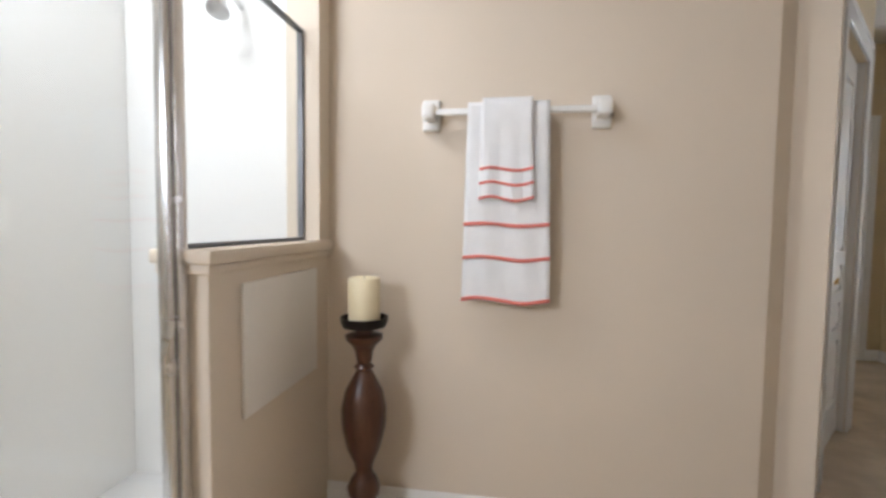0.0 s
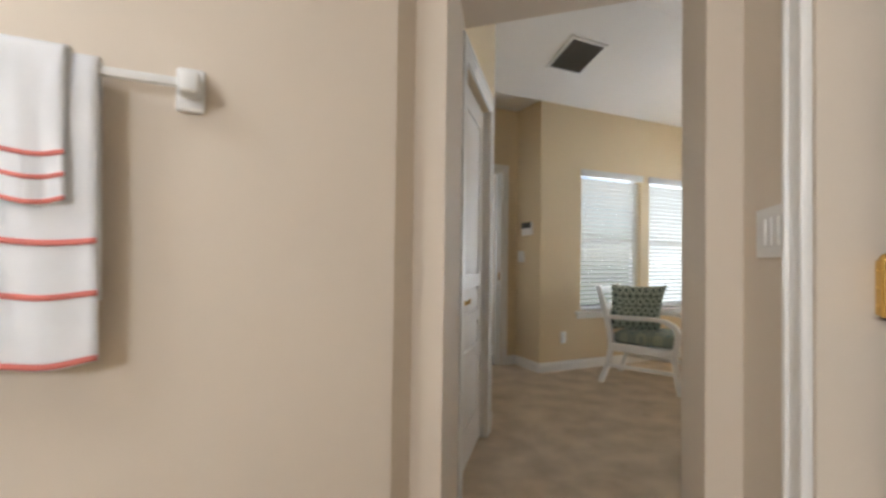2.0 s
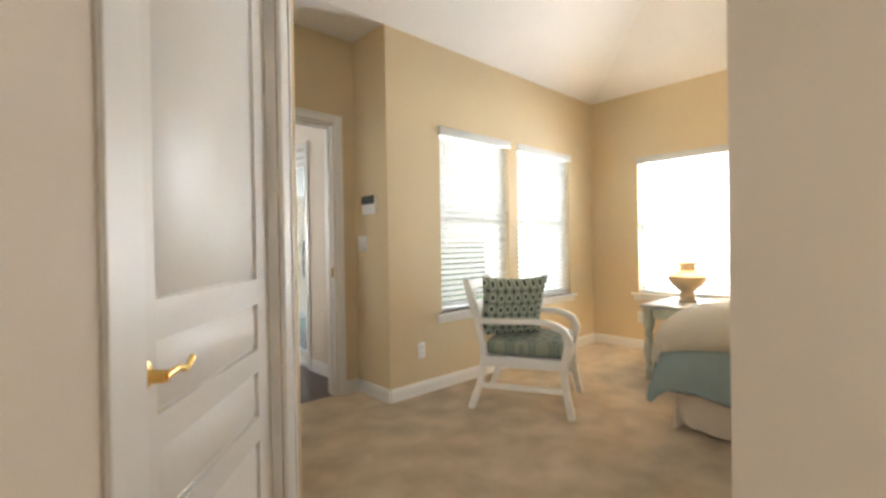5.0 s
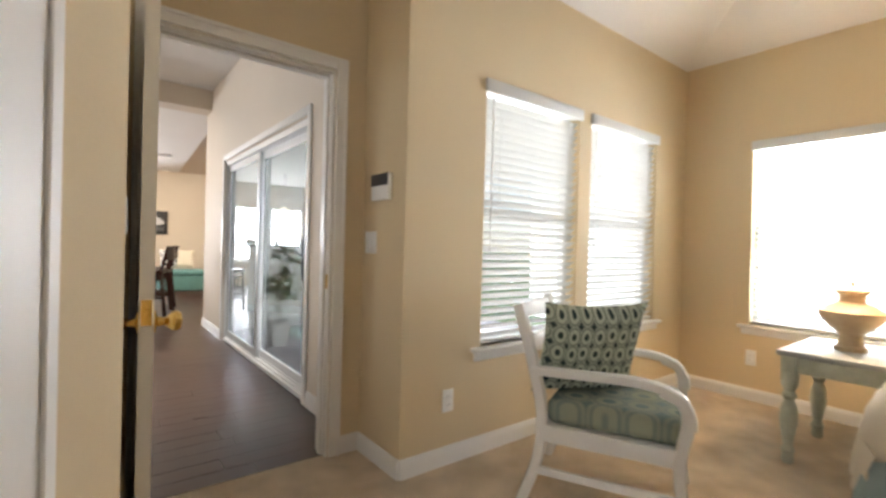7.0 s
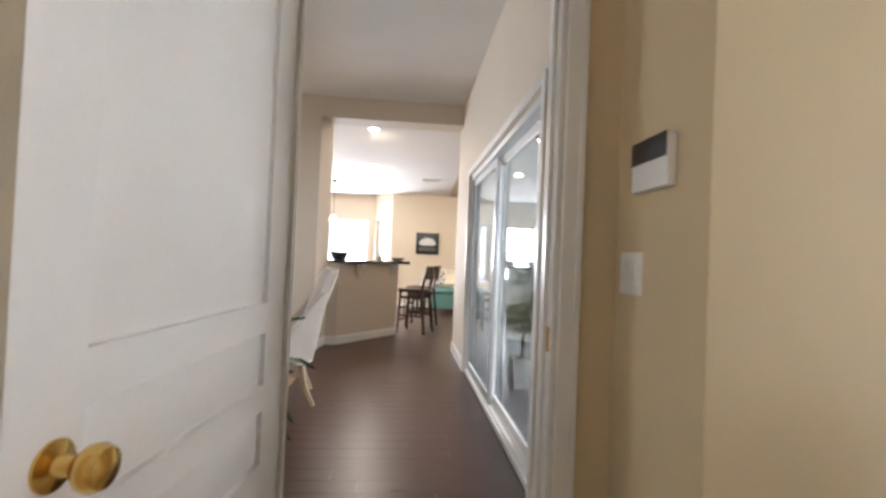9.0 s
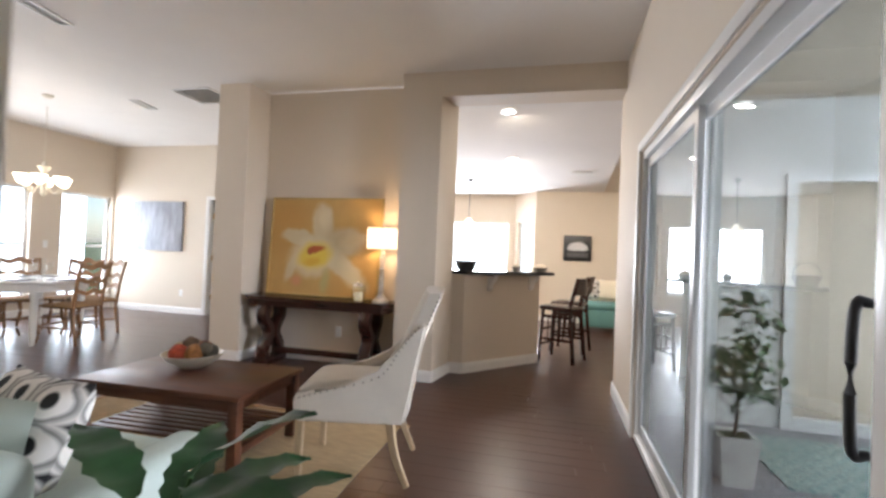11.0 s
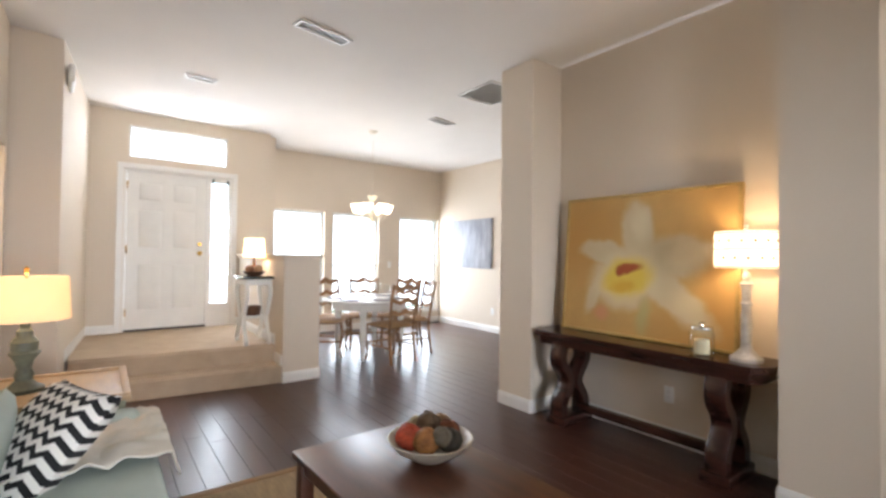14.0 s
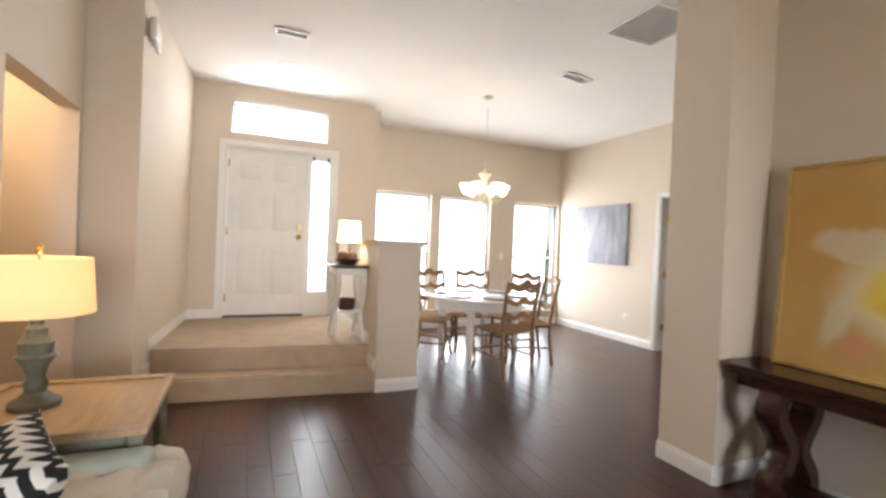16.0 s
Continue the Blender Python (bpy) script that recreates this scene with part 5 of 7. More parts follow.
for a in ((6.60, 0.36, 6.664, 2.395), (7.871, 0.36, 7.935, 2.395), (6.664, 2.331, 7.871, 2.395)):
    box(bm, FX + 0.001, a[0], a[1], FX + 0.018, a[2], a[3], r=0.004)
struct("trim_front_door", bm, TRIM)
for nm, a in (("window_sidelight", (7.62, 0.66, 7.83, 2.26)), ("window_transom", (6.71, 2.47, 7.805, 2.86))):
    w_ = tagged(new(nm), kind="structure")
    part("pane", box(B(), FX - 0.062, a[0], a[1], FX - 0.057, a[2], a[3]), GLASS, w_, soft=False).visible_shadow = False
    if nm == "window_transom":
        bm = B()
        for c in ((6.71, 2.47, 6.735, 2.86), (7.78, 2.47, 7.805, 2.86), (6.735, 2.47, 7.78, 2.495), (6.735, 2.835, 7.78, 2.86)):
            box(bm, FX - 0.10, c[0], c[1], FX - 0.02, c[2], c[3], r=0.003)
        part("window_frame", bm, ALU, w_)
hk = thing("wreath_hook", "small dark hooks at the top of the sidelight", "hook", FX - 0.004, 7.725, 2.28)
for y in (-0.09, 0.09):
    part("hook", box(B(), -0.004, y - 0.012, -0.04, 0.012, y + 0.012, 0.02, r=0.003), mat("dark_green_metal", (0.05, 0.09, 0.08), 0.5, 0.5), hk)

# dining windows with sheer pleated shades
for i, (a, b) in enumerate(WIN):
    w_ = tagged(new("window_%d" % (i + 4)), kind="structure")
    bm = B()
    for c in ((a, 0.25, a + 0.045, 2.06), (b - 0.045, 0.25, b, 2.06), (a + 0.045, 0.25, b - 0.045, 0.30), (a + 0.045, 2.015, b - 0.045, 2.06), (a + 0.045, 1.12, b - 0.045, 1.16)):
        box(bm, DX - 0.12, c[0], c[1], DX - 0.07, c[2], c[3], r=0.003)
    part("window_frame", bm, ALU, w_)
    part("pane", box(B(), DX - 0.10, a + 0.045, 0.30, DX - 0.096, b - 0.045, 2.015), GLASS, w_, soft=False).visible_shadow = False
    part("window_sill", box(B(), DX - 0.07, a - 0.03, 0.225, DX + 0.035, b + 0.03, 0.249, r=0.005), TRIM, w_)
for nm, p, q, z0, z1, u0, u1 in (("window_7", (2.75, 14.53), (2.30, 15.05), 0.6, 2.0, 0.10, 0.58), ("window_8", (2.30, 15.05), (0.4, 15.05), 0.6, 2.0, 0.12, 1.75)):
    w_ = tagged(new(nm), kind="structure")
    w_.matrix_world = along(p, q)[0]
    bm = B()
    for c in ((u0, z0, u0 + 0.04, z1), (u1 - 0.04, z0, u1, z1), (u0 + 0.04, z0, u1 - 0.04, z0 + 0.04), (u0 + 0.04, z1 - 0.04, u1 - 0.04, z1)):
        box(bm, c[0], -0.10, c[1], c[2], -0.05, c[3], r=0.003)
    if nm == "window_8":
        box(bm, 0.91, -0.10, z0 + 0.04, 0.96, -0.05, z1 - 0.04, r=0.003)
    part("window_frame", bm, ALU, w_)
    part("pane", box(B(), u0 + 0.04, -0.08, z0 + 0.04, u1 - 0.04, -0.076, z1 - 0.04), GLASS, w_, soft=False).visible_shadow = False
# dining side door, standing ajar in the room behind
casing((-2.82, DR), (-2.06, DR), -1, 2.04)
sd2 = thing("door_side", "half open white panelled door off the dining room", "door", -2.815, DR + 0.10, 0.012, 68)
part("door_leaf", door_slab(0.74, 2.0), WHITEW, sd2)
for z in (0.3, 1.0, 1.75):
    hinge(sd2, 0.0, -0.02, z)
bm = B()
for x0 in (-2.82, -2.075):
    box(bm, x0, DR - 0.0005, 0, x0 + 0.015, DR + 0.12, 2.04)
struct("trim_side_door_lining", bm, TRIM)

# ---- ceiling fittings ----
vent("ceiling_vent", "long white air vent in living room ceiling", pose(-0.82, 7.80, CZ, 0, 0, 10), 0.13, 0.45, 6)
vent("ceiling_vent", "white air vent over the foyer", pose(-2.44, 7.21, CZ, 0, 0, 0), 0.13, 0.28, 6)
vent("ceiling_vent", "white air vent over dining room", pose(-2.08, 9.87, CZ, 0, 0, 10), 0.14, 0.36, 6)
vent("ceiling_vent", "white air vent in kitchen ceiling", pose(3.55, 13.2, 2.725, -6, 0, 0), 0.36, 0.16, 8)
vent("ceiling_return_grille", "square white return grille near the pilaster", pose(-0.97, 9.69, CZ, 0, 0, 0), 0.52, 0.50, 18)


def downlight(x, y, z, label, tilt=0):
    t = thing("recessed_light", label, "ceiling light", x, y, z, 0, "recessed lights")
    t.matrix_world = pose(x, y, z, tilt, 0, 0)
    part("ring", lathe(B(), [(0.10, 0.0), (0.10, -0.006), (0.085, -0.010), (0.075, -0.004), (0.075, 0.0)], 24, cap=False), WHITEP, t)
    part("lens", lathe(B(), [(0.0, -0.0045), (0.0745, -0.0045), (0.0745, -0.001), (0.0, -0.001)], 24, cap=False), glow("lit_lens", (1.0, 0.95, 0.85), 2.5), t, "glowing lens")


downlight(-3.23, 7.24, CZ, "small recessed light over the foyer")
downlight(2.55, 10.6, 2.995, "lit recessed light in kitchen ceiling", -6)
downlight(2.45, 12.4, 2.81, "lit recessed light in kitchen ceiling", -6)
ch_ = thing("door_chime", "white door chime box high on foyer wall", "door chime", -2.45, 6.217, 2.78, 4)
for x in (-0.12, 0.0, 0.12):
    part("cover", box(B(), x - 0.056, 0.0, -0.08, x + 0.056, 0.045, 0.08, r=0.02, seg=3), WHITEP, ch_)

# ---- living room ----
MAHO = mat("dark_espresso_wood", (0.040, 0.014, 0.010), 0.24, vary=0.25, scale=4, grain=30, bump=0.06, stretch=(1, 6, 6))
TEAK = mat("reddish_brown_wood", (0.115, 0.042, 0.022), 0.34, vary=0.25, scale=3, grain=30, bump=0.05, stretch=(1.2, 7, 7))
con = thing("console_table", "long espresso console table with lyre legs", "console table", 0.75, 9.53, 0)
bm = prism(B(), [(-0.85, -0.09), (-0.78, -0.20), (0.78, -0.20), (0.85, -0.09), (0.85, 0.19), (-0.85, 0.19)], 0.685, 0.725)
bmesh.ops.bevel(bm, geom=bm.edges[:], offset=0.008, segments=2, affect="EDGES")
prism(bm, [(-0.80, -0.085), (-0.75, -0.17), (0.75, -0.17), (0.80, -0.085), (0.80, 0.17), (-0.80, 0.17)], 0.62, 0.6845)
part("top", bm, MAHO, con)
for x in (-0.58, 0.58):
    for s_ in (-1, 1):
        line = smooth_line([(x, s_ * 0.13, 0.62), (x, s_ * 0.15, 0.50), (x, s_ * 0.07, 0.38), (x, s_ * 0.055, 0.30), (x, s_ * 0.13, 0.18), (x, s_ * 0.14, 0.07)], 7)
        part("lyre_leg", sweep(B(), line, 0.12, 0.085, square=True, up=Vector((0, 1, 0))), MAHO, con)
    part("foot", box(B(), x - 0.085, -0.19, 0.0, x + 0.085, 0.19, 0.07, r=0.012), MAHO, con)
part("stretcher", box(B(), -0.52, -0.03, 0.11, 0.52, 0.03, 0.17, r=0.008), MAHO, con)

pt = thing("painting", "large ochre painting of a white orchid leaning on wall", "painting")
pw, ph = 1.335, 1.085
pt.matrix_world = pose(0.69, 9.625, 0.727, -4.2, 0, 0)
GILT = mat("worn_gold_frame", (0.55, 0.38, 0.13), 0.45, 0.3, vary=0.12, scale=14)


def brushwork(name, ground, strokes):
    """A painted canvas: soft-edged oval strokes (x, z, half width, half height, tilt, softness, colour) laid one over another on a mottled ground."""
    m = mat(name, ground, 0.75, vary=0.10, scale=3, grain=220, bump=0.3)
    n, l = m.node_tree.nodes, m.node_tree.links
    b = n["Principled BSDF"]
    last = b.inputs["Base Color"].links[0].from_socket
    tc, nz = n.new("ShaderNodeTexCoord"), n.new("ShaderNodeTexNoise")
    nz.inputs["Scale"].default_value, nz.inputs["Detail"].default_value = 7.0, 6
    l.new(tc.outputs["Object"], nz.inputs["Vector"])
    wob, off = n.new("ShaderNodeVectorMath"), n.new("ShaderNodeVectorMath")
    wob.operation, wob.inputs[1].default_value, wob.inputs[2].default_value = "MULTIPLY_ADD", (0.10, 0.0, 0.10), (-0.05, 0.0, -0.05)
    off.operation = "ADD"
    l.new(nz.outputs["Color"], wob.inputs[0])
    l.new(tc.outputs["Object"], off.inputs[0]), l.new(wob.outputs[0], off.inputs[1])
    for x, z, rx, rz, tilt, soft, colour in strokes:
        mp, ln, mr, mx = n.new("ShaderNodeMapping"), n.new("ShaderNodeVectorMath"), n.new("ShaderNodeMapRange"), n.new("ShaderNodeMix")
        mp.vector_type = "TEXTURE"
        mp.inputs["Location"].default_value, mp.inputs["Rotation"].default_value, mp.inputs["Scale"].default_value = (x, 0, z), (0, radians(-tilt), 0), (rx, 1000.0, rz)
        ln.operation = "LENGTH"
        mr.interpolation_type = "SMOOTHSTEP"
        mr.inputs["From Min"].default_value, mr.inputs["From Max"].default_value = 1.0 + soft, 1.0 - soft
        mx.data_type = "RGBA"
        mx.inputs[7].default_value = (*colour, 1)
        l.new(off.outputs[0], mp.inputs["Vector"]), l.new(mp.outputs["Vector"], ln.inputs[0]), l.new(ln.outputs["Value"], mr.inputs["Value"])
        l.new(mr.outputs["Result"], mx.inputs[0]), l.new(last, mx.inputs[6])
        last = mx.outputs[2]
    l.new(last, b.inputs["Base Color"])
    return m


PETAL, PALE, LEMON = (0.62, 0.51, 0.31), (0.70, 0.59, 0.38), (0.76, 0.56, 0.08)
OCH = brushwork("orchid_canvas", (0.60, 0.37, 0.12), (
    (-0.45, 0.72, 0.30, 0.30, 0, 0.6, (0.55, 0.31, 0.09)), (0.42, 0.15, 0.35, 0.20, 0, 0.6, (0.56, 0.33, 0.10)),
    (0.23, 0.60, 0.27, 0.15, 8, 0.30, PETAL), (0.27, 0.31, 0.33, 0.11, -38, 0.28, PETAL), (0.33, 0.62, 0.13, 0.08, 20, 0.5, PALE),
    (-0.30, 0.645, 0.22, 0.085, -6, 0.25, PETAL), (-0.38, 0.30, 0.055, 0.16, -22, 0.4, PETAL),
    (-0.03, 0.80, 0.125, 0.22, 6, 0.22, PETAL), (-0.01, 0.85, 0.06, 0.13, 6, 0.6, PALE),
    (-0.12, 0.43, 0.27, 0.20, 8, 0.35, PALE), (-0.10, 0.44, 0.20, 0.145, 14, 0.4, LEMON), (-0.13, 0.37, 0.09, 0.05, 10, 0.5, (0.70, 0.42, 0.05)),
    (-0.08, 0.515, 0.10, 0.038, 10, 0.35, (0.42, 0.10, 0.03)), (-0.15, 0.485, 0.035, 0.03, 40, 0.5, (0.40, 0.09, 0.03)),
    (0.04, 0.17, 0.05, 0.12, -8, 0.7, (0.47, 0.40, 0.16)), (-0.30, 0.17, 0.06, 0.05, 0, 0.7, (0.62, 0.30, 0.14))))
part("canvas", box(B(), -pw / 2 + 0.012, -0.012, 0.012, pw / 2 - 0.012, 0.01, ph - 0.012), OCH, pt, soft=False)
bm = B()
for a in ((-pw / 2, 0, -pw / 2 + 0.022, ph), (pw / 2 - 0.022, 0, pw / 2, ph), (-pw / 2 + 0.022, 0, pw / 2 - 0.022, 0.022), (-pw / 2 + 0.022, ph - 0.022, pw / 2 - 0.022, ph)):
    box(bm, a[0], -0.024, a[1], a[2], 0.014, a[3], r=0.004)
part("frame", bm, GILT, pt, "thin worn gold frame")


def turned_lamp(label, x, y, z, prof, shade_m, r0, r1, z0, z1, base_m, watts, finial=True, ry=1.0):
    t = thing("table_lamp", label, "table lamp", x, y, z)
    part("base", lathe(B(), prof, 28), base_m, t)
    shade(r0, r1, z0, z1, shade_m, t, "lit drum shade", ry)
    bm = lathe(B(), [(0.005, prof[-1][1] - 0.01), (0.005, z1 + 0.015)], 8)
    if finial:
        lathe(bm, [(0.002, z1 + 0.01), (0.014, z1 + 0.02), (0.008, z1 + 0.03), (0.014, z1 + 0.042), (0.0, z1 + 0.058)], 12)
    part("finial_rod", bm, BRASS if "green" in label else base_m, t)
    lamp_point("bulb", (x, y, z + (z0 + z1) / 2), watts, WARM)
    return t


DISTW = mat("distressed_white_wood", (0.62, 0.60, 0.54), 0.6, vary=0.15, scale=14, grain=60, bump=0.2, tint=(0.35, 0.30, 0.24))
SH2 = shade_mat("lit_white_shade", (1.0, 0.90, 0.76), 0.45)
lp = turned_lamp("lit distressed white lamp with white drum shade on console", 1.44, 9.50, 0.725,
                 [(0.085, 0), (0.085, 0.02), (0.06, 0.04), (0.035, 0.07), (0.026, 0.10), (0.030, 0.20), (0.022, 0.32), (0.032, 0.335), (0.020, 0.35), (0.026, 0.42), (0.034, 0.45), (0.02, 0.47), (0.024, 0.50), (0.012, 0.52)], SH2, 0.165, 0.165, 0.545, 0.755, DISTW, 5.8)
for z in (0.552, 0.652, 0.745):
    part("shade_band", lathe(B(), [(0.1655, z - 0.003), (0.1665, z), (0.1655, z + 0.003)], 36, cap=False), mat("taupe_braid", (0.30, 0.22, 0.15), 0.8), lp)
rowm = None
for k in range(2):
    for i in range(16):
        a = 2 * math.pi * (i + 0.5 * k) / 16
        if rowm is None:
            rowm = part("shade_flower", lathe(B(), [(0.0, 0.0015), (0.006, 0.001), (0.011, 0.0)], 6, cap=False), MATS["taupe_braid"], lp)
            o2 = rowm
        else:
            o2 = new("shade_flower", rowm.data)
            o2.parent = lp
        o2.matrix_local = Matrix.Translation((0.166 * math.cos(a), 0.166 * math.sin(a), 0.602 + 0.098 * k)) @ Matrix.Rotation(a, 4, "Z") @ Matrix.Rotation(radians(90), 4, "Y")
jr = thing("candle_jar", "clear glass candle jar with metal lid on console", "candle jar", 1.21, 9.46, 0.725)
jr.scale = (1.2, 1.2, 1.05)
part("glass", lathe(B(), [(0.0, 0.002), (0.055, 0.002), (0.06, 0.01), (0.06, 0.13), (0.05, 0.15), (0.047, 0.15), (0.057, 0.128), (0.057, 0.012), (0.0, 0.006)], 28, cap=False), GLASS, jr)
part("candle", lathe(B(), [(0.036, 0.008), (0.036, 0.09)], 20), IVORY, jr, "ivory candle")
part("lid", lathe(B(), [(0.0, 0.151), (0.052, 0.151), (0.05, 0.165), (0.02, 0.17), (0.012, 0.18), (0.014, 0.19), (0.0, 0.195)], 24, cap=False), CHROME, jr, "metal lid")

RUG = mat("tan_jute_rug", (0.42, 0.30, 0.16), 0.95, vary=0.15, scale=10, grain=120, bump=1.0, depth=0.006, stretch=(1, 5, 1))
rg = thing("area_rug", "tan woven jute rug under the coffee table", "rug", 0.95, 7.45, 0)
part("weave", box(B(), -1.18, -1.05, 0.001, 1.18, 0.75, 0.012, r=0.004), RUG, rg)
part("border", box(box(B(), -1.24, -1.05, 0.001, -1.181, 0.75, 0.013, r=0.004), -1.24, 0.751, 0.001, 1.24, 0.81, 0.013, r=0.004), mat("brown_rug_border", (0.28, 0.17, 0.08), 0.95, vary=0.1, grain=120, bump=0.8), rg, "brown bound edge")

ct = thing("coffee_table", "brown wooden coffee table with slatted shelf", "coffee table", 1.02, 7.515, 0.012, 2)
cx_, cy_ = 0.54, 0.335
part("tabletop", box(B(), -cx_, -cy_, 0.405, cx_, cy_, 0.435, r=0.005), TEAK, ct)
for a in ((-cx_ + 0.05, -cy_ + 0.03, cx_ - 0.05, -cy_ + 0.05), (-cx_ + 0.05, cy_ - 0.05, cx_ - 0.05, cy_ - 0.03)):
    part("apron", box(B(), a[0], a[1], 0.345, a[2], a[3], 0.405, r=0.003), TEAK, ct)
for x in (-1, 1):
    part("apron", box(B(), x * (cx_ - 0.04) - 0.01, -cy_ + 0.05, 0.345, x * (cx_ - 0.04) + 0.01, cy_ - 0.05, 0.405, r=0.003), TEAK, ct)
    part("shelf_rail", box(B(), x * (cx_ - 0.045) - 0.02, -cy_ + 0.06, 0.10, x * (cx_ - 0.045) + 0.02, cy_ - 0.06, 0.14, r=0.003), TEAK, ct)
    for y in (-1, 1):
        part("leg", box(B(), x * (cx_ - 0.045) - 0.029, y * (cy_ - 0.045) - 0.029, 0, x * (cx_ - 0.045) + 0.029, y * (cy_ - 0.045) + 0.029, 0.405, r=0.004), TEAK, ct)
s0 = None
for i in range(9):
    if s0 is None:
        o2 = s0 = part("shelf_slat", box(B(), -cx_ + 0.065, -0.021, 0.14, cx_ - 0.065, 0.021, 0.155, r=0.003), TEAK, ct)
    else:
        o2 = new("shelf_slat", s0.data)
        o2.parent = ct
    o2.location = (0, -0.24 + i * 0.06, 0)
bw = thing("fruit_bowl", "cream bowl of decorative balls on coffee table", "bowl", 0.90, 7.62, 0.447)
part("bowl", lathe(B(), [(0.0, 0.0), (0.07, 0.0), (0.09, 0.012), (0.15, 0.05), (0.185, 0.09), (0.178, 0.092), (0.145, 0.058), (0.08, 0.02), (0.0, 0.014)], 36, cap=False), mat("cream_glaze", (0.66, 0.60, 0.48), 0.3, vary=0.08, scale=10), bw)
for i, (x, y, z, r, c) in enumerate(((-0.10, 0.0, 0.085, 0.052, (0.55, 0.45, 0.28)), (-0.03, -0.09, 0.09, 0.055, (0.45, 0.07, 0.03)), (0.06, -0.06, 0.092, 0.055, (0.40, 0.17, 0.05)), (0.10, 0.03, 0.088, 0.05, (0.10, 0.09, 0.07)), (0.02, 0.08, 0.088, 0.052, (0.28, 0.10, 0.05)), (-0.03, 0.01, 0.125, 0.05, (0.16, 0.10, 0.06)), (-0.06, 0.10, 0.095, 0.045, (0.35, 0.22, 0.12)), (0.11, -0.02, 0.118, 0.04, (0.20, 0.17, 0.12)))):
    bm = B()
    bmesh.ops.create_icosphere(bm, subdivisions=3, radius=r)
    for v_ in bm.verts:
        v_.co *= 1 + 0.10 * noise.noise(v_.co * 45 + Vector((i, 0, 0)))
    for k in range(5):
        a = k * 1.26
        pts = [Matrix.Rotation(a, 3, "Z") @ Matrix.Rotation(0.5 * k, 3, "X") @ Vector((r * 1.04 * math.cos(q), 0, r * 1.04 * math.sin(q))) for q in np.linspace(0, 6.28, 17)]
        sweep(bm, pts, 0.005, seg=5)
    bmesh.ops.translate(bm, vec=(x, y, z + 0.012), verts=bm.verts)
    part("decorative_ball", bm, mat("woven_ball_%s" % "abcdefgh"[i], c, 0.75, vary=0.25, scale=30, grain=120, bump=0.6), bw, "woven or painted decorative ball")

# dining style upholstered chair: built facing +y, then turned
CREAM = mat("cream_linen_upholstery", (0.62, 0.56, 0.48), 0.9, vary=0.05, scale=6, grain=320, bump=0.5, depth=0.002)
OAK = mat("limed_oak", (0.40, 0.29, 0.17), 0.5, vary=0.15, scale=6, grain=50, bump=0.1, stretch=(4, 4, 0.6))
NAIL = mat("dark_nail_heads", (0.35, 0.30, 0.24), 0.3, 0.9)
uc = thing("upholstered_chair", "cream linen chair with nailhead trim and oak legs", "chair", 2.07, 7.58, 0.012, 103)
part("seat", box(B(), -0.25, -0.24, 0.33, 0.25, 0.30, 0.47, r=0.05, seg=4), CREAM, uc)
part("seat_cushion", cushion(B(), 0.46, 0.50, 0.12, pose(0, 0.03, 0.475), n=14, pinch=0.0), CREAM, uc)
bm = B()
line = smooth_line([(0, -0.235, 0.34), (0, -0.25, 0.50), (0, -0.31, 0.70), (0, -0.39, 0.92), (0, -0.43, 1.02)], 6)
rings = []
for i, p in enumerate(line):
    f = i / (len(line) - 1)
    hw_ = 0.25 + 0.02 * f
    th_ = 0.13 - 0.045 * f
    rings.append([bm.verts.new((x, p.y + y, p.z + 0.015 * math.cos(x * 5) * f)) for x, y in ((-hw_, -th_ * 0.4), (-hw_ * 0.92, -th_ * 0.5), (0, -th_ * 0.55), (hw_ * 0.92, -th_ * 0.5), (hw_, -th_ * 0.4), (hw_, th_ * 0.3), (hw_ * 0.9, th_ * 0.5), (0, th_ * 0.62), (-hw_ * 0.9, th_ * 0.5), (-hw_, th_ * 0.3))])
for a, b in zip(rings, rings[1:]):
    for i in range(10):
        bm.faces.new((a[i], a[(i + 1) % 10], b[(i + 1) % 10], b[i]))
bm.faces.new(rings[0][::-1]), bm.faces.new(rings[-1])
part("backrest", bm, CREAM, uc)
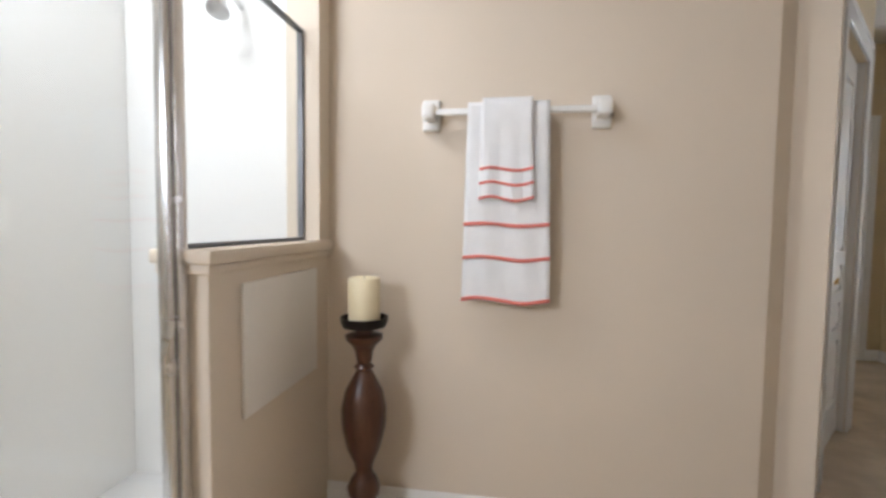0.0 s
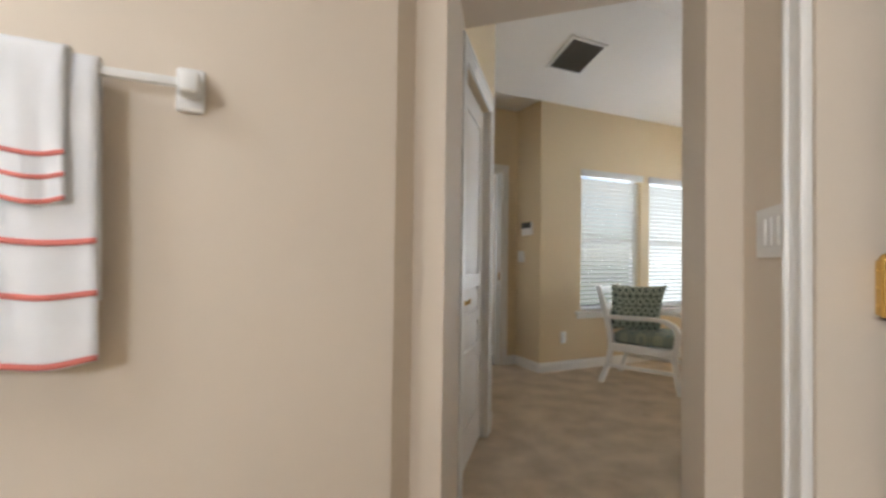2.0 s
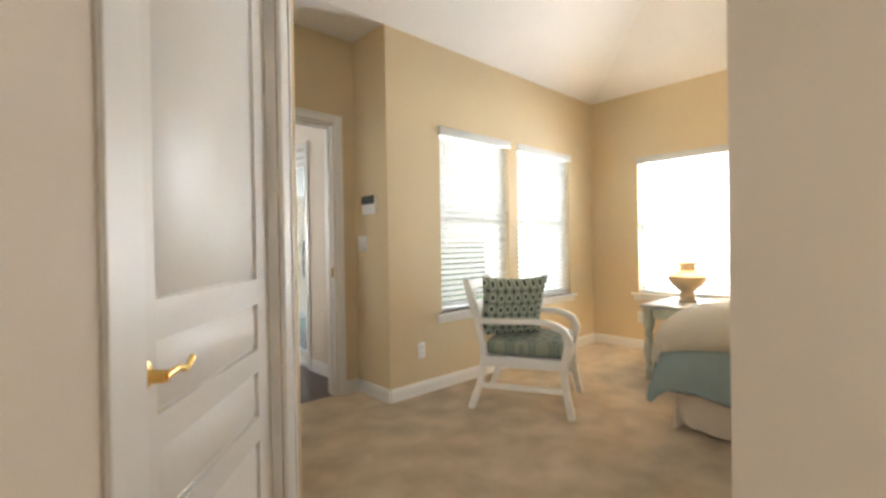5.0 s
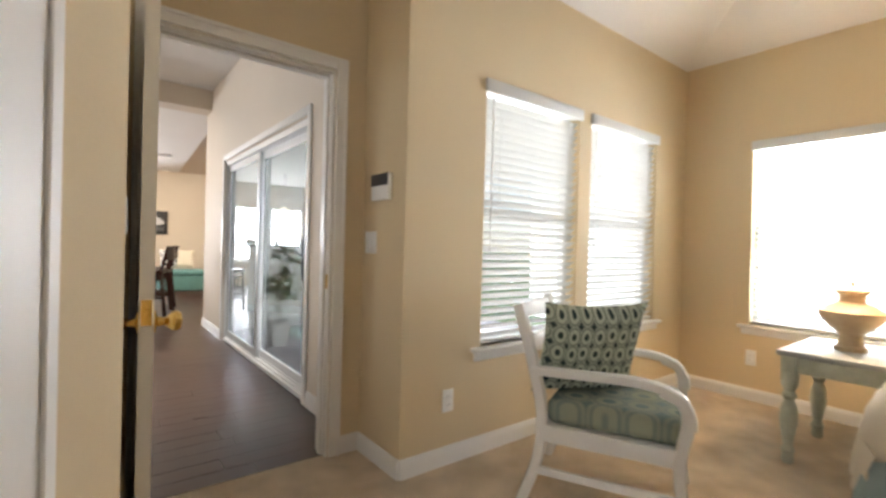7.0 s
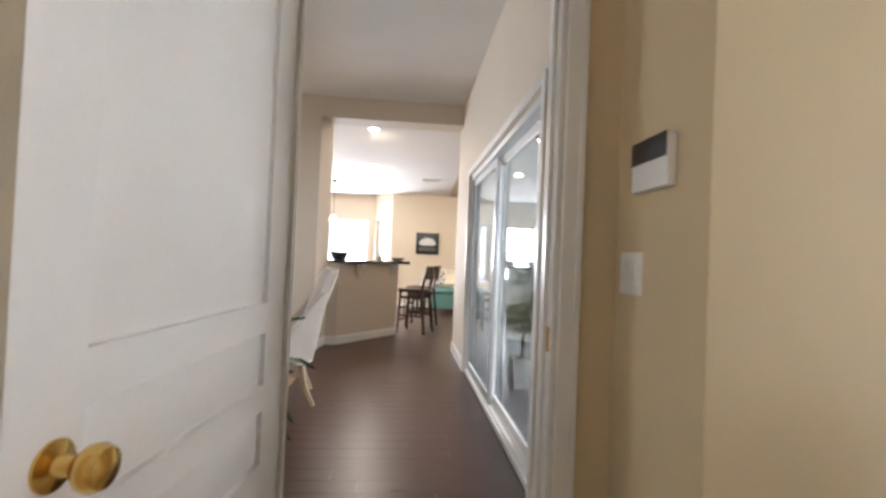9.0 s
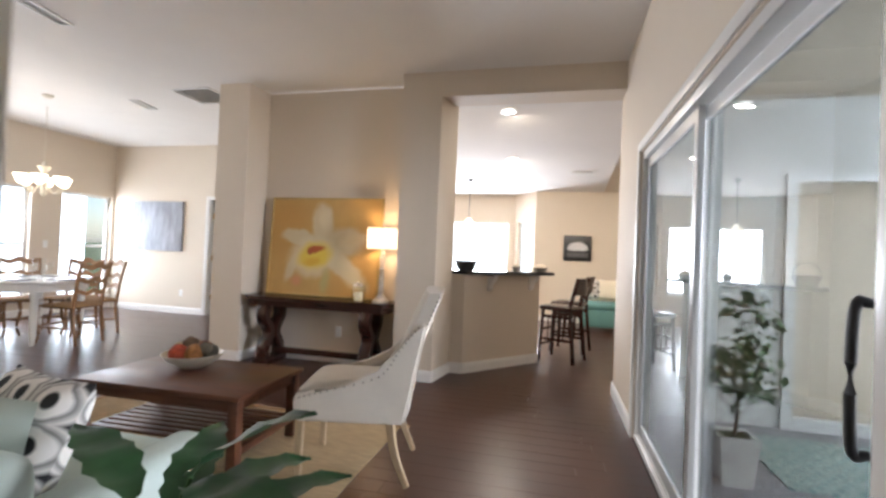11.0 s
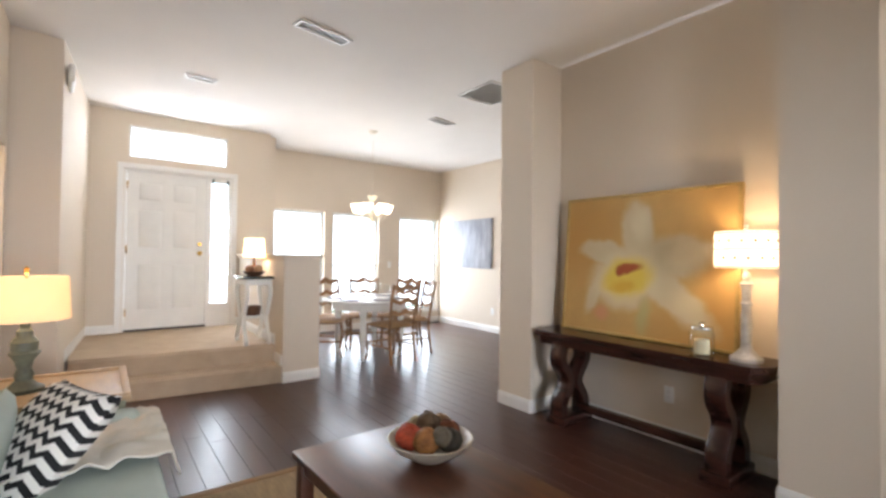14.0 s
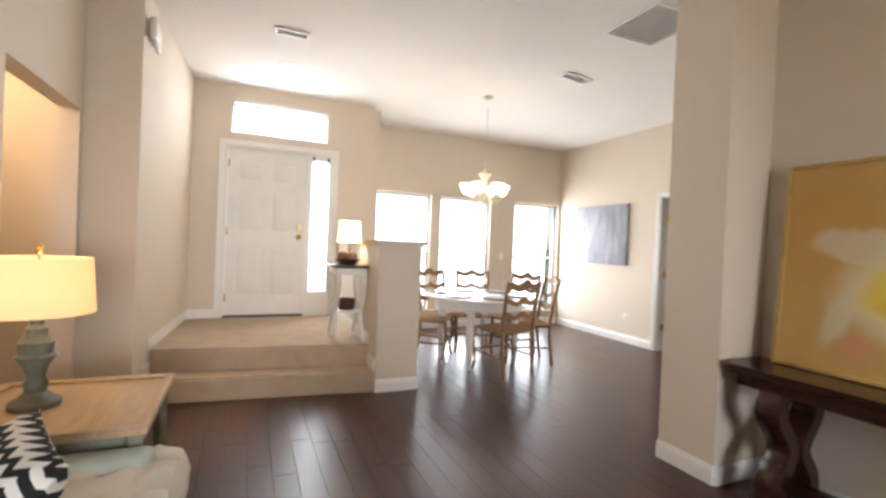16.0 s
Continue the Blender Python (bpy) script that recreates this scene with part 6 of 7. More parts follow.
for s_ in (-1, 1):
    bm = B()
    prof = [(-0.30, 0.34), (0.27, 0.34), (0.28, 0.46), (0.18, 0.50), (0.0, 0.52), (-0.16, 0.60), (-0.26, 0.74), (-0.36, 0.86), (-0.40, 0.86)]
    a = [bm.verts.new((s_ * 0.245, y, z)) for y, z in prof]
    b = [bm.verts.new((s_ * 0.295, y, z)) for y, z in prof]
    bm.faces.new(a), bm.faces.new(b[::-1])
    for i in range(len(prof)):
        j = (i + 1) % len(prof)
        bm.faces.new((a[i], a[j], b[j], b[i]))
    bmesh.ops.bevel(bm, geom=bm.edges[:], offset=0.014, segments=3, affect="EDGES")
    part("wing", bm, CREAM, uc, "low sloping side wing")
    part("front_leg", sweep(B(), [(s_ * 0.24, 0.25, 0.34), (s_ * 0.24, 0.25, 0)], 0.045, 0.045, square=True, taper=(1, 0.65)), OAK, uc)
    part("back_leg", sweep(B(), smooth_line([(s_ * 0.22, -0.22, 0.34), (s_ * 0.225, -0.25, 0.17), (s_ * 0.23, -0.32, 0)], 5), 0.042, 0.042, square=True, taper=(1, 0.7)), OAK, uc)
    bm = B()
    edge = smooth_line([(s_ * 0.297, 0.27, 0.455), (s_ * 0.297, 0.10, 0.505), (s_ * 0.297, -0.16, 0.585), (s_ * 0.297, -0.26, 0.72), (s_ * 0.297, -0.355, 0.845)], 6) + smooth_line([(s_ * 0.268, -0.40, 0.86), (s_ * 0.272, -0.455, 1.0)], 6)
    for p in edge:
        lathe(bm, [(0.0065, 0), (0.005, 0.003), (0.0, 0.0045)], 6, pose(*p, 0, 90 * s_, 0), cap=False)
    tagged(part("nailheads", bm, NAIL, uc, "row of metal nailheads"), kind="stuff")

# sofa
AQUA = mat("pale_aqua_upholstery", (0.46, 0.53, 0.48), 0.9, vary=0.05, scale=5, grain=300, bump=0.5, depth=0.002)
sf = thing("sofa", "pale aqua sofa with loose cushions", "sofa", 0.76, 6.29, 0)
sf.scale = (1, 0.8, 1)
part("base", box(B(), -1.06, -0.42, 0.08, 1.06, 0.46, 0.30, r=0.03, seg=3), AQUA, sf)
part("backrest", box(B(), -1.06, -0.46, 0.10, 1.06, -0.24, 0.66, r=0.07, seg=4), AQUA, sf)
for s_ in (-1, 1):
    part("arm", box(B(), s_ * 1.06 - 0.10, -0.42, 0.10, s_ * 1.06 + 0.10, 0.46, 0.52, r=0.07, seg=4), AQUA, sf)
    part("seat_cushion", box(B(), s_ * 0.48 - 0.47, -0.22, 0.30, s_ * 0.48 + 0.47, 0.50, 0.45, r=0.05, seg=4), AQUA, sf)
    part("back_cushion", cushion(B(), 0.90, 0.34, 0.18, pose(s_ * 0.47, -0.19, 0.585, 78, 0, 0), n=12, pinch=0.03), AQUA, sf)
    for y in (-0.38, 0.42):
        part("foot", lathe(B(), [(0.022, 0), (0.03, 0.08)], 12, pose(s_ * 1.0, y, 0)), MAHO, sf)
ZIG = pattern("black_white_zigzag_cloth", (0.80, 0.78, 0.73), (0.012, 0.012, 0.013), (15.0, 19.0, 1.0), "zig")
zp = thing("zigzag_pillow", "black and white zigzag pillow on the sofa", "pillow")
zp.matrix_world = pose(0.10, 6.30, 0.56, 47, 0, 24)
part("cover", cushion(B(), 0.50, 0.48, 0.17, n=14, pinch=0.06, wrinkle=0.012), ZIG, zp)
zp2 = thing("zigzag_pillow", "black and white pillow at the sofa end", "pillow")
zp2.matrix_world = pose(1.50, 6.24, 0.58, 66, 0, -10)
part("cover", cushion(B(), 0.46, 0.44, 0.16, n=14, pinch=0.06, wrinkle=0.012), pattern("black_motif_cloth", (0.78, 0.75, 0.70), (0.015, 0.015, 0.016), (7, 7, 7)), zp2)
THROW = mat("cream_knit_throw", (0.70, 0.66, 0.57), 0.95, vary=0.05, scale=8, grain=260, bump=0.8, depth=0.004)
tw = thing("throw_blanket", "crumpled cream throw blanket over the sofa seat", "blanket", -0.02, 6.47, 0.45)
bm = B()
gr = []
for i in range(31):
    row = []
    for j in range(25):
        x, y = (i / 30 - 0.5) * 0.66, (j / 24 - 0.45) * 0.66
        x2, y2 = x + 0.04 * noise.noise((y * 6, 1.7, 0)), y + 0.05 * noise.noise((x * 5, 7.1, 0))
        z = 0.03 + 0.055 * abs(noise.noise((x * 7, y * 7, 2.0))) + 0.03 * abs(noise.noise((x * 16, y * 13, 5.0)))
        over = max(0, y2 - 0.26)
        row.append(bm.verts.new((x2, y2 - over * 0.7, z - over * 1.1)))
    gr.append(row)
for a, b in zip(gr, gr[1:]):
    for j in range(24):
        bm.faces.new((a[j], a[j + 1], b[j + 1], b[j]))
ob = part("cloth", bm, THROW, tw)
so = ob.modifiers.new("thick", "SOLIDIFY")
so.thickness = 0.008
# end table with green lamp
PINE = mat("honey_pine", (0.48, 0.33, 0.18), 0.4, vary=0.12, scale=5, grain=40, bump=0.06, stretch=(1, 6, 1))
GRN = mat("grey_green_lamp_wood", (0.26, 0.27, 0.19), 0.5, vary=0.2, scale=14, grain=60, bump=0.15)
et = thing("end_table", "pine topped end table with pale green base by sofa", "end table", -0.70, 6.30, 0)
part("top", box(B(), -0.35, -0.36, 0.555, 0.35, 0.31, 0.58, r=0.005), PINE, et)
for a in ((-0.35, -0.36, 0.35, -0.325), (-0.35, 0.275, 0.35, 0.31)):
    part("rim", box(B(), a[0], a[1], 0.581, a[2], a[3], 0.593, r=0.003), PINE, et)
for a in ((-0.35, -0.325, -0.315, 0.275), (0.315, -0.325, 0.35, 0.275)):
    part("rim", box(B(), a[0], a[1], 0.581, a[2], a[3], 0.593, r=0.003), PINE, et)
part("drawer_box", box(B(), -0.30, -0.30, 0.43, 0.30, 0.26, 0.555, r=0.004), GRN, et, "grey green apron")
for x in (-1, 1):
    for y in (-0.295, 0.255):
        part("leg", sweep(B(), [(x * 0.29, y, 0.555), (x * 0.30, y * 1.03, 0)], 0.055, 0.055, square=True, taper=(1, 0.6)), GRN, et)
SH3 = shade_mat("lit_amber_shade", (0.93, 0.76, 0.53), 0.10)
turned_lamp("lit grey green turned lamp with cream drum shade", -0.72, 6.16, 0.582,
            [(0.085, 0), (0.085, 0.02), (0.06, 0.035), (0.035, 0.06), (0.042, 0.09), (0.03, 0.12), (0.04, 0.16), (0.07, 0.205), (0.055, 0.215), (0.058, 0.26), (0.035, 0.29), (0.036, 0.315), (0.02, 0.33), (0.025, 0.36), (0.012, 0.38)], SH3, 0.19, 0.175, 0.375, 0.60, mat("dark_sage_lamp_wood", (0.13, 0.14, 0.10), 0.5, vary=0.25, scale=14, grain=60, bump=0.15), 2.2)
# big leafed plant beside the sofa
PLL = mat("dark_green_broad_leaf", (0.022, 0.07, 0.025), 0.35, vary=0.2, scale=10, grain=50, bump=0.1)
pp = thing("potted_plant", "broad dark green leaves in woven planter by sofa", "potted plant", 2.22, 6.05, 0)
part("planter", lathe(B(), [(0.0, 0.0), (0.13, 0.0), (0.16, 0.2), (0.17, 0.34), (0.155, 0.34), (0.14, 0.30), (0.0, 0.30)], 24, cap=False), mat("teal_check_planter", (0.20, 0.32, 0.32), 0.7, vary=0.25, scale=18), pp, "teal patterned planter")


def broad_leaf(m, length, width):
    bm = B()
    rows = []
    for i in range(13):
        t_ = i / 12
        wd = width * math.sin(math.pi * min(1, t_ * 0.97 + 0.03)) ** 0.7 * (1 - 0.25 * t_)
        sag = -0.32 * length * t_ * t_
        rows.append([bm.verts.new((u * wd / 2 * (1 - 0.18 * (i % 2) * (abs(u) == 1)), length * t_, sag + 0.05 * width * abs(u) + 0.006 * math.sin(t_ * 18 + u))) for u in (-1, -0.5, 0, 0.5, 1)])
    for a, b in zip(rows, rows[1:]):
        for j in range(4):
            bm.faces.new((a[j], a[j + 1], b[j + 1], b[j]))
    bmesh.ops.transform(bm, matrix=m, verts=bm.verts)
    return bm


for i, (a, el, ln, h_) in enumerate(((20, 35, 0.36, 0.52), (70, 30, 0.40, 0.58), (130, 40, 0.34, 0.50), (190, 25, 0.36, 0.55), (250, 40, 0.34, 0.52), (310, 30, 0.38, 0.50), (-85, 48, 0.34, 0.68), (-96, 16, 0.36, 0.66), (-104, -2, 0.32, 0.54), (-88, -12, 0.30, 0.46), (-40, 26, 0.28, 0.58), (100, 12, 0.40, 0.42))):
    b0 = (0.10 * -math.sin(radians(a)), 0.10 * math.cos(radians(a)), h_)
    part("stalk", sweep(B(), smooth_line([(0, 0, 0.3), (b0[0] * 0.4, b0[1] * 0.4, h_ * 0.75), b0], 4), 0.012, seg=6), LEAF, pp)
    part("leaf", broad_leaf(pose(*b0, 0, 0, a) @ pose(0, 0, 0, el, 0, 0), ln, 0.17), PLL, pp, "broad glossy leaf")

# ---- foyer table, bowl and lamp ----
ft = thing("foyer_table", "small white table with curved legs on foyer step", "console table", -2.70, 7.805, 0.36)
ft.scale = (0.76, 0.9, 0.94)
part("tabletop", box(B(), -0.30, -0.17, 0.735, 0.30, 0.17, 0.765, r=0.006), mat("dark_green_marble", (0.06, 0.07, 0.06), 0.2, vary=0.3, scale=12), ft, "dark stone top")
part("apron", box(B(), -0.28, -0.15, 0.67, 0.28, 0.15, 0.735, r=0.01), WHITEW, ft)
for x in (-1, 1):
    for y in (-0.13, 0.13):
        part("leg", sweep(B(), smooth_line([(x * 0.25, y, 0.68), (x * 0.29, y, 0.58), (x * 0.20, y, 0.42), (x * 0.11, y, 0.30), (x * 0.16, y, 0.16), (x * 0.27, y, 0.05), (x * 0.24, y, 0.0)], 6), 0.035, 0.04, square=True, up=Vector((0, 1, 0))), WHITEW, ft)
part("shelf", box(B(), -0.20, -0.12, 0.29, 0.20, 0.12, 0.31, r=0.005), WHITEW, ft)
fb = thing("basket", "small dark woven basket on the foyer table shelf", "basket", -2.70, 7.805, 0.6515)
part("weave", lathe(B(), [(0.0, 0.0), (0.07, 0.0), (0.085, 0.10), (0.078, 0.10), (0.0, 0.02)], 18, cap=False), WOODBR, fb)
ob_ = thing("bowl_of_fruit", "shallow bowl with autumn decorations on foyer table", "bowl", -2.60, 7.78, 1.0793)
part("bowl", lathe(B(), [(0.0, 0.0), (0.06, 0.0), (0.12, 0.05), (0.115, 0.052), (0.0, 0.012)], 24, cap=False), WOODBR, ob_)
for i, (x, y) in enumerate(((-0.05, 0.0), (0.045, 0.03), (0.02, -0.05))):
    bm = B()
    bmesh.ops.create_icosphere(bm, subdivisions=2, radius=0.048)
    bmesh.ops.translate(bm, vec=(x, y, 0.075), verts=bm.verts)
    part("gourd", bm, mat("rust_gourd_%d" % i, ((0.42, 0.12, 0.05), (0.5, 0.30, 0.16), (0.35, 0.16, 0.08))[i], 0.5, vary=0.2, scale=20), ob_)
SH4 = shade_mat("lit_pale_shade", (1.0, 0.88, 0.62), 0.9)
turned_lamp("lit small lamp with pale shade on foyer table", -2.80, 7.83, 1.0793, [(0.05, 0), (0.05, 0.015), (0.02, 0.03), (0.035, 0.08), (0.015, 0.13), (0.01, 0.21)], SH4, 0.115, 0.10, 0.20, 0.41, WOODBR, 5, False)

# ---- dining ----
dt = thing("dining_table", "round white dining table with turned legs", "dining table", -2.95, 9.35, 0)
part("tabletop", lathe(B(), [(0.0, 0.715), (0.56, 0.715), (0.61, 0.725), (0.62, 0.74), (0.61, 0.75), (0.0, 0.75)], 48, cap=False), WHITEW, dt)
part("apron", lathe(B(), [(0.47, 0.62), (0.49, 0.62), (0.49, 0.715), (0.47, 0.715)], 40, cap=False), WHITEW, dt)
for a in (-38, 52, 142, 232):
    part("leg", lathe(B(), [(0.02, 0), (0.026, 0.03), (0.022, 0.06), (0.032, 0.10), (0.042, 0.45), (0.032, 0.52), (0.045, 0.55), (0.045, 0.715)], 16, pose(0.42 * math.cos(radians(a)), 0.42 * math.sin(radians(a)), 0)), WHITEW, dt)
HONEY = mat("honey_chair_wood", (0.30, 0.155, 0.065), 0.4, vary=0.15, scale=8, grain=50, bump=0.08, stretch=(3, 3, 0.7))
RUSH = mat("woven_rush_seat", (0.40, 0.23, 0.10), 0.85, vary=0.18, scale=12, grain=140, bump=0.9, depth=0.004, stretch=(1, 6, 1))
dc = thing("dining_chair", "honey wood ladderback dining chair with rush seat", "chair", 0, 0, 0, 0, "chairs round the dining table")
for s_ in (-1, 1):
    part("front_leg", sweep(B(), smooth_line([(s_ * 0.22, 0.22, 0.46), (s_ * 0.225, 0.24, 0.30), (s_ * 0.21, 0.215, 0.12), (s_ * 0.225, 0.24, 0.0)], 5), 0.042, 0.042, seg=10, taper=(1, 0.7)), HONEY, dc)
    part("back_post", sweep(B(), smooth_line([(s_ * 0.19, -0.24, 0), (s_ * 0.19, -0.20, 0.30), (s_ * 0.19, -0.20, 0.46), (s_ * 0.20, -0.24, 0.75), (s_ * 0.205, -0.29, 0.97)], 5), 0.036, 0.036, seg=10), HONEY, dc)
    part("side_stretcher", lathe(B(), [(0.010, 0), (0.012, 0.2), (0.010, 0.42)], 8, pose(s_ * 0.205, 0.22, 0.20, 90, 0, 0)), HONEY, dc)
part("front_stretcher", lathe(B(), [(0.010, 0), (0.014, 0.21), (0.010, 0.42)], 8, pose(-0.21, 0.22, 0.22, 0, 90, 0)), HONEY, dc)
part("seat", cushion(B(), 0.47, 0.46, 0.06, pose(0, 0.01, 0.45), n=10, pinch=-0.02, crown=0.35), RUSH, dc, "woven rush seat")
for k, (z, y) in enumerate(((0.62, -0.222), (0.76, -0.245), (0.92, -0.278))):
    bm = B()
    n_ = 18
    a, b = [], []
    for i in range(n_ + 1):
        u = i / n_ * 2 - 1
        top = z + 0.03 + 0.022 * math.cos(u * math.pi * 2) * (1 - 0.3 * u * u) + (0.02 if k == 2 else 0) * math.cos(u * 1.57)
        bot = z - 0.022 + 0.014 * math.cos(u * math.pi * 2)
        yy = y - 0.03 * (1 - u * u)
        a.append((u * 0.195, yy, bot)), b.append((u * 0.195, yy, top))
    va, vb = [bm.verts.new(q) for q in a], [bm.verts.new(q) for q in b]
    vc, vd = [bm.verts.new((q[0], q[1] - 0.016, q[2])) for q in a], [bm.verts.new((q[0], q[1] - 0.016, q[2])) for q in b]
    for i in range(n_):
        for p, q in ((va, vb), (vb, vd), (vd, vc), (vc, va)):
            bm.faces.new((p[i], p[i + 1], q[i + 1], q[i]))
    part("ladder_slat", bm, HONEY, dc, "scalloped back slat")
first = True
for a, r in ((8, 0.48), (75, 0.58), (112, 0.64), (158, 0.60), (196, 0.62), (236, 0.56)):
    ca, sa = math.cos(radians(a)), math.sin(radians(a))
    m_ = pose(-2.95 + r * ca, 9.35 + r * sa, 0, 0, 0, a + 90)
    if first:
        dc.matrix_world = m_
        first = False
    else:
        copy_thing(dc, m_)
PLATEW = mat("white_china", (0.80, 0.80, 0.78), 0.15, vary=0.02)
ps = thing("place_setting", "white plate on dark charger on dining table", "plate", -2.95 + 0.40, 9.35, 0.75, 0, "place settings")
part("charger", lathe(B(), [(0.0, 0.0), (0.15, 0.0), (0.16, 0.008), (0.15, 0.010), (0.0, 0.006)], 28, cap=False), mat("charcoal_charger", (0.04, 0.04, 0.045), 0.4, vary=0.1), ps, "dark charger")
part("plate", lathe(B(), [(0.0, 0.0085), (0.09, 0.0105), (0.13, 0.018), (0.128, 0.021), (0.0, 0.013)], 28, cap=False), PLATEW, ps)
for a in (60, 120, 180, 240, 300):
    copy_thing(ps, pose(-2.95 + 0.40 * math.cos(radians(a)), 9.35 + 0.40 * math.sin(radians(a)), 0.75))
gl_ = thing("wine_glass", "clear stemmed glass on dining table", "glass", -2.66, 9.45, 0.75, 0, "glasses on the table")
part("glass", lathe(B(), [(0.0, 0.0), (0.034, 0.001), (0.005, 0.008), (0.004, 0.08), (0.03, 0.11), (0.036, 0.15), (0.031, 0.19)], 18, cap=False), GLASS, gl_)
for x, y in ((-2.62, 9.16), (-3.02, 9.52), (-3.06, 9.14)):
    copy_thing(gl_, pose(x, y, 0.75))
cp = thing("centrepiece", "clear glass vase as centrepiece on dining table", "vase", -2.95, 9.35, 0.75)
part("vase", lathe(B(), [(0.0, 0.0), (0.06, 0.0), (0.075, 0.10), (0.06, 0.20), (0.07, 0.24)], 22, cap=False), GLASS, cp)
# chandelier
FROST = shade_mat("frosted_glass_shade", (1.0, 0.93, 0.80), 1.3)
CREAMM = mat("cream_painted_metal", (0.72, 0.66, 0.54), 0.45, vary=0.08, scale=14)
cz0 = 1.76
cd = thing("chandelier", "lit cream chandelier with frosted bell shades", "chandelier", -3.05, 9.42, 0)
part("canopy", lathe(B(), [(0.0, CZ - 0.035), (0.03, CZ - 0.035), (0.06, CZ - 0.012), (0.062, CZ - 0.001), (0.0, CZ - 0.001)], 20, cap=False), CREAMM, cd)
bm = B()
for i in range(26):
    z = cz0 + 0.42 + i * 0.0275
    sweep(bm, [Matrix.Rotation(1.57 * (i % 2), 3, "Z") @ Vector((0.010 * math.cos(q), 0, 0.019 * math.sin(q))) + Vector((0, 0, z)) for q in np.linspace(0, 6.28, 9)], 0.004, seg=4)
part("chain", bm, CREAMM, cd)
part("body", lathe(B(), [(0.0, cz0), (0.02, cz0 + 0.01), (0.035, cz0 + 0.05), (0.02, cz0 + 0.10), (0.05, cz0 + 0.16), (0.03, cz0 + 0.22), (0.016, cz0 + 0.28), (0.055, cz0 + 0.34), (0.075, cz0 + 0.37), (0.03, cz0 + 0.38), (0.012, cz0 + 0.43)], 20), CREAMM, cd)
for i in range(6):
    a = radians(60 * i + 15)
    c_, s_ = math.cos(a), math.sin(a)
    ar = part("arm", sweep(B(), smooth_line([(0.03 * c_, 0.03 * s_, cz0 + 0.16), (0.11 * c_, 0.11 * s_, cz0 + 0.05), (0.17 * c_, 0.17 * s_, cz0 + 0.06), (0.215 * c_, 0.215 * s_, cz0 + 0.13)], 6), 0.016, seg=8), CREAMM, cd)
    part("bell_shade", lathe(B(), [(0.022, cz0 + 0.13), (0.05, cz0 + 0.16), (0.06, cz0 + 0.20), (0.082, cz0 + 0.245), (0.079, cz0 + 0.246), (0.056, cz0 + 0.20), (0.046, cz0 + 0.163), (0.02, cz0 + 0.135)], 20, pose(0.215 * c_, 0.215 * s_, 0), cap=False), FROST, ar, "frosted glass bell shade")
dp = thing("wall_canvas", "grey blue abstract canvas on dining room wall", "painting", -3.91, DR - 0.001, 1.105)
part("canvas", box(B(), -0.55, -0.04, 0, 0.55, 0, 0.895, r=0.004), mat("grey_blue_abstract", (0.42, 0.44, 0.48), 0.7, vary=0.25, scale=3, grain=14, bump=0.2, stretch=(3, 1, 0.7), tint=(0.20, 0.21, 0.24)), dp)

# ---- kitchen beyond ----
GRAN = mat("black_granite", (0.012, 0.012, 0.013), 0.12, vary=0.5, scale=60, grain=200, bump=0.0)
bt = thing("breakfast_bar", "black granite breakfast bar top on knee wall", "bar top", 0, 0, 1.04)
bm = prism(B(), [(2.045, 9.86), (2.10, 9.845), (2.32, 9.80), (3.16, 10.62), (2.95, 10.92), (1.85, 9.93)], 0.001, 0.04)
bmesh.ops.bevel(bm, geom=bm.edges[:], offset=0.006, segments=2, affect="EDGES")
part("slab", bm, GRAN, bt)
d_ = Vector((0.745, 0.86, 0)).normalized()
for k in (0.34, 0.98):
    p = Vector((2.24, 9.84, 0)) + d_ * k
    cb = thing("corbel", "white wooden corbel under the bar top", "corbel", 0, 0, 0, 0, "corbels under the bar")
    cb.matrix_world = pose(p.x, p.y, 0.86, 0, 0, math.degrees(math.atan2(0.86, 0.745)))
    bm = B()
    prof = [(0, 0.0), (-0.03, 0.02), (-0.04, 0.08), (-0.10, 0.13), (-0.12, 0.179), (0, 0.179)]
    a, b = [bm.verts.new((-0.03, y, z)) for y, z in prof], [bm.verts.new((0.03, y, z)) for y, z in prof]
    bm.faces.new(a), bm.faces.new(b[::-1])
    for i in range(len(prof)):
        j = (i + 1) % len(prof)
        bm.faces.new((a[i], a[j], b[j], b[i]))
    part("bracket", bm, TRIM, cb, soft=False)
st = thing("bar_stool", "dark wood bar stool with curved back", "bar stool", 0, 0, 0, 0, "stools at the bar")
for s_ in (-1, 1):
    part("front_leg", sweep(B(), [(s_ * 0.17, 0.17, 0.62), (s_ * 0.19, 0.20, 0)], 0.04, 0.04, square=True, taper=(1, 0.8)), MAHO, st)
    part("back_leg", sweep(B(), smooth_line([(s_ * 0.19, -0.24, 0), (s_ * 0.17, -0.18, 0.62), (s_ * 0.175, -0.21, 0.80), (s_ * 0.18, -0.27, 1.02)], 5), 0.038, 0.038, square=True), MAHO, st)
    part("side_rung", box(B(), s_ * 0.18 - 0.01, -0.20, 0.25, s_ * 0.18 + 0.01, 0.18, 0.28), MAHO, st)
for s_ in (-1, 1):
    part("side_rail", box(B(), s_ * 0.175 - 0.012, -0.17, 0.52, s_ * 0.175 + 0.012, 0.165, 0.56, r=0.003), MAHO, st)
    for y in (-0.10, -0.035, 0.03, 0.095):
        part("spindle", lathe(B(), [(0.009, 0.28), (0.009, 0.52)], 8, pose(s_ * 0.178, y, 0)), MAHO, st)
for z in (0.18, 0.36):
    part("rung", box(B(), -0.18, 0.175, z, 0.18, 0.195, z + 0.028), MAHO, st)
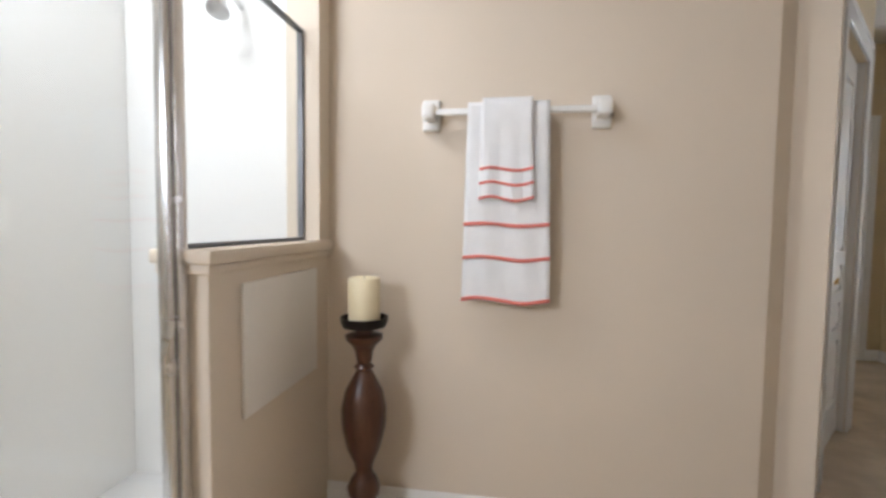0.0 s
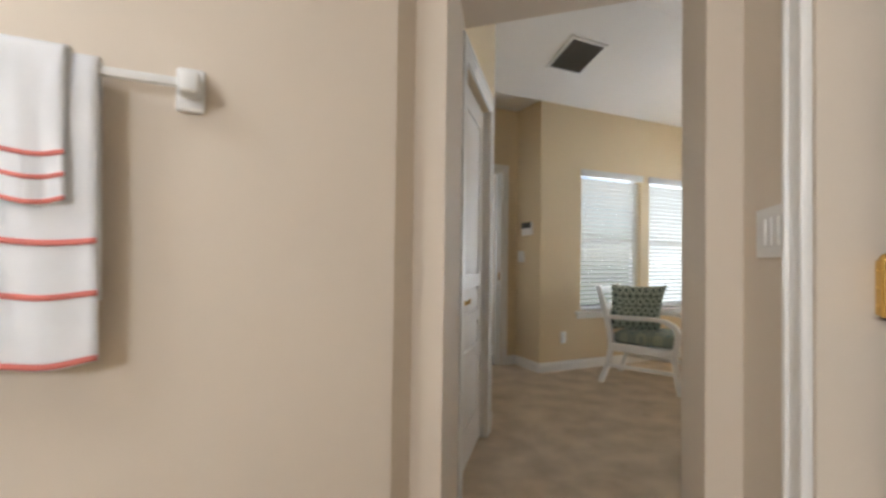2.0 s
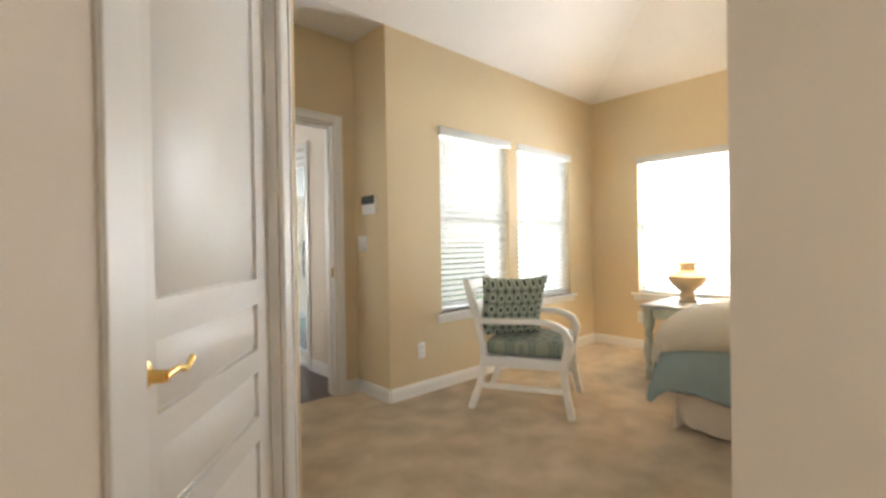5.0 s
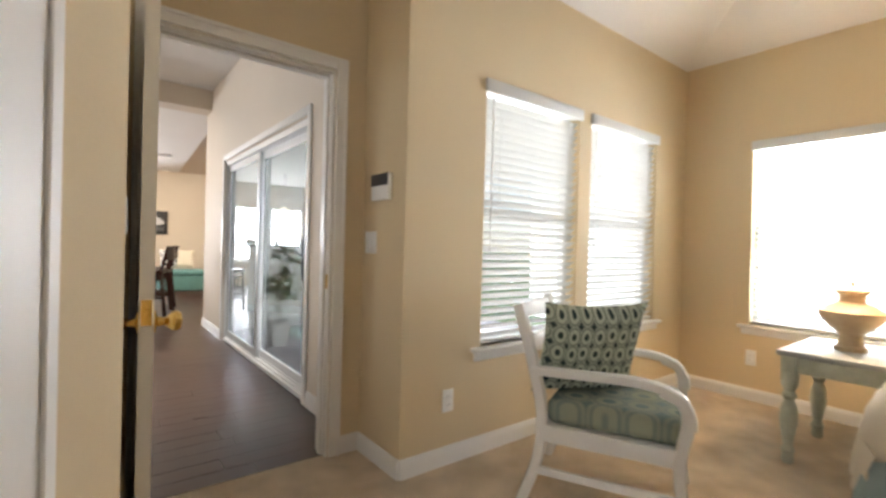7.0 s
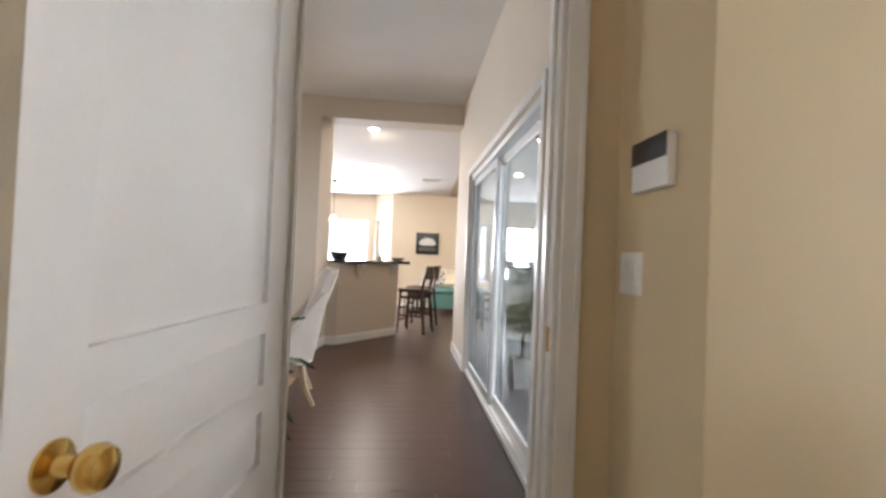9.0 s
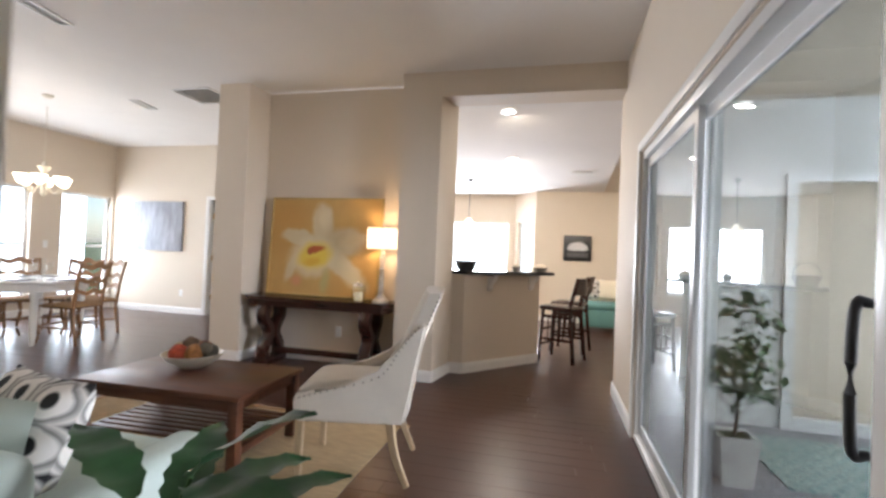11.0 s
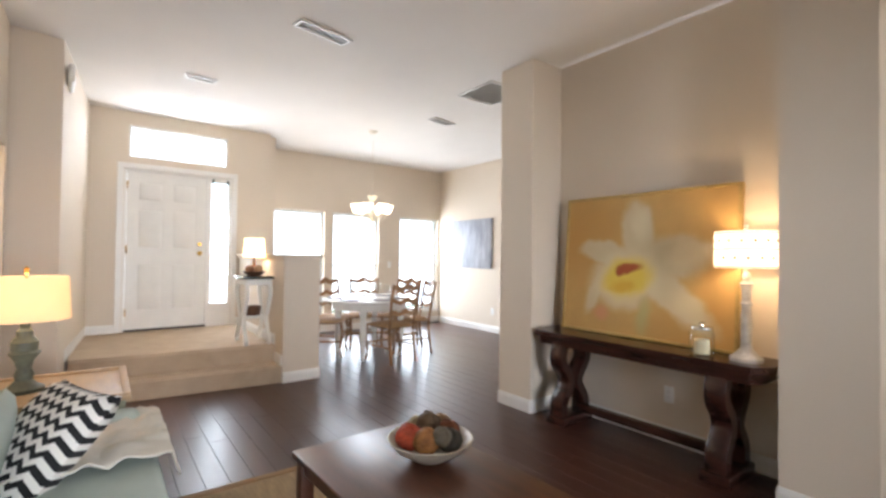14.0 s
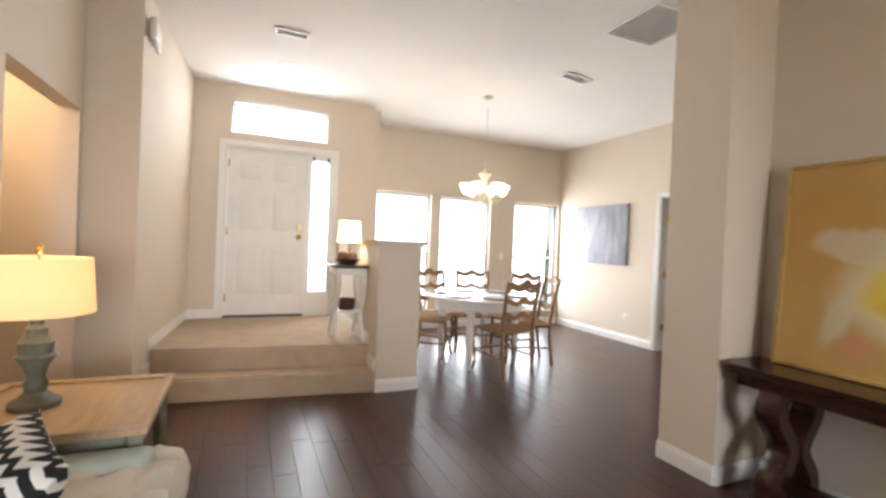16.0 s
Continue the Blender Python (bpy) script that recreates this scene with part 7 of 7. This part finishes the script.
part("seat", box(B(), -0.21, -0.20, 0.615, 0.21, 0.21, 0.67, r=0.02, seg=3), MAHO, st)
part("back_panel", sweep(B(), smooth_line([(-0.17, -0.245, 0.92), (0, -0.285, 0.92), (0.17, -0.245, 0.92)], 6), 0.02, 0.20, square=True), MAHO, st)
st.matrix_world = pose(3.26, 10.98, 0, 0, 0, 66)
copy_thing(st, pose(3.38, 11.62, 0, 0, 0, 74))
lo_ = thing("lotus_picture", "black and white lotus canvas on kitchen wall", "picture", 3.59, 14.53, 1.225)
part("canvas", box(B(), -0.265, -0.035, 0, 0.265, -0.001, 0.50, r=0.004), BLACK, lo_)
LOT = mat("pale_grey_paint", (0.66, 0.66, 0.66), 0.7, vary=0.1, scale=20)
for i in range(9):
    a = -80 + i * 20
    bm = B()
    n_ = 14
    ring = []
    for k in range(n_):
        q = 2 * math.pi * k / n_
        x, z = 0.034 * math.cos(q), 0.085 + 0.085 * math.sin(q)
        c, s = math.cos(radians(a)), math.sin(radians(a))
        ring.append(bm.verts.new((x * c + z * s * 1.25, -0.0365 - 0.0004 * i, 0.22 - x * s + z * c)))
    bm.faces.new(ring)
    ext = bmesh.ops.extrude_face_region(bm, geom=bm.faces[:])
    bmesh.ops.translate(bm, vec=(0, 0.0005, 0), verts=[g for g in ext["geom"] if isinstance(g, bmesh.types.BMVert)])
    part("petal", bm, LOT, lo_, soft=False)
part("water_band", box(B(), -0.20, -0.0375, 0.07, 0.20, -0.0352, 0.16), mat("mid_grey_paint", (0.12, 0.12, 0.12), 0.6, vary=0.3, scale=30), lo_)
bn = thing("ottoman", "turquoise upholstered ottoman by kitchen wall", "ottoman", 4.04, 13.75, 0)
bn.scale = (0.66, 1, 1)
part("body", box(B(), -0.62, -0.36, 0.09, 0.62, 0.36, 0.40, r=0.03, seg=3), mat("turquoise_cloth", (0.12, 0.27, 0.255), 0.85, vary=0.06, grain=260, bump=0.3), bn)
part("cushion_top", box(B(), -0.63, -0.37, 0.401, 0.63, 0.37, 0.50, r=0.04, seg=3), MATS["turquoise_cloth"], bn)
for x in (-0.55, 0.55):
    for y in (-0.3, 0.3):
        part("foot", lathe(B(), [(0.022, 0), (0.03, 0.09)], 10, pose(x, y, 0)), MAHO, bn)
for x, a, nm in ((3.86, 12, "white"), (4.10, -8, "white")):
    wp = thing("ottoman_pillow", "plump white pillow with dark print on ottoman", "pillow")
    wp.matrix_world = pose(x, 13.95, 0.71, 70, 0, a)
    part("cover", cushion(B(), 0.42, 0.42, 0.16, n=10), MATS["ivory_linen"] if x > 4 else bpy.data.materials["black_motif_cloth"], wp)
bk = thing("basket", "dark wire basket with handle on bar top", "basket", 2.22, 9.97, 1.081)
part("bowl", lathe(B(), [(0.0, 0.0), (0.08, 0.0), (0.12, 0.10), (0.115, 0.10), (0.0, 0.015)], 20, cap=False), BLACK, bk)
part("handle", sweep(B(), [(0.115 * math.cos(q), 0, 0.095 + 0.13 * math.sin(q)) for q in np.linspace(0, 3.14, 14)], 0.009, seg=6), BLACK, bk)
for x, y, r in ((2.72, 10.42, 0.05), (2.98, 10.62, 0.10)):
    bb = thing("serving_bowl", "grey serving bowl with cloth on bar top", "bowl", x, y, 1.081)
    part("bowl", lathe(B(), [(0.0, 0.0), (r * 0.6, 0.0), (r, 0.05), (r * 0.96, 0.05), (0.0, 0.01)], 20, cap=False), mat("grey_stoneware", (0.30, 0.28, 0.25), 0.5, vary=0.2, scale=14), bb)
    part("contents", cushion(B(), r * 1.5, r * 1.4, 0.07, pose(0, 0, 0.05), n=8, wrinkle=0.02), MATS["ivory_linen"], bb)
pd = thing("pendant_light", "small lit pendant over kitchen table", "pendant light", 1.55, 13.6, 0)
part("cord", lathe(B(), [(0.006, 1.95), (0.006, 2.69)], 6), BLACK, pd)
part("canopy", lathe(B(), [(0.05, 2.665), (0.05, 2.69)], 16), BLACK, pd)
part("shade", lathe(B(), [(0.03, 1.95), (0.06, 1.90), (0.13, 1.82), (0.125, 1.82), (0.055, 1.895), (0.02, 1.945)], 20, cap=False), FROST, pd, "glowing glass shade")

# ---- floor boards, laid along x with staggered ends ----
PW, PL = 0.128, 1.22
near = None
far = B()
count = 0
shared = {}
y = 5.30
row = 0
rr = random.Random(11)
while y < 15.55:
    off = rr.uniform(0, PL)
    xmin = (-4.94 if y < 12.0 else -0.4) if y > 8.3 else (-2.6 if y > 5.85 else 2.2)
    if y < 5.85 and y >= 5.30:
        xmin = -2.35
    xmax = 3.72 if y < 9.5 else 6.6
    x = xmin - off
    while x < xmax:
        a, b = max(x, xmin), min(x + PL, xmax)
        y1 = min(y + PW, 15.6)
        if b - a > 0.02:
            full = abs(b - a - PL) < 1e-6 and abs(y1 - y - PW) < 1e-6
            if full and -2.6 < a and b < 3.8 and 5.3 <= y < 9.9 and count < 290:
                if near is None:
                    bm = box(B(), 0.0006, 0.0006, -0.012, PL - 0.0006, PW - 0.0006, 0.0, r=0.0012, seg=1)
                    o2 = near = part("plank", bm, PLANK, None, soft=False)
                    boards = tagged(new("floor_boards"), kind="structure")
                    o2.parent = boards
                else:
                    o2 = new("plank", near.data)
                    o2.parent = boards
                o2.location = (a, y, 0)
                count += 1
            else:
                box(far, a + 0.0006, y + 0.0006, -0.012, b - 0.0006, y1 - 0.0006, 0.0)
        x += PL
    y += PW
    row += 1
ob = part("wood_flooring", far, PLANKS, None, soft=False)
tagged(ob, "dark walnut floor boards farther off", "flooring", kind="stuff")
